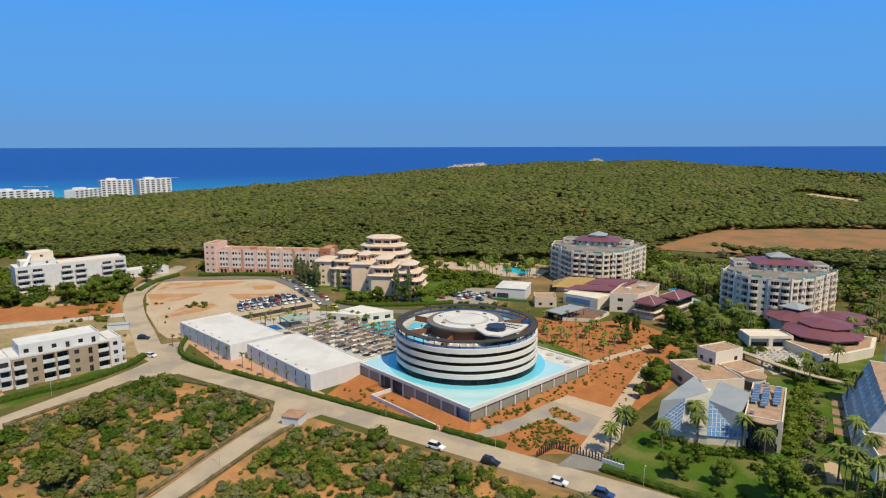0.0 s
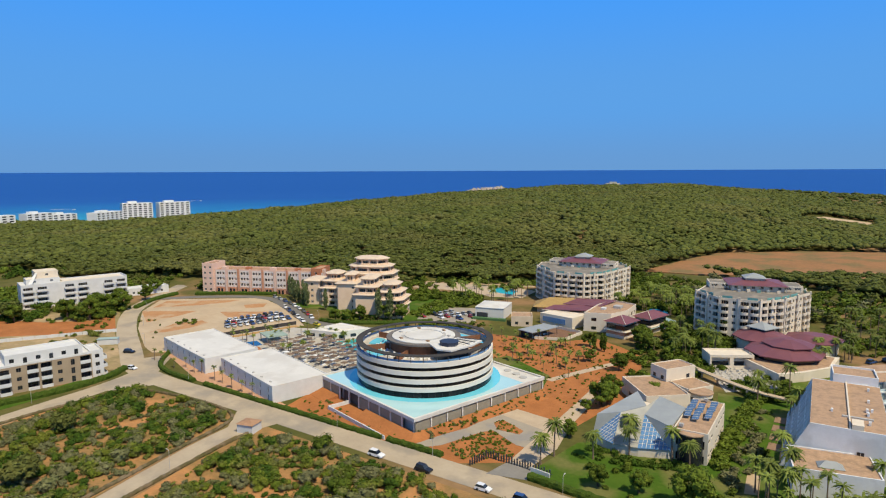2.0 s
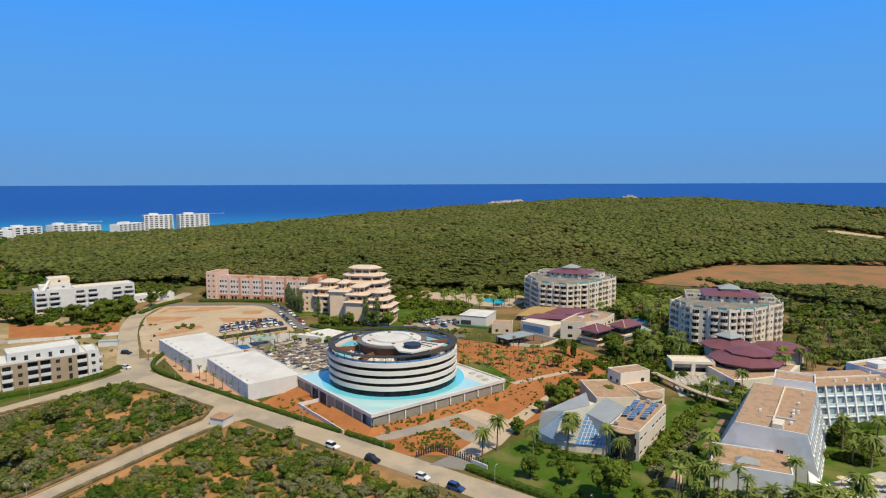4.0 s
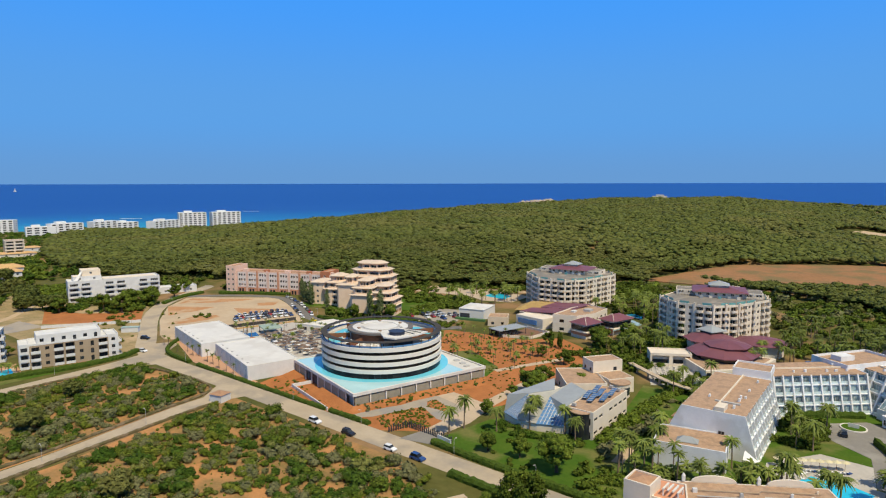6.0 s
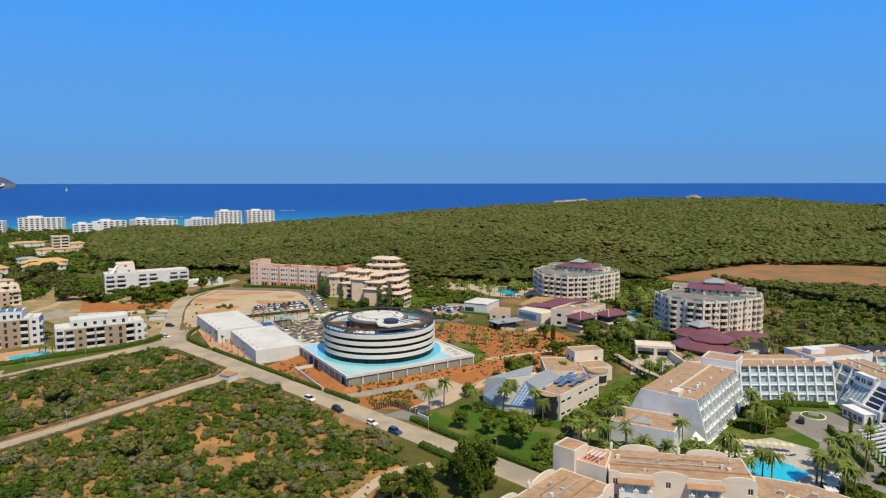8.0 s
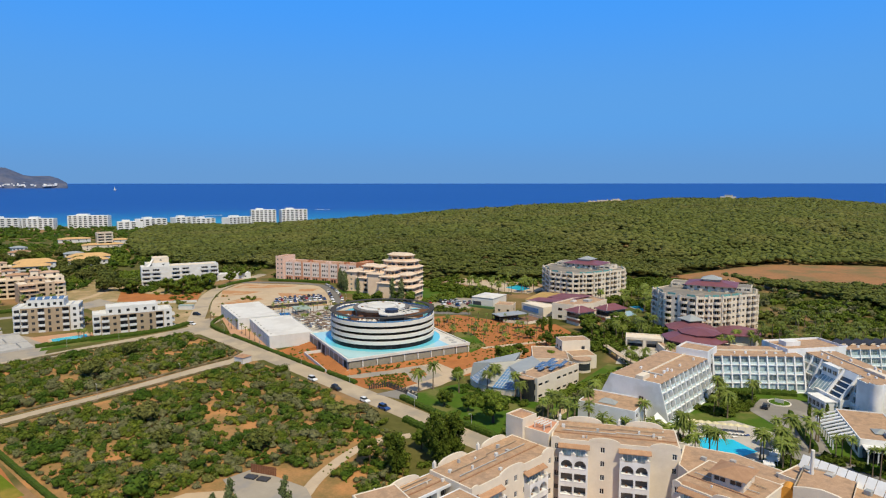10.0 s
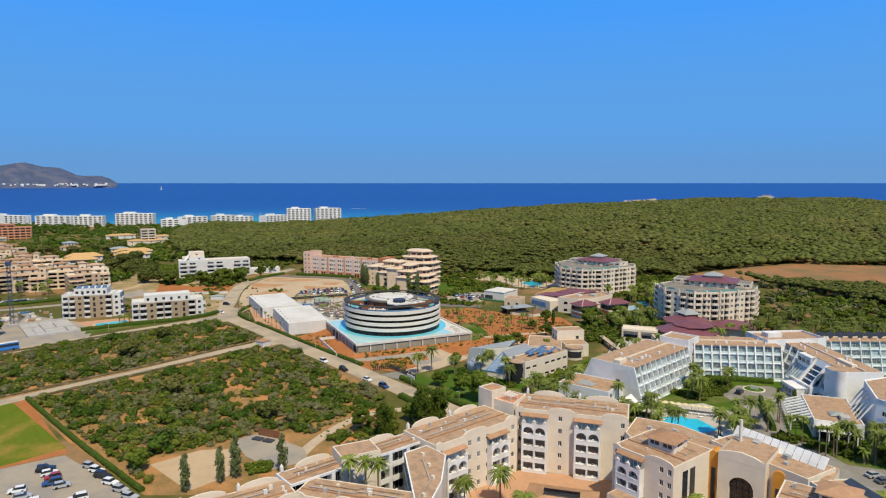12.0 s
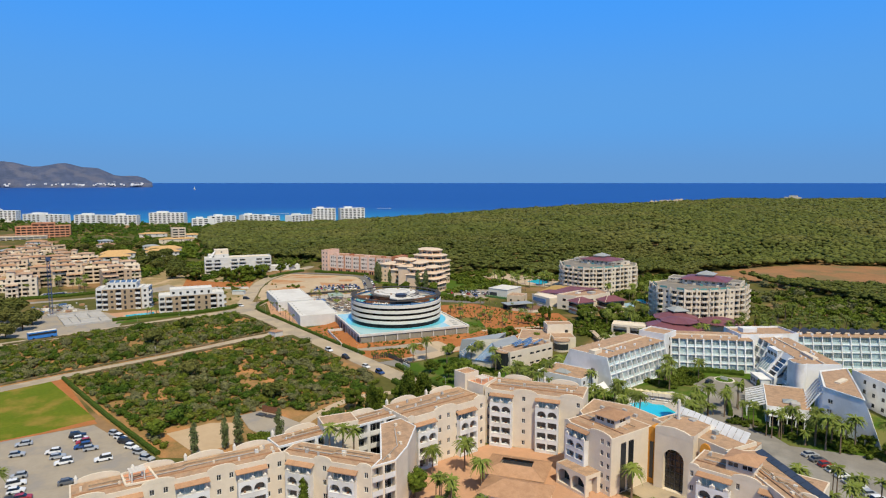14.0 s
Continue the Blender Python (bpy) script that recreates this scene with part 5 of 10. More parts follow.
for x, y in ((0.2, -11.6), (5.6, 8.8), (3, -1.5), (-0.8, 13)):
    part("post", box(bmesh.new(), x - 0.1, y - 0.1, 0, x + 0.1, y + 0.1, 2.8), BRIGHT, w)
b = thing("club_hall", -95, 285, 0, 0, "low hall with long sloping maroon roofs and blue glazing", "building")
poly_block(b, [(-10, -6.5), (7.6, -9.5), (12.5, 11), (-5, 17)], 1, 5.0, ("", "", "", ""), CREAM, CREAM, GLASS, parapet=0.3)
glz = part("glazing", box(bmesh.new(), 0, -0.15, 0, 12.4, 0.15, 2.4), BLUEGLASS, b, "long blue window strip")
glz.matrix_basis = Matrix.Translation((-8.3, -6.95, 1.6)) @ Matrix.Rotation(radians(-9.7), 4, "Z")
shed(b, [(-12.2, 0.6, 5.5), (11, 3, 6.9), (11.1, 12.7, 7.9), (-8.8, 7.1, 6.9)], 0.25, MAROON, "maroon_roof")
shed(b, [(-6.6, 12.5, 6.6), (14.6, 9.2, 8.3), (17.7, 22.9, 9.5), (-2.1, 20.7, 8.5)], 0.25, MAROON, "maroon_roof")
part("roof_upstand", prism(bmesh.new(), [(-12.4, 0.4), (11, 2.8), (11, 2.4), (-12.2, 0.0)], 5.01, 5.5), CREAM, b)
w = thing("court_wall", -88, 262, 0, 0, "pale low wall round the brown court", "wall")
for (x0, y0), (x1, y1) in (((-8, 11.7), (7.6, 8.2)), ((7.6, 8.2), (5.8, -6.7)), ((5.8, -6.7), (-6.8, -11.5))):
    d = math.hypot(x1 - x0, y1 - y0)
    o = part("wall", box(bmesh.new(), 0, -0.15, 0, d - 0.2, 0.15, 1.3), CREAM, w)
    o.matrix_basis = Matrix.Translation((x0, y0, 0)) @ Matrix.Rotation(math.atan2(y1 - y0, x1 - x0), 4, "Z")


# ---- spa building with glass pyramid ends ----
b = thing("spa_building", -22, 175, 0, 0, "cream spa building with grey metal roofs and glass pyramids", "building")


def off(*pts):
    return [(x + 22, y - 175, z) for x, y, z in pts]


part("base_wall", prism(bmesh.new(), [(-12.5, -12.5), (-6, -15.2), (0.2, -14.4), (7.6, -11.2), (8, 6), (-7, 10), (-13, 2)], 0, 2.5), CREAM, b)
part("hall", prism(bmesh.new(), [(-10.5, -5), (-5, -7.5), (0, -6), (6.4, -6.5), (7.5, 5), (-7, 9.5)], 2.5, 6.4), CREAM, b)
shed(b, off((-23.4, 171, 7.6), (-15.2, 166.2, 7.6), (-14.3, 178.1, 9.1), (-22.8, 183.4, 9.1)), 0.25, GREYROOF, "metal_roof", "pale grey roof plate")
shed(b, off((-33.9, 163.2, 8.1), (-28.7, 167.0, 8.5), (-24.2, 175.2, 8.6), (-29.6, 184.9, 8.8)), 0.25, GREYROOF, "metal_roof", "pale grey roof plate")
VALLEY = mat("weathered pale roof", (0.40, 0.38, 0.32), (0.34, 0.325, 0.275), 0.3, 0.6, fine=0.08)
shed(b, off((-28.7, 167.0, 8.35), (-28.0, 159.4, 2.5), (-23.4, 171, 7.45)), 0.2, VALLEY, "valley_roof")
shed(b, off((-28.0, 159.4, 2.52), (-21.9, 160.3, 2.52), (-23.4, 171, 7.44)), 0.2, VALLEY, "valley_roof")
shed(b, off((-28.7, 167.0, 8.3), (-23.4, 171, 7.4), (-22.8, 183.4, 8.8), (-24.2, 175.2, 8.4)), 0.2, VALLEY, "valley_roof")
for A, Bq, C in (((-21.9, 160.25, 2.5), (-14.4, 163.5, 2.5), (-23.4, 171, 7.5)), ((-34.6, 162.3, 2.5), (-28.1, 159.3, 2.5), (-28.7, 167.0, 8.4))):
    A, Bq, C = (Vector(v) for v in off(A, Bq, C))
    g = shed(b, [A, Bq, C], 0.12, BLUEGLASS, "glass_slope", "blue tinted sloping glazing")
    up = (Bq - A).cross(C - A).normalized() * 0.07
    for k in range(1, 8):
        t = k / 8
        part("glazing_bar", tube(bmesh.new(), [A.lerp(Bq, t) + up, C.lerp(Bq, t) + up], 0.07, 4), BRIGHT, g)
        part("glazing_bar", tube(bmesh.new(), [A.lerp(C, t) + up, Bq.lerp(C, t) + up], 0.06, 4), BRIGHT, g)
shed(b, off((-14.4, 163.5, 2.5), (-15.2, 166.2, 7.5), (-23.4, 171, 7.5)), 0.15, GREYROOF, "metal_cheek")
shed(b, off((-34.6, 162.3, 2.5), (-28.7, 167.0, 8.4), (-33.9, 163.2, 8.0)), 0.15, GREYROOF, "metal_cheek")
shed(b, off((-34.6, 162.3, 2.5), (-33.9, 163.2, 8.0), (-29.6, 184.9, 8.7), (-31.5, 185.5, 2.0)), 0.15, GREYROOF, "metal_side")
b = thing("spa_wing", -14.3, 164.5, 0, 1.5, "cream spa wing with tan roof and blue solar panels", "building")
block(b, 0, 0, 8.4, 25, 2, 3.9, "d-d", "ss-ssss", "", "", CREAM, ROOFTILE, GLASS, parapet=0.45)
for x, y in ((0.7, 8.5), (3.0, 7.0), (3.0, 12.4), (5.7, 9.5), (5.7, 14.9), (0.7, 14.5)):
    panel = shed(b, [(x, y, 8.7), (x + 1.7, y + 0.2, 8.9), (x + 1.7, y + 4.9, 10.0), (x, y + 4.7, 9.8)], 0.1, PANEL, "solar_panel", "tilted blue solar panel")
    for k in range(4):
        part("panel_bar", tube(bmesh.new(), [(x, y + 1.2 * k, 8.76 + 0.28 * k), (x + 1.7, y + 0.2 + 1.2 * k, 8.96 + 0.28 * k)], 0.04, 4), BRIGHT, panel)
for x, y in ((1, 1.5), (6, 22), (3, 23.5)):
    part("roof_vent", box(bmesh.new(), x, y, 8.35, x + 1.1, y + 0.8, 9.1), CONC, b)
part("bow_front", disc(bmesh.new(), 3.2, 0, 7.6, 28, 4.2, 0.9), GLASS, b, "glazed round bow")
part("bow_roof", disc(bmesh.new(), 3.35, 7.604, 7.85, 28, 4.2, 0.9), ROOFTILE, b)
b = thing("spa_wing", -41, 206, 0, -50, "low cream spa wing with tan roof terrace", "building")
block(b, 0, 0, 19, 14, 1, 4.8, "-W--", "", "", "", CREAM, ROOFTILE, GLASS, parapet=0.5)
b = thing("spa_wing", -33.8, 213.2, 0, -34, "cream spa stair block with flat roof", "building")
block(b, 0, 0, 7.5, 12, 2, 4.4, "ww", "-w", "", "", CREAM, ROOFTILE, GLASS, parapet=0.4)
block(b, 7.5, 1, 9, 10, 1, 5.0, "WW", "W", "", "", CREAM, ROOFTILE, GLASS, parapet=0.3)
bow = part("bow_front", disc(bmesh.new(), 3.5, 0, 4.6, 24, 18.5, 4), CREAM, b, "cream round bow")
part("bow_glazing", ring(bmesh.new(), 3.504, 3.58, 1.0, 3.6, 24, 200, 400, 0, 18.5, 4), GLASS, bow, "dark glazed band")
part("bow_roof", disc(bmesh.new(), 3.7, 4.6, 5.0, 24, 18.5, 4), ROOFTILE, b)

# ---- white terraced hotel: slanted fins, balconies and glazing ----


def terraced_wing(x, y, rz, length, depth, floors, lean, back_lean=0.0, fh=3.0, bay=3.6, label="white terraced hotel wing with slanted balcony fins", fins=True, gable=True, fin=0.16):
    """A wing whose front (towards -y) leans out to the ground; its roof lies flat over the depth."""
    w = thing("hotel_wing", x, y, 0, rz, label, "hotel", "terraced hotel")
    H = floors * fh
    n = max(2, round(length / bay))
    bay = length / n
    for off, side in ((0, -1),) + (((0, 1),) if back_lean else ()):
        ln = lean if side < 0 else back_lean
        y_top = 0 if side < 0 else depth

        def out(z):
            return y_top + side * ln * (1 - z / H)
        turn = Matrix.Identity(4) if side < 0 else Matrix.Translation((length, 0, 0)) @ Matrix.Rotation(math.pi, 4, "Z")
        for k in range(floors):
            z = k * fh
            yb = out(z + fh) - side * 0.6          # back wall of this storey's balconies
            bm = bmesh.new()
            y0, y1 = sorted((yb - side * 0.5, out(z) - side * 0.15))
            box(bm, 0, y0, z + 0.02, length, y1, z + 0.28)
            part("floor_slab", bm, SNOW, w)
            bm = bmesh.new()
            y0, y1 = sorted((yb, yb - side * 0.35))
            box(bm, 0, y0, z + 0.284, length, y1, z + fh + 0.01)
            wall = part("wall", bm, SNOW, w)
            for i in range(n):
                me = window_mesh(bay - 0.7, 2.3, WHITE, PALEGLASS)
                m = Matrix.Translation((i * bay + 0.35, yb - 0.02, z + 0.3)) if side < 0 else Matrix.Translation(((i + 1) * bay - 0.35, yb + 0.02, z + 0.3)) @ Matrix.Rotation(math.pi, 4, "Z")
                share("window", me, wall, m)
                pd = 0.12
                pm = CACHE.setdefault(("fence", round(bay, 2)), None)
                if pm is None:
                    bmm = bmesh.new()
                    box(bmm, 0.15, -0.06, 0, bay - 0.15, 0.06, 0.85)
                    pm = CACHE[("fence", round(bay, 2))] = mesh_of(bmm, "balcony_front", JADE)
                share("balcony_front", pm, wall, Matrix.Translation((i * bay, out(z + 0.9) - side * 0.35, z + 0.285)))
        if fins:
            bm = bmesh.new()
            pts = [(out(0), 0), (out(0) - side * 1.1, 0), (out(H) - side * 0.9, H), (out(H), H + 0.35), (out(H) + side * 0.05, H + 0.35)]
            a = [bm.verts.new((-fin, p, q)) for p, q in pts]
            c = [bm.verts.new((fin, p, q)) for p, q in pts]
            bm.faces.new(a)
            bm.faces.new(c[::-1])
            for i in range(len(pts)):
                j = (i + 1) % len(pts)
                bm.faces.new((a[j], a[i], c[i], c[j]))
            bmesh.ops.recalc_face_normals(bm, faces=bm.faces)
            fm = mesh_of(bm, "fin", SNOW)
            for i in range(n + 1):
                share("fin", fm, w, Matrix.Translation((i * bay, 0, 0)))
    # core and gables
    bm = bmesh.new()
    box(bm, 0.1, 0.9, 0, length - 0.1, depth - (0.9 if back_lean else 0), H - 0.02)
    part("core", bm, SNOW, w)
    if gable:
        for gx in (-0.32, length + 0.02):
            bm = bmesh.new()
            pts = [(-lean, 0), (depth + back_lean, 0), (depth, H + 0.4), (0, H + 0.4)]
            a = [bm.verts.new((gx, p, q)) for p, q in pts]
            c = [bm.verts.new((gx + 0.3, p, q)) for p, q in pts]
            bm.faces.new(a)
            bm.faces.new(c[::-1])
            for i in range(4):
                j = (i + 1) % 4
                bm.faces.new((a[j], a[i], c[i], c[j]))
            bmesh.ops.recalc_face_normals(bm, faces=bm.faces)
            part("gable_wall", bm, SNOW, w)
    bm = bmesh.new()
    box(bm, 0, 0.0, H + 0.02, length, depth, H + 0.3)
    part("roof", bm, ROOFTILE, w, "tan paved roof")
    bm = bmesh.new()
    box(bm, 0, depth * 0.48, H + 0.304, length, depth * 0.48 + 0.35, H + 0.75)
    part("roof_kerb", bm, CREAM, w)
    random.seed(int(abs(x * 7 + y)))
    for i in range(int(length / 4)):
        px_, py_ = random.uniform(1, length - 2), random.choice((depth * 0.2, depth * 0.7)) + random.uniform(-0.6, 0.6)
        bm = bmesh.new()
        box(bm, px_, py_, H + 0.3, px_ + random.uniform(0.4, 0.9), py_ + 0.5, H + random.uniform(0.8, 1.3))
        part("roof_vent", bm, SNOW, w)
    return w


wa = terraced_wing(31.2, 176.7, 93, 38, 16.3, 4, 3.6, 6.0)
# stair recess and small windows in the gable towards the garden
for z in (1.0, 3.4):
    share("window", window_mesh(1.6, 1.4, CONC), wa, Matrix.Translation((-0.4, 6.5, z + 2.5)) @ Matrix.Rotation(radians(-90), 4, "Z"))
for i in range(3):
    share("window", window_mesh(1.5, 1.5, CONC), wa, Matrix.Translation((-0.4, 8.4 - i * 1.6, 1.6)) @ Matrix.Rotation(radians(-90), 4, "Z"))
part("stair_head", box(bmesh.new(), -0.2, 5.3, 12.3, 4.2, 7.7, 13.6), CREAM, wa)
part("roof_hatch", box(bmesh.new(), 8, 3, 12.3, 8.8, 9.5, 12.7), CONC, wa)
b = thing("stair_tower", 18, 214, 0, 6, "plain white stair tower with tan roof", "tower")
block(b, 0, 0, 11, 10, 4, 3.5, "", "w", "", "", SNOW, ROOFTILE, GLASS)
terraced_wing(28.6, 220.5, 43, 31, 14, 4, 3.4, bay=3.1, fin=0.24)
b = thing("service_block", 45.8, 242.8, 0, 56, "plain white service block with flat roof", "building")
block(b, 0, 0, 24, 14, 4, 3.2, "", "w", "", "", SNOW, ROOFTILE, GLASS, parapet=0.9)
part("plant_room", box(bmesh.new(), 4, 6, 12.97, 10, 10, 14.6), SNOW, b)
wc = terraced_wing(49.6, 249.4, -41.2, 38, 11.5, 4, 5.5, bay=4.7, fin=0.3)
# front of the wing: low base, sloping glass hall, slanted white frame, plain end with a rounded corner
part("base_wall", box(bmesh.new(), 12.9, -6.6, 0, 21.2, -0.6, 3.4), SNOW, wc, "white base of the glass hall")
part("hall_wall", box(bmesh.new(), 12.9, -2.2, 8.3, 21.2, 0, 12.2), SNOW, wc)
glass = shed(wc, [(13.2, -6.2, 3.5), (20.9, -6.2, 3.5), (20.9, -2.1, 8.4), (13.2, -2.1, 8.4)], 0.12, PALEGLASS, "sloping_glass", "sloping conservatory glass")
for k in range(6):
    x = 13.2 + k * 1.54
    part("glazing_bar", tube(bmesh.new(), [(x, -6.2, 3.55), (x, -2.1, 8.45)], 0.09, 4), SNOW, glass)
for k in range(3):
    share("window", window_mesh(1.9, 1.5, WHITE), wc, Matrix.Translation((13.5 + k * 2.6, -2.25, 9.6)))
for x in (12.9, 20.95):
    bm = bmesh.new()
    prism(bm, [(x, -2.0), (x + 0.25, -2.0), (x + 0.25, -0.3), (x, -0.3)], 3.4, 12.2)
    part("hall_cheek", bm, SNOW, wc)
part("low_wing", box(bmesh.new(), 19.0, -10.5, 0, 27.8, -6.62, 3.3), SNOW, wc, "low white glazed wing")
part("low_roof", box(bmesh.new(), 18.8, -10.8, 3.304, 28.0, -6.4, 3.6), SNOW, wc)
for k in range(4):
    share("window", window_mesh(1.6, 1.8, WHITE), wc, Matrix.Translation((19.5 + k * 2.05, -10.55, 0.7)))
for x in (21.3, 28.0):
    shed(wc, [(x, -7.2, 3.4), (x + 0.6, -7.2, 3.4), (x + 0.6, -0.6, 12.4), (x, -0.6, 12.4)], 1.5, SNOW, "slanted_frame", "white slanted frame")
shed(wc, [(21.92, -5.8, 3.9), (27.98, -5.8, 3.9), (27.98, -1.2, 10.2), (21.92, -1.2, 10.2)], 0.2, GLASS, "stair_glazing", "dark sloping stair glazing")
shed(wc, [(21.92, -1.3, 10.3), (27.98, -1.3, 10.3), (27.98, -0.3, 12.3), (21.92, -0.3, 12.3)], 0.3, SNOW, "frame_head")
for k in range(1, 4):
    t = k / 4
    part("stair_bar", box(bmesh.new(), 21.95, -5.8 + 4.6 * t - 0.15, 3.9 + 6.3 * t, 27.95, -5.8 + 4.6 * t + 0.25, 4.2 + 6.3 * t), SNOW, wc)
corner = [(32.5 - 2.0 * math.cos(math.radians(a)), -1.6 - 2.0 * math.sin(math.radians(a))) for a in range(0, 91, 15)]
part("end_block", prism(bmesh.new(), corner + [(38.0, -3.6), (38.0, -0.05), (30.5, -0.05)], 0, 12.2), SNOW, wc, "plain white end with a rounded corner")
part("end_roof", prism(bmesh.new(), [(32.2, -3.2), (37.6, -3.2), (37.6, -0.3), (30.9, -0.3)], 12.204, 12.34), ROOFTILE, wc)
part("roof_cabin", box(bmesh.new(), 24, 4.5, 12.31, 33, 6.3, 13.2), CREAM, wc)
b = thing("round_tower", 77, 222.5, 0, 0, "white cylindrical stair tower", "tower")
part("wall", disc(bmesh.new(), 1.9, 0, 12.9, 32, 0, 0), SNOW, b)
part("roof", disc(bmesh.new(), 1.7, 12.9, 13.05, 32, 0, 0), ROOFTILE, b)
b = thing("entrance_porch", 57.5, 233.5, 0, -41, "low white glazed entrance porch", "porch")
block(b, 0, 0, 13, 4.5, 1, 4.2, "WbW", "W", "", "W", SNOW, SNOW, GLASS, parapet=0.4)
b = thing("hotel_end_wing", 84.7, 218.0, 0, 0, "white hotel end wing with slanted gable and tan roof", "hotel", "terraced hotel")
foot = [(-0.7, -1.0), (7.8, -18.0), (25.8, -22.5), (10.5, 13.0)]
head = [(0, 0), (7.8, -16.5), (19.9, -20.1), (4.3, 10.5)]
bm = bmesh.new()
lo = [bm.verts.new((*p, 0)) for p in foot]
hi = [bm.verts.new((*p, 12.4)) for p in head]
for i in range(4):
    bm.faces.new((lo[i], lo[(i + 1) % 4], hi[(i + 1) % 4], hi[i]))
bm.faces.new(hi)
bm.faces.new(lo[::-1])
bmesh.ops.recalc_face_normals(bm, faces=bm.faces)
part("wall", bm, SNOW, b)
part("roof", prism(bmesh.new(), [(0.8, -0.4), (8.2, -15.9), (19.2, -19.2), (4.3, 9.6)], 12.41, 12.56), ROOFTILE, b, "tan paved roof")
for i, (p, q) in enumerate(zip(head, head[1:] + head[:1])):
    part("parapet", tube(bmesh.new(), [(*p, 12.55), (*q, 12.55)], 0.2, 6), SNOW, b)
part("roof_hatch", box(bmesh.new(), 8.2, -10, 12.56, 9.8, -4, 13.1), CREAM, b)
for k in range(3):
    share("window", window_mesh(1.5, 1.3, WHITE), b, Matrix.Translation((9.6, -18.45 + 0.36 * k, 2.6 + k * 2.9)) @ Matrix.Rotation(radians(-14), 4, "Z"))
for k in range(6):
    t = k / 5
    x, y = 0.3 + 6.6 * t, -1.8 - 14.5 * t
    part("slanted_frame", tube(bmesh.new(), [(x - 3.2, y - 1.4, 4.9), (x, y, 10.5)], 0.28, 4), SNOW, b)
    part("slanted_frame", tube(bmesh.new(), [(x, y, 10.5), (x + 0.5, y + 0.2, 10.5)], 0.28, 4), SNOW, b)
terraced_wing(57.5, 262.5, 48, 44, 12, 4, 3.4)
b = thing("roof_skylights", 57.5, 262.5, 12.3, 48, "row of dark tilted roof skylights", "skylights")
for i in range(11):
    shed(b, [(2 + i * 3.8, 4, 0.3), (4.2 + i * 3.8, 4, 1.9), (4.2 + i * 3.8, 9, 1.9), (2 + i * 3.8, 9, 0.3)], 0.2, DARK, "skylight")
b = thing("hotel_side_block", 88, 236, 0, -35, "white hotel side block with tan roof", "building")
block(b, 0, 0, 34, 14, 3, 3.3, "-www-www", "ww", "", "", SNOW, ROOFTILE, GLASS)
b = thing("garden_pavilion", 13, 160.5, 0, 12, "low white pavilion with tan roof and pyramid skylight", "building")
block(b, 0, 0, 17.5, 13, 2, 3.1, "", "w-w", "", "", SNOW, ROOFTILE, GLASS, parapet=0.4)
hip_roof(b, 5.5, 2.5, 5, 3, 6.5, 1.2, GREYROOF, 0.2, "skylight")
b = thing("buffet_restaurant", 68.7, 213.6, 0, -62, "low white restaurant with tan roof and open canopy frames", "restaurant")
block(b, 0, 0, 24, 12.5, 1, 4.8, "WWWWW", "WWW", "", "", SNOW, ROOFTILE, GLASS, parapet=0.4)
for i in range(9):
    x = 1.0 + i * 2.4
    shed(b, [(x, -5.5, 3.0), (x + 0.9, -5.5, 3.0), (x + 0.9, -0.05, 5.0), (x, -0.05, 5.0)], 0.3, SNOW, "canopy_frame")
    part("canopy_post", box(bmesh.new(), x + 0.3, -5.4, 0, x + 0.6, -5.1, 2.75), SNOW, b)
hip_roof(b, 15, 5, 4, 4, 5.2, 0.9, GREYROOF, 0.1, "skylight")
part("veranda_roof", box(bmesh.new(), 24.05, 0.5, 3.4, 28.5, 10.5, 3.7), SNOW, b)
for i in range(5):
    part("veranda_post", box(bmesh.new(), 28.0, 0.8 + i * 2.3, 0, 28.3, 1.1 + i * 2.3, 3.4), SNOW, b)
part("veranda_glazing", box(bmesh.new(), 24.3, 0.8, 0.1, 27.4, 10.2, 3.0), GLASS, b)
part("roof_unit", box(bmesh.new(), 19, 7, 5.0, 22, 9.5, 6.1), CONC, b)

# ---- courtyard hotel with arched balcony bays ----


# flat back panes of the arched bays; the rooms' dimness is in their colour
LOGGIA = mat("loggia panes, painted dimness", (0.21, 0.165, 0.125), (0.10, 0.085, 0.07), 0.55, 0.35, fine=0.3, spec=0.3)


def arch_panel(bm, x0, y, z0, w, rows, fh, arch_top=True, depth=1.3, cols=2):
    """A white screen of openings, the top row arched."""
    ops = []
    gap = 0.42
    ow = (w - gap * (cols + 1)) / cols
    for k in range(rows):
        for c in range(cols):
            a = x0 + gap + c * (ow + gap)
            ops.append((a - x0, a - x0 + ow, k * fh + 0.85, k * fh + fh - 0.3, depth))
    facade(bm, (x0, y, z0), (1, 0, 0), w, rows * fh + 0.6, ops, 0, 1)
    if arch_top:
        k = rows - 1
        for c in range(cols):
            a0 = x0 + gap + c * (ow + gap)
            top, r = z0 + k * fh + fh - 0.3, ow / 2
            rz = min(r, fh - 1.5)
            for s in (0, 1):
                corner = bm.verts.new((a0 + s * ow, y + 0.01, top))
                arc = []
                for i in range(6):
                    t = math.pi / 2 * i / 5
                    px_ = a0 + r + (1 if s else -1) * r * math.cos(t)
                    arc.append((px_, top - rz + rz * math.sin(t)))
                va = [bm.verts.new((p, y + 0.01, q)) for p, q in arc]
                vb = [bm.verts.new((p, y + 0.35, q)) for p, q in arc]
                for i in range(5):
                    f = (corner, va[i], va[i + 1]) if s == 0 else (corner, va[i + 1], va[i])
                    bm.faces.new(f)
                    bm.faces.new((va[i], vb[i], vb[i + 1], va[i + 1]))


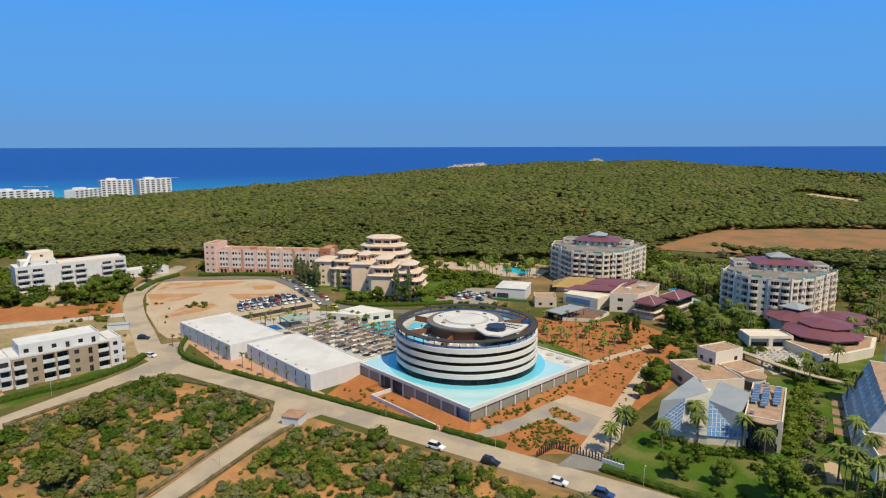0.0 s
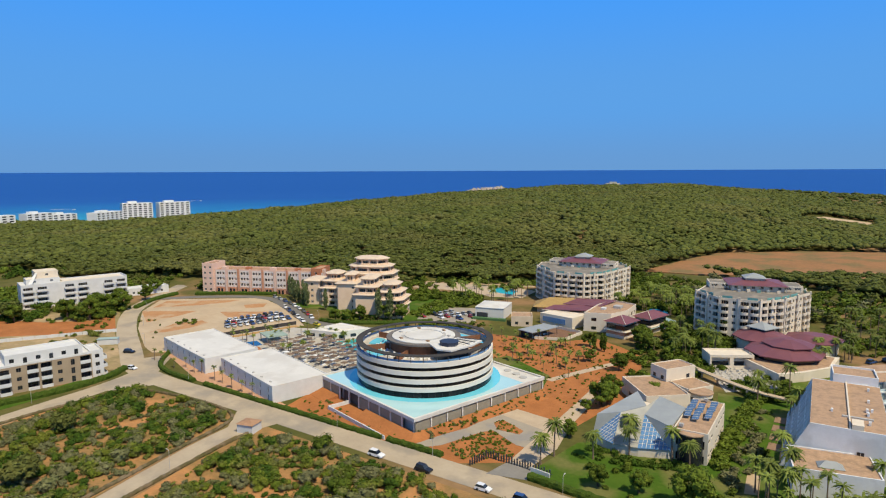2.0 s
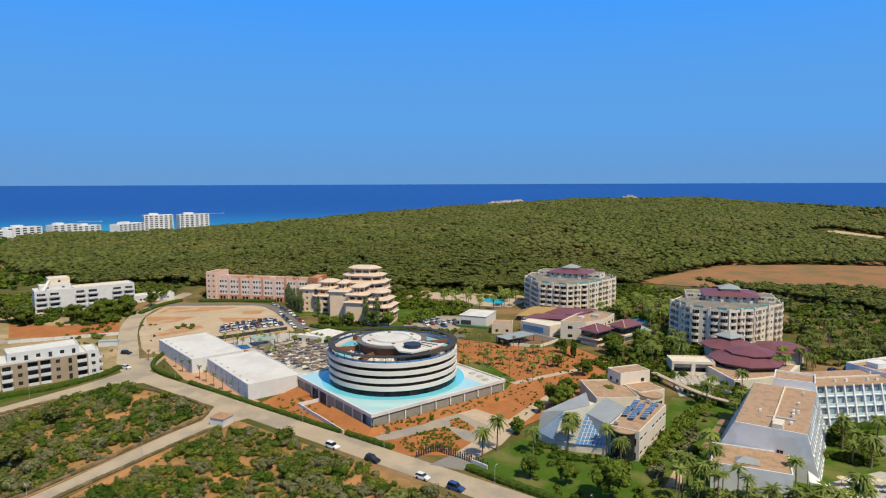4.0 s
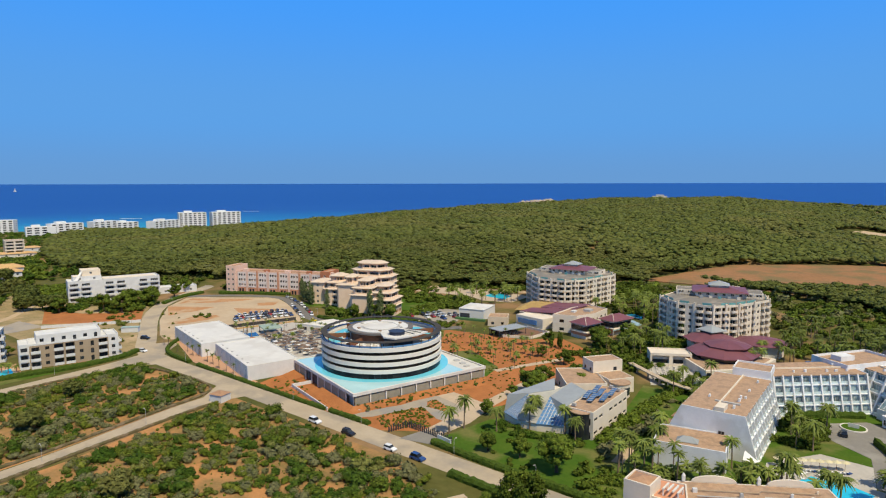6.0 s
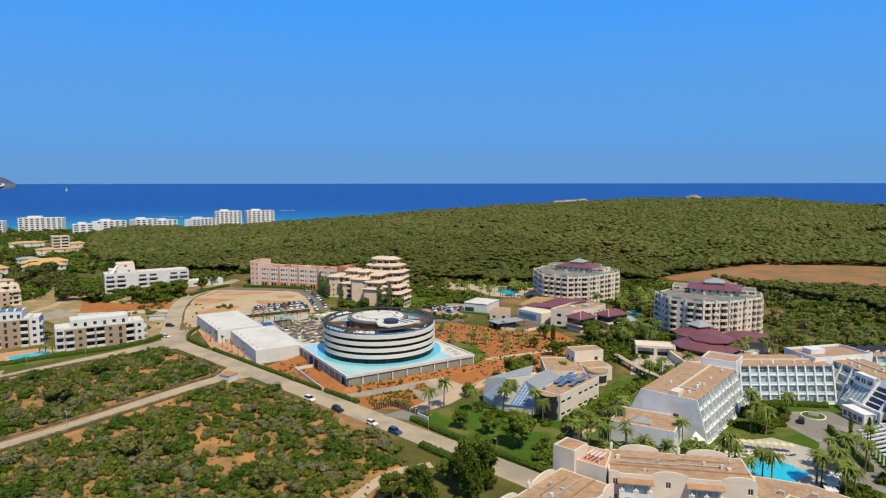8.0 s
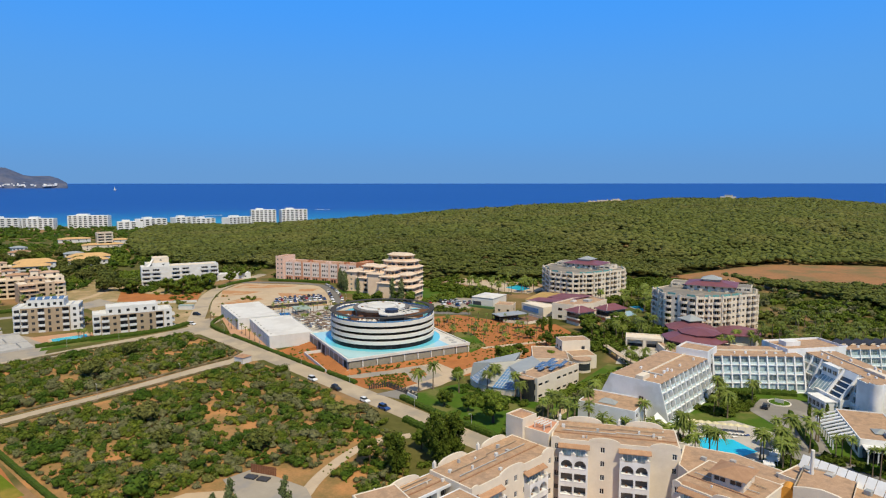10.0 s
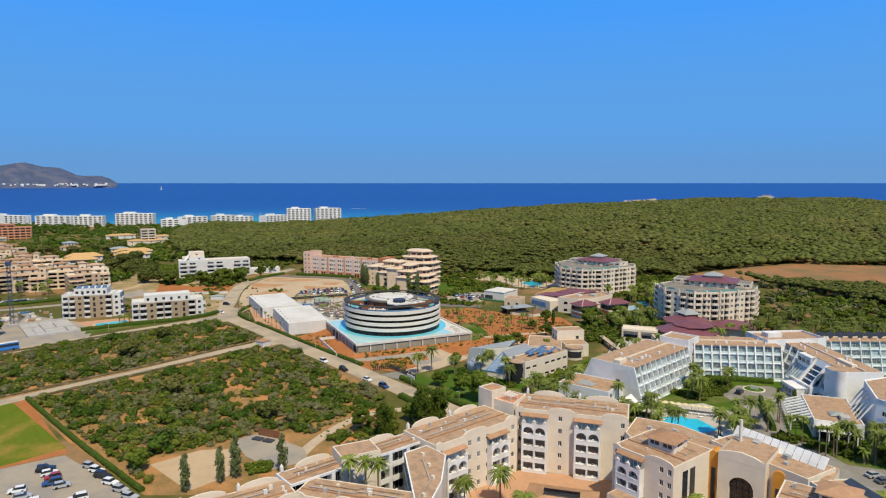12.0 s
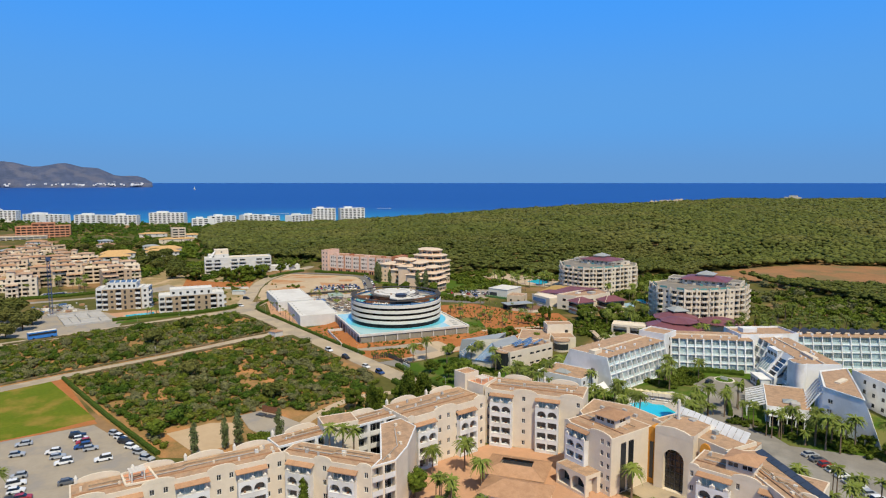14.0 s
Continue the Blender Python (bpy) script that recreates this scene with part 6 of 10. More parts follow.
def arch_bay(parent, x, rows=4, w=6.3, fh=3.05, out=1.6, top=True):
    """A jutting white bay of arched loggias with a terrace, glazed attic and tiled eave above it."""
    bm = bmesh.new()
    arch_panel(bm, x, -out, 0, w, rows, fh, True)
    H = rows * fh + 0.6
    facade(bm, (x, 0, 0), (0, -1, 0), out, H, [])
    facade(bm, (x + w, -out, 0), (0, 1, 0), out, H, [])
    bm.faces.new([bm.verts.new(v) for v in ((x, -out, H - 0.6), (x + w, -out, H - 0.6), (x + w, 0, H - 0.6), (x, 0, H - 0.6))])
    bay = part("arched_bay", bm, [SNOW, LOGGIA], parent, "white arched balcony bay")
    for k in range(rows):
        part("rail", box(bmesh.new(), x + 0.45, -out - 0.05, k * fh + 0.78, x + w - 0.45, -out + 0.1, k * fh + 0.9), SNOW, bay)
        for c in range(2):
            part("loggia_chair", box(bmesh.new(), x + 1.3 + c * 3.0, -out + 0.55, k * fh + 0.86, x + 1.75 + c * 3.0, -out + 0.95, k * fh + 1.2), (WOOD, FABRIC, TIMBER)[(k + c) % 3], bay)
    for k in range(3):
        bm = bmesh.new()
        c = x + 0.5 + k * (w - 1.0) / 2
        prism(bm, [(c - 0.5, -out), (c + 0.5, -out), (c + 0.5, -out + 0.3), (c - 0.5, -out + 0.3)], H, H + 0.55)
        tube(bm, [(c, -out + 0.15, H + 0.55), (c, -out + 0.15, H + 1.0)], [0.32, 0.08], 8)
        part("finial", bm, BRIGHT, bay)
    if top:
        share("window", window_mesh(w - 1.2, 2.2, WHITE, PALEGLASS), parent, Matrix.Translation((x + 0.6, -0.02, H - 0.5)))
        shed(parent, [(x - 0.3, -1.3, H + 1.75), (x + w + 0.3, -1.3, H + 1.75), (x + w + 0.3, 1.6, H + 2.9), (x - 0.3, 1.6, H + 2.9)], 0.18, CLAY, "eave_roof", "clay tile eave")


def roof_clutter(parent, L, D, z, seed):
    """Pipes and vents on a flat roof."""
    random.seed(seed)
    for k in range(2):
        y = D * (0.45 + 0.2 * k)
        bm = bmesh.new()
        tube(bm, [(L * 0.08, y, z + 0.3), (L * 0.5, y, z + 0.3), (L * 0.52, y + 0.8, z + 0.3), (L * 0.9, y + 0.8, z + 0.3)], 0.10, 6)
        part("roof_pipe", bm, TAN if k else CONC, parent)
    for k in range(int(L / 3.2)):
        x, y, s = random.uniform(1, L - 2), random.uniform(1.5, D - 2), random.uniform(0.3, 0.8)
        bm = bmesh.new()
        box(bm, x, y, z, x + s, y + s * 0.8, z + random.uniform(0.4, 0.9))
        part("roof_vent", bm, random.choice((CREAM, CONC, WHITE)), parent)
    bm = bmesh.new()
    box(bm, 0.5, D * 0.32, z, L - 0.5, D * 0.32 + 0.3, z + 0.3)
    part("roof_kerb", bm, CLAY, parent)


def crest(parent, L, D, z, n=3):
    """Curved gable tops along the rear parapet."""
    for k in range(n):
        c = L * (k + 0.5) / n
        bm = bmesh.new()
        pts = [(c + 4.2 * math.cos(math.pi * i / 10), z + 1.3 * math.sin(math.pi * i / 10)) for i in range(11)]
        a = [bm.verts.new((p, D - 0.3, q)) for p, q in pts]
        d = [bm.verts.new((p, D + 0.1, q)) for p, q in pts]
        bm.faces.new(a)
        bm.faces.new(d[::-1])
        for i in range(11):
            j = (i + 1) % 11
            bm.faces.new((a[i], d[i], d[j], a[j]))
        bmesh.ops.recalc_face_normals(bm, faces=bm.faces)
        part("curved_gable", bm, CREAM, parent)
        bm = bmesh.new()
        cx = L * k / n + 1.2
        box(bm, cx - 0.3, D - 0.5, z, cx + 0.3, D + 0.1, z + 1.1)
        tube(bm, [(cx, D - 0.2, z + 1.1), (cx, D - 0.2, z + 1.7)], [0.38, 0.05], 8)
        part("chimney", bm, BRIGHT, parent)


def wavy_cornice(parent, L, z, bays, w=6.3):
    """Curved tops on the front wall between the bays."""
    edges = [0.0] + [e for bx in bays for e in (bx, bx + w)] + [L]
    for a0, a1 in zip(edges[::2], edges[1::2]):
        if a1 - a0 < 1.2:
            continue
        pts = [(a0 + (a1 - a0) * (0.5 - 0.5 * math.cos(math.pi * i / 10)), z + min(1.0, 0.25 * (a1 - a0)) * math.sin(math.pi * i / 10)) for i in range(11)]
        bm = bmesh.new()
        f = [bm.verts.new((p, -0.03, q)) for p, q in pts]
        r = [bm.verts.new((p, 0.32, q)) for p, q in pts]
        bm.faces.new(f)
        bm.faces.new(r)
        for i in range(11):
            j = (i + 1) % 11
            bm.faces.new((f[i], f[j], r[j], r[i]))
        bmesh.ops.recalc_face_normals(bm, faces=bm.faces)
        part("curved_cornice", bm, CREAM, parent)


def court_wing(x, y, rz, L, D, floors, fh, pattern, bays, label="beige courtyard hotel wing with white arched balcony bays", rows=4, side="", left="", seed=1, gables=3, bayfh=None, wall=None):
    w = thing("courtyard_wing", x, y, 0, rz, label, "hotel", "courtyard hotel")
    block(w, 0, 0, L, D, floors, fh, pattern.replace("w", "n"), side, "", left, wall or CREAM, ROOFTILE, WHITE, parapet=0.22)
    for bx in bays:
        arch_bay(w, bx, rows, fh=bayfh or 3.05)
    roof_clutter(w, L, D, floors * fh + 0.16, seed)
    if bays:
        wavy_cornice(w, L, floors * fh + 0.224, bays)
    if gables:
        crest(w, L, D, floors * fh + 0.3, gables)
    return w


court_wing(38.2, 112.4, 32, 27.5, 11.5, 5, 3.15, "w---w-w---w", (1.9, 14.9), "beige courtyard hotel wing with two white arched bays", seed=2, gables=2)
court_wing(40.3, 84.5, 90.5, 26.5, 12, 4, 3.5, "w--www--w", (2.0, 16.0), seed=3, gables=2, rows=3, bayfh=3.2)
court_wing(33.8, 10, 83, 42, 8.5, 4, 3.2, "ww--www--www--ww", (6.2, 19.0, 31.2), seed=4, gables=4, rows=3)
court_wing(37.4, 51.0, 33, 23, 7.5, 4, 3.2, "w---ww--w", (2.4, 13.2), seed=5, gables=0, rows=3, side="b")
court_wing(34.5, 52.0, 90, 34, 6.5, 4, 3.3, "bbbbbbb", (), seed=8, gables=2, wall=SNOW)
w = thing("courtyard_wing", 45, 74, 0, 0, "beige courtyard hotel wing between atrium and court", "hotel", "courtyard hotel")
poly_block(w, [(11.7, -10.6), (11.9, -4.2), (7.4, 2.0), (-1.4, 10.6), (-8.2, 10.6), (-8.2, 4.2), (9.2, -6.6)], 4, 3.28, ("bb", "", "", "", "", "bbbbb", ""), CREAM, ROOFTILE, WHITE, SNOW, parapet=0.25)
for x, y in ((9.5, -5), (5, 1), (0, 4), (-5, 6.3)):
    part("roof_vent", box(bmesh.new(), x, y, 13.29, x + 0.7, y + 0.6, 13.9), CREAM, w)
part("roof_pipe", tube(bmesh.new(), [(10.6, -7, 13.5), (6, 0, 13.5), (-3, 5.2, 13.5)], 0.12, 6), CONC, w)
b = thing("court_tower", 34.6, 63.6, 0, 76.7, "plain beige atrium tower with two arches", "tower")
block(b, 0, 0, 8.7, 6.5, 1, 15.4, "", "", "", "", CREAM, ROOFTILE, WHITE, parapet=0.25)
bm = bmesh.new()
arch_panel(bm, 0.2, -0.12, 5.4, 8.2, 1, 4.2, True, 1.0, 2)
part("arch_wall", bm, [CREAM, GLASS], b, "pair of beige arches")
w = thing("roof_terrace", 27.0, 20.0, 12.965, 0, "terracotta roof terrace with white pergola", "roof terrace")
part("floor", prism(bmesh.new(), [(0.5, 0.3), (6.4, 0), (7.6, 5.8), (-0.4, 5.6)], 0, 0.12), BRICKRED, w, "terracotta tiled floor")
for a, c in (((0.5, 0.3), (6.4, 0)), ((6.4, 0), (7.6, 5.8)), ((7.6, 5.8), (-0.4, 5.6)), ((-0.4, 5.6), (0.5, 0.3))):
    part("parapet", tube(bmesh.new(), [(*a, 0.35), (*c, 0.35)], 0.28, 4), CREAM, w)
for x, y in ((3.2, 1.2), (5.4, 1.2), (3.2, 3.6), (5.4, 3.6)):
    part("pergola_post", box(bmesh.new(), x, y, 0.12, x + 0.25, y + 0.25, 2.2), BRIGHT, w)
for k in range(5):
    part("pergola_beam", box(bmesh.new(), 3.0 + k * 0.6, 1.0, 2.2, 3.25 + k * 0.6, 4.1, 2.4), BRIGHT, w)
# tower block behind the corner
b = thing("corner_tower", 26.2, 110.9, 0, 0, "plain beige corner tower with terracotta roof terrace", "tower")
block(b, 0, 0, 5.0, 5.2, 6, 3.05, "--", "", "", "", CREAM, CLAY, WHITE, parapet=0.5)
hip_roof(b, 0.7, 0.7, 3.6, 3.8, 18.5, 0.7, CLAY, 0.4)
poly_block(b, [(5.05, 0.8), (11.4, 1.4), (8.4, 9.4), (3.0, 8.6)], 5, 3.25, ("", "w", "", ""), CREAM, BRICKRED, WHITE, parapet=0.45)
for k in range(4):
    part("roof_beam", box(bmesh.new(), 6.2 + k * 0.9, 2.6, 17.6, 6.5 + k * 0.9, 5.6, 17.85), BRIGHT, b)
for x, y in ((6.25, 2.7), (8.95, 2.7), (6.25, 5.3), (8.95, 5.3)):
    part("roof_post", box(bmesh.new(), x, y, 16.42, x + 0.2, y + 0.2, 17.6), BRIGHT, b)
# east block with portico, arched glass hall, ochre pillars and the far wing
e = court_wing(65.2, 115.5, -3, 15.2, 15, 5, 2.8, "w-----ww", (1.9,), "beige courtyard hotel block with arched portico", side="", seed=9, gables=0, rows=4, bayfh=2.75)
for y in (3.4, 6.2):
    part("tall_window", box(bmesh.new(), 15.204, y, 0.3, 15.26, y + 1.9, 12.4), GLASS, e, "tall dark stair window")
arch_panel_bm = bmesh.new()
arch_panel(arch_panel_bm, 2.6, -5.2, 0, 9.6, 1, 4.8, True, 2.5, 2)
facade(arch_panel_bm, (2.6, 0, 0), (0, -1, 0), 5.2, 5.4, [])
facade(arch_panel_bm, (12.2, -5.2, 0), (0, 1, 0), 5.2, 5.4, [(1.2, 4.0, 0.05, 4.3, 1.5)])
part("portico", arch_panel_bm, [CREAM, GLASS], e, "beige arched portico")
part("portico_roof", box(bmesh.new(), 2.8, -5.0, 5.0, 12.0, -0.01, 5.2), ROOFTILE, e)
w = thing("courtyard_wing", 70, 130, 0, 0, "low beige courtyard hotel wing behind the portico block", "hotel", "courtyard hotel")
poly_block(w, [(-8.2, -4.6), (-4.6, -7), (-3.6, 0.6), (9.6, 0), (12.5, 7.5), (-2, 9.5), (-12, 6)], 4, 3.3, ("", "", "", "", "", "www", "ww"), CREAM, ROOFTILE, WHITE, parapet=0.25)
for x, y in ((-6, 1), (-1, 4), (3, 3), (8, 4.5)):
    part("roof_unit", box(bmesh.new(), x, y, 13.36, x + 1.1, y + 0.8, 14.1), CONC, w)


def penthouse(x, y, z, rz, L, D):
    p = thing("roof_house", x, y, z, rz, "small roof house with clay tile roof", "roof house", "roof houses")
    block(p, 0, 0, L, D, 1, 2.2, "WW", "W", "", "W", CREAM, CLAY, WHITE, parapet=0)
    hip_roof(p, 0, 0, L, D, 2.36, 1.1, CLAY, 0.7)


penthouse(70.9, 120.4, 14.17, 3, 6.0, 6.4)
penthouse(106.3, 118.0, 15.66, 10, 5.5, 5.5)
b = thing("arched_hall", 83.3, 127.8, 0, 8, "tall beige hall with a huge arched glass window", "hall")
bm = bmesh.new()
W_, H_ = 9.4, 15.3
ops = [(2.3, 7.3, 0.2, 10.6, 1.2)]
facade(bm, (0, 0, 0), (1, 0, 0), W_, H_, ops, 0, 1)
for s in (0, 1):
    a0, ow, r, top = 2.3, 5.0, 2.5, 10.6
    corner = bm.verts.new((a0 + s * ow, 0.01, top))
    arc = [(a0 + r + (1 if s else -1) * r * math.cos(math.pi / 2 * i / 7), top - r + r * math.sin(math.pi / 2 * i / 7)) for i in range(8)]
    va = [bm.verts.new((p, 0.01, q)) for p, q in arc]
    vb = [bm.verts.new((p, 0.8, q)) for p, q in arc]
    for i in range(7):
        bm.faces.new((corner, va[i], va[i + 1]) if s == 0 else (corner, va[i + 1], va[i]))
        bm.faces.new((va[i], vb[i], vb[i + 1], va[i + 1]))
facade(bm, (W_, 0, 0), (0, 1, 0), 12, H_, [])
facade(bm, (W_, 12, 0), (-1, 0, 0), W_, H_, [])
facade(bm, (0, 12, 0), (0, -1, 0), 12, H_, [])
part("wall", bm, [CREAM, GLASS], b)
pts = [(0, H_), (2.0, H_ + 0.5), (4.6, H_ + 0.8), (7.2, H_ + 0.4), (9.4, H_ - 0.4)]
bm = bmesh.new()
a = [bm.verts.new((p, 0.0, q)) for p, q in [(9.4, H_ - 1.5), (0, H_ - 1.5)] + pts]
d = [bm.verts.new((p, 0.5, q)) for p, q in [(9.4, H_ - 1.5), (0, H_ - 1.5)] + pts]
bm.faces.new(a[::-1])
bm.faces.new(d)
for i in range(len(a)):
    j = (i + 1) % len(a)
    bm.faces.new((a[i], a[j], d[j], d[i]))
bmesh.ops.recalc_face_normals(bm, faces=bm.faces)
o = part("curved_gable", bm, CREAM, b)
o.location.y = -0.03
bm = bmesh.new()
box(bm, 0.3, 0.6, H_ - 0.5, 9.1, 11.7, H_ - 0.3)
part("roof", bm, ROOFTILE, b)
for k in range(6):
    part("mullion", box(bmesh.new(), 2.3, 1.08, 1.6 + k * 1.5, 7.3, 1.17, 1.75 + k * 1.5), DARK, b)
for k in range(3):
    part("mullion", box(bmesh.new(), 3.5 + k * 1.25, 1.0, 0.2, 3.62 + k * 1.25, 1.19, 10.5), DARK, b)
part("roof_pipe", tube(bmesh.new(), [(1.8, 9, 15), (1.8, 9, 20.0)], 0.35, 10), BRIGHT, b)
b = thing("glass_link", 79.8, 127.6, 0, 8, "recessed dark glass link with ochre pillars", "building")
part("wall", box(bmesh.new(), 0.6, 4, 0, 24, 12, 13.2), CREAM, b)
for x in (0.9, 14.2, 18.4):
    part("window", box(bmesh.new(), x, 3.8, 0.2, x + 2.2, 3.99, 12.6), GLASS, b)
for x, y, h_ in ((1.2, 0.6, 13.4), (14.0, 1.0, 12.6)):
    p = part("pillar", box(bmesh.new(), x, y, 0, x + 2.3, 3.75, h_), ORANGE, b, "ochre painted pillar")
    part("pillar_window", box(bmesh.new(), x + 0.7, y - 0.12, 1.5, x + 1.6, y - 0.004, h_ - 2.6), GLASS, p)
    part("pillar_top", tube(bmesh.new(), [(x + 1.15, y + 0.02, h_), (x + 1.15, 3.7, h_)], 1.14, 16), ORANGE, p)
part("roof", box(bmesh.new(), 0.6, 4, 13.204, 24, 12, 13.4), ROOFTILE, b)
r = court_wing(100.5, 113.8, 12, 24, 10, 5, 3.1, "w-----w--w--w--w", (2.2, 14.0), seed=11, gables=0, rows=4)
b = thing("courtyard_wing", 102.1, 125.7, 0, -33, "beige courtyard hotel wing with a long row of solar panels", "hotel", "courtyard hotel")
block(b, 0, 0, 34, 8, 5, 3.16, "", "wwww-wwww", "", "w", CREAM, ROOFTILE, WHITE, parapet=0.25)
roof_clutter(b, 30, 5, 15.97, 21)
for k in range(13):
    shed(b, [(1 + k * 2.5, 6.2, 16.1), (3.4 + k * 2.5, 6.2, 16.1), (3.4 + k * 2.5, 7.7, 16.7), (1 + k * 2.5, 7.7, 16.7)], 0.1, SLATEPANEL, "solar_panel", "dark blue solar panel")
b = thing("roof_screen", 80.0, 142.0, 0, -10, "long white slatted roof screen over a service block", "screen")
block(b, 0, -8, 22, 10, 4, 3.5, "", "", "", "", CREAM, ROOFTILE, WHITE, parapet=0.3)
random.seed(77)
for k in range(9):
    x, y, q = random.uniform(1, 19), random.uniform(-7, -2.5), random.uniform(0.6, 1.5)
    part("roof_unit", box(bmesh.new(), x, y, 14.17, x + q, y + q, 14.17 + q * 0.8), random.choice((CONC, WHITE, GREYROOF)), b)
for k in range(12):
    shed(b, [(0.5 + k * 1.75, -1.2, 14.2), (2.1 + k * 1.75, -1.2, 14.2), (2.1 + k * 1.75, 0.6, 16.4), (0.5 + k * 1.75, 0.6, 16.4)], 0.1, SNOW, "screen_panel")
slab("hotel_court", [(38, 84), (40, 112), (60, 128), (68, 116), (84, 118), (90, 124), (104, 118), (130, 118), (120, 60), (60, 50), (38, 48)], 0.12, TERRACE, "pink paved hotel courtyard", "courtyard")
b = thing("court_pavilion", 53.8, 98.9, 0, 33, "low courtyard pavilion with brown tile roof round a planted well", "pavilion")
part("wall", box(bmesh.new(), 1, -4, 0, 15, 6, 3.0), CREAM, b)
for p in ([(0, -5, 3.0), (16, -5, 3.0), (12, -0.8, 4.4), (4, -0.8, 4.4)], [(16, -5, 3.0), (16, 7, 3.0), (12, 2.8, 4.4), (12, -0.8, 4.4)],
          [(16, 7, 3.0), (0, 7, 3.0), (4, 2.8, 4.4), (12, 2.8, 4.4)], [(0, 7, 3.0), (0, -5, 3.0), (4, -0.8, 4.4), (4, 2.8, 4.4)]):
    shed(b, p, 0.15, CLAY, "roof", "brown tile roof slope")
part("well_glass", box(bmesh.new(), 4, -0.8, 3.01, 12, 2.8, 3.6), GLASS, b)
b = thing("court_pavilion", 64, 88, 0, 30, "low courtyard pavilion with brown hipped roof", "pavilion")
part("wall", box(bmesh.new(), 0, 0, 0, 15, 9, 3.0), CREAM, b)
hip_roof(b, 0, 0, 15, 9, 3.01, 2.2, CLAY, 0.8)

# ---- town, far hotels ----
ROSETILE = mat("rose tan roof tiles", (0.50, 0.34, 0.23), (0.42, 0.28, 0.19), 0.6, fine=0.2, obj=0.12, spec=0.15)
def town_house(x, y, rz, L, D, fl, wall, roof, seed):
    random.seed(seed)
    h = thing("town_house", x, y, 0, rz, random.choice(("beige terraced town house with balconies and clay roof", "cream terraced town house with clay tile roof")), "house", "town houses")
    block(h, 0, 0, L, D, fl, 2.9, random.choice(("bbb", "bwb", "wbbw")), "bw", "", "w", wall, random.choice((ROOFTILE, ROOFTILE, CREAM)), GLASS, parapet=0.5, joined=True)
    w = L * random.uniform(0.4, 0.65)
    o = random.uniform(0, L - w)
    z = fl * 2.9
    block(h, o, D * 0.3, w, D * 0.6, 1, 2.7, "ww", "w", "", "", wall, CLAY, GLASS, z0=z, parapet=0, joined=True)
    hip_roof(h, o, D * 0.3, w, D * 0.6, z + 2.87, 1.1, roof, 0.5)
    if seed % 2:
        tx = 0.5 if o > L * 0.25 else L - 5.0
        block(h, tx, D * 0.35, 4.5, 4.5, 1, 4.6, "w", "w", "", "w", wall, roof, GLASS, z0=z, parapet=0, joined=True)
        hip_roof(h, tx, D * 0.35, 4.5, 4.5, z + 4.77, 1.3, roof, 0.5, "turret_roof")
    low_ = random.uniform(0.35, 0.6) * L
    lx_ = random.choice((0.0, L - low_))
    block(h, lx_, -4.2, low_, 4.19, fl - 1, 2.9, "bb", "b", "", "b", wall, random.choice((roof, ROOFTILE, CREAM)), GLASS, parapet=0.4, joined=True)
    shed(h, [(lx_, -5.4, z - 3.3), (lx_ + low_, -5.4, z - 3.3), (lx_ + low_, -4.25, z - 2.8), (lx_, -4.25, z - 2.8)], 0.15, roof, "awning_roof")
    if seed % 3 == 0:
        shed(h, [(0, -1.6, z - 0.4), (L * 0.45, -1.6, z - 0.4), (L * 0.45, 0.4, z + 0.3), (0, 0.4, z + 0.3)], 0.15, roof, "eave_roof")


random.seed(21)
k = 0
for i in range(12):
    for j in range(9):
        x = -300 - i * 27 + random.uniform(-4, 4)
        low, high = -4 + (169 - x) * 0.03, -4 + (169 - x) * 0.215 - (12 if i < 2 else 0)
        y = low + j * 19 + (i % 2) * 8 + random.uniform(-2, 2)
        if x > -314 or x > -340 and 24 < y < 62:
            continue
        slope = (y + 4) / (169 - x)
        if y > high - 8 or random.random() < 0.14 or slope > (0.22 if x > -395 else 0.14 if x > -500 else 0.10):
            continue
        k += 1
        town_house(x, y, 80 + random.uniform(-9, 9), random.uniform(17, 26), random.uniform(10, 14), (4 if i < 3 else 3) if random.random() < 0.7 else 2, random.choice((CREAM, BEIGE, BEIGE, SANDWALL)), random.choice((CLAY, CLAY, ROSETILE)), 100 + k)
        random.seed(300 + k)

# yellow roofed villas and the terracotta hotel further off
for x, y, L in ((-476, 98, 26), (-503, 104, 30), (-492, 142, 30), (-521, 148, 34)):
    b = thing("villa", x, y, 0, 76, "long white villa with yellow tiled roof", "house", "yellow villas")
    block(b, 0, 0, L, 13, 2, 3.2, "wbwbw", "ww", "", "w", WHITE, YELLOWROOF, GLASS, parapet=0)
    hip_roof(b, 0, 0, L, 13, 6.57, 3.0, YELLOWROOF, 0.8)
b = thing("terracotta_hotel", -815, 58, 0, 80, "terracotta red hotel with white portico", "hotel")
block(b, 0, 0, 62, 20, 5, 3.4, "bbbbbbbbbb", "bb", "", "bb", BRICKRED, CLAY, GLASS, solid=True)
block(b, 18, 3, 26, 14, 1, 4.0, "bbb", "", "", "", BRICKRED, CLAY, GLASS, z0=17)
block(b, -16, -16, 52, 12, 1, 5.5, "bbbbbbb", "b", "", "b", CREAM, CLAY, GLASS)
random.seed(8)
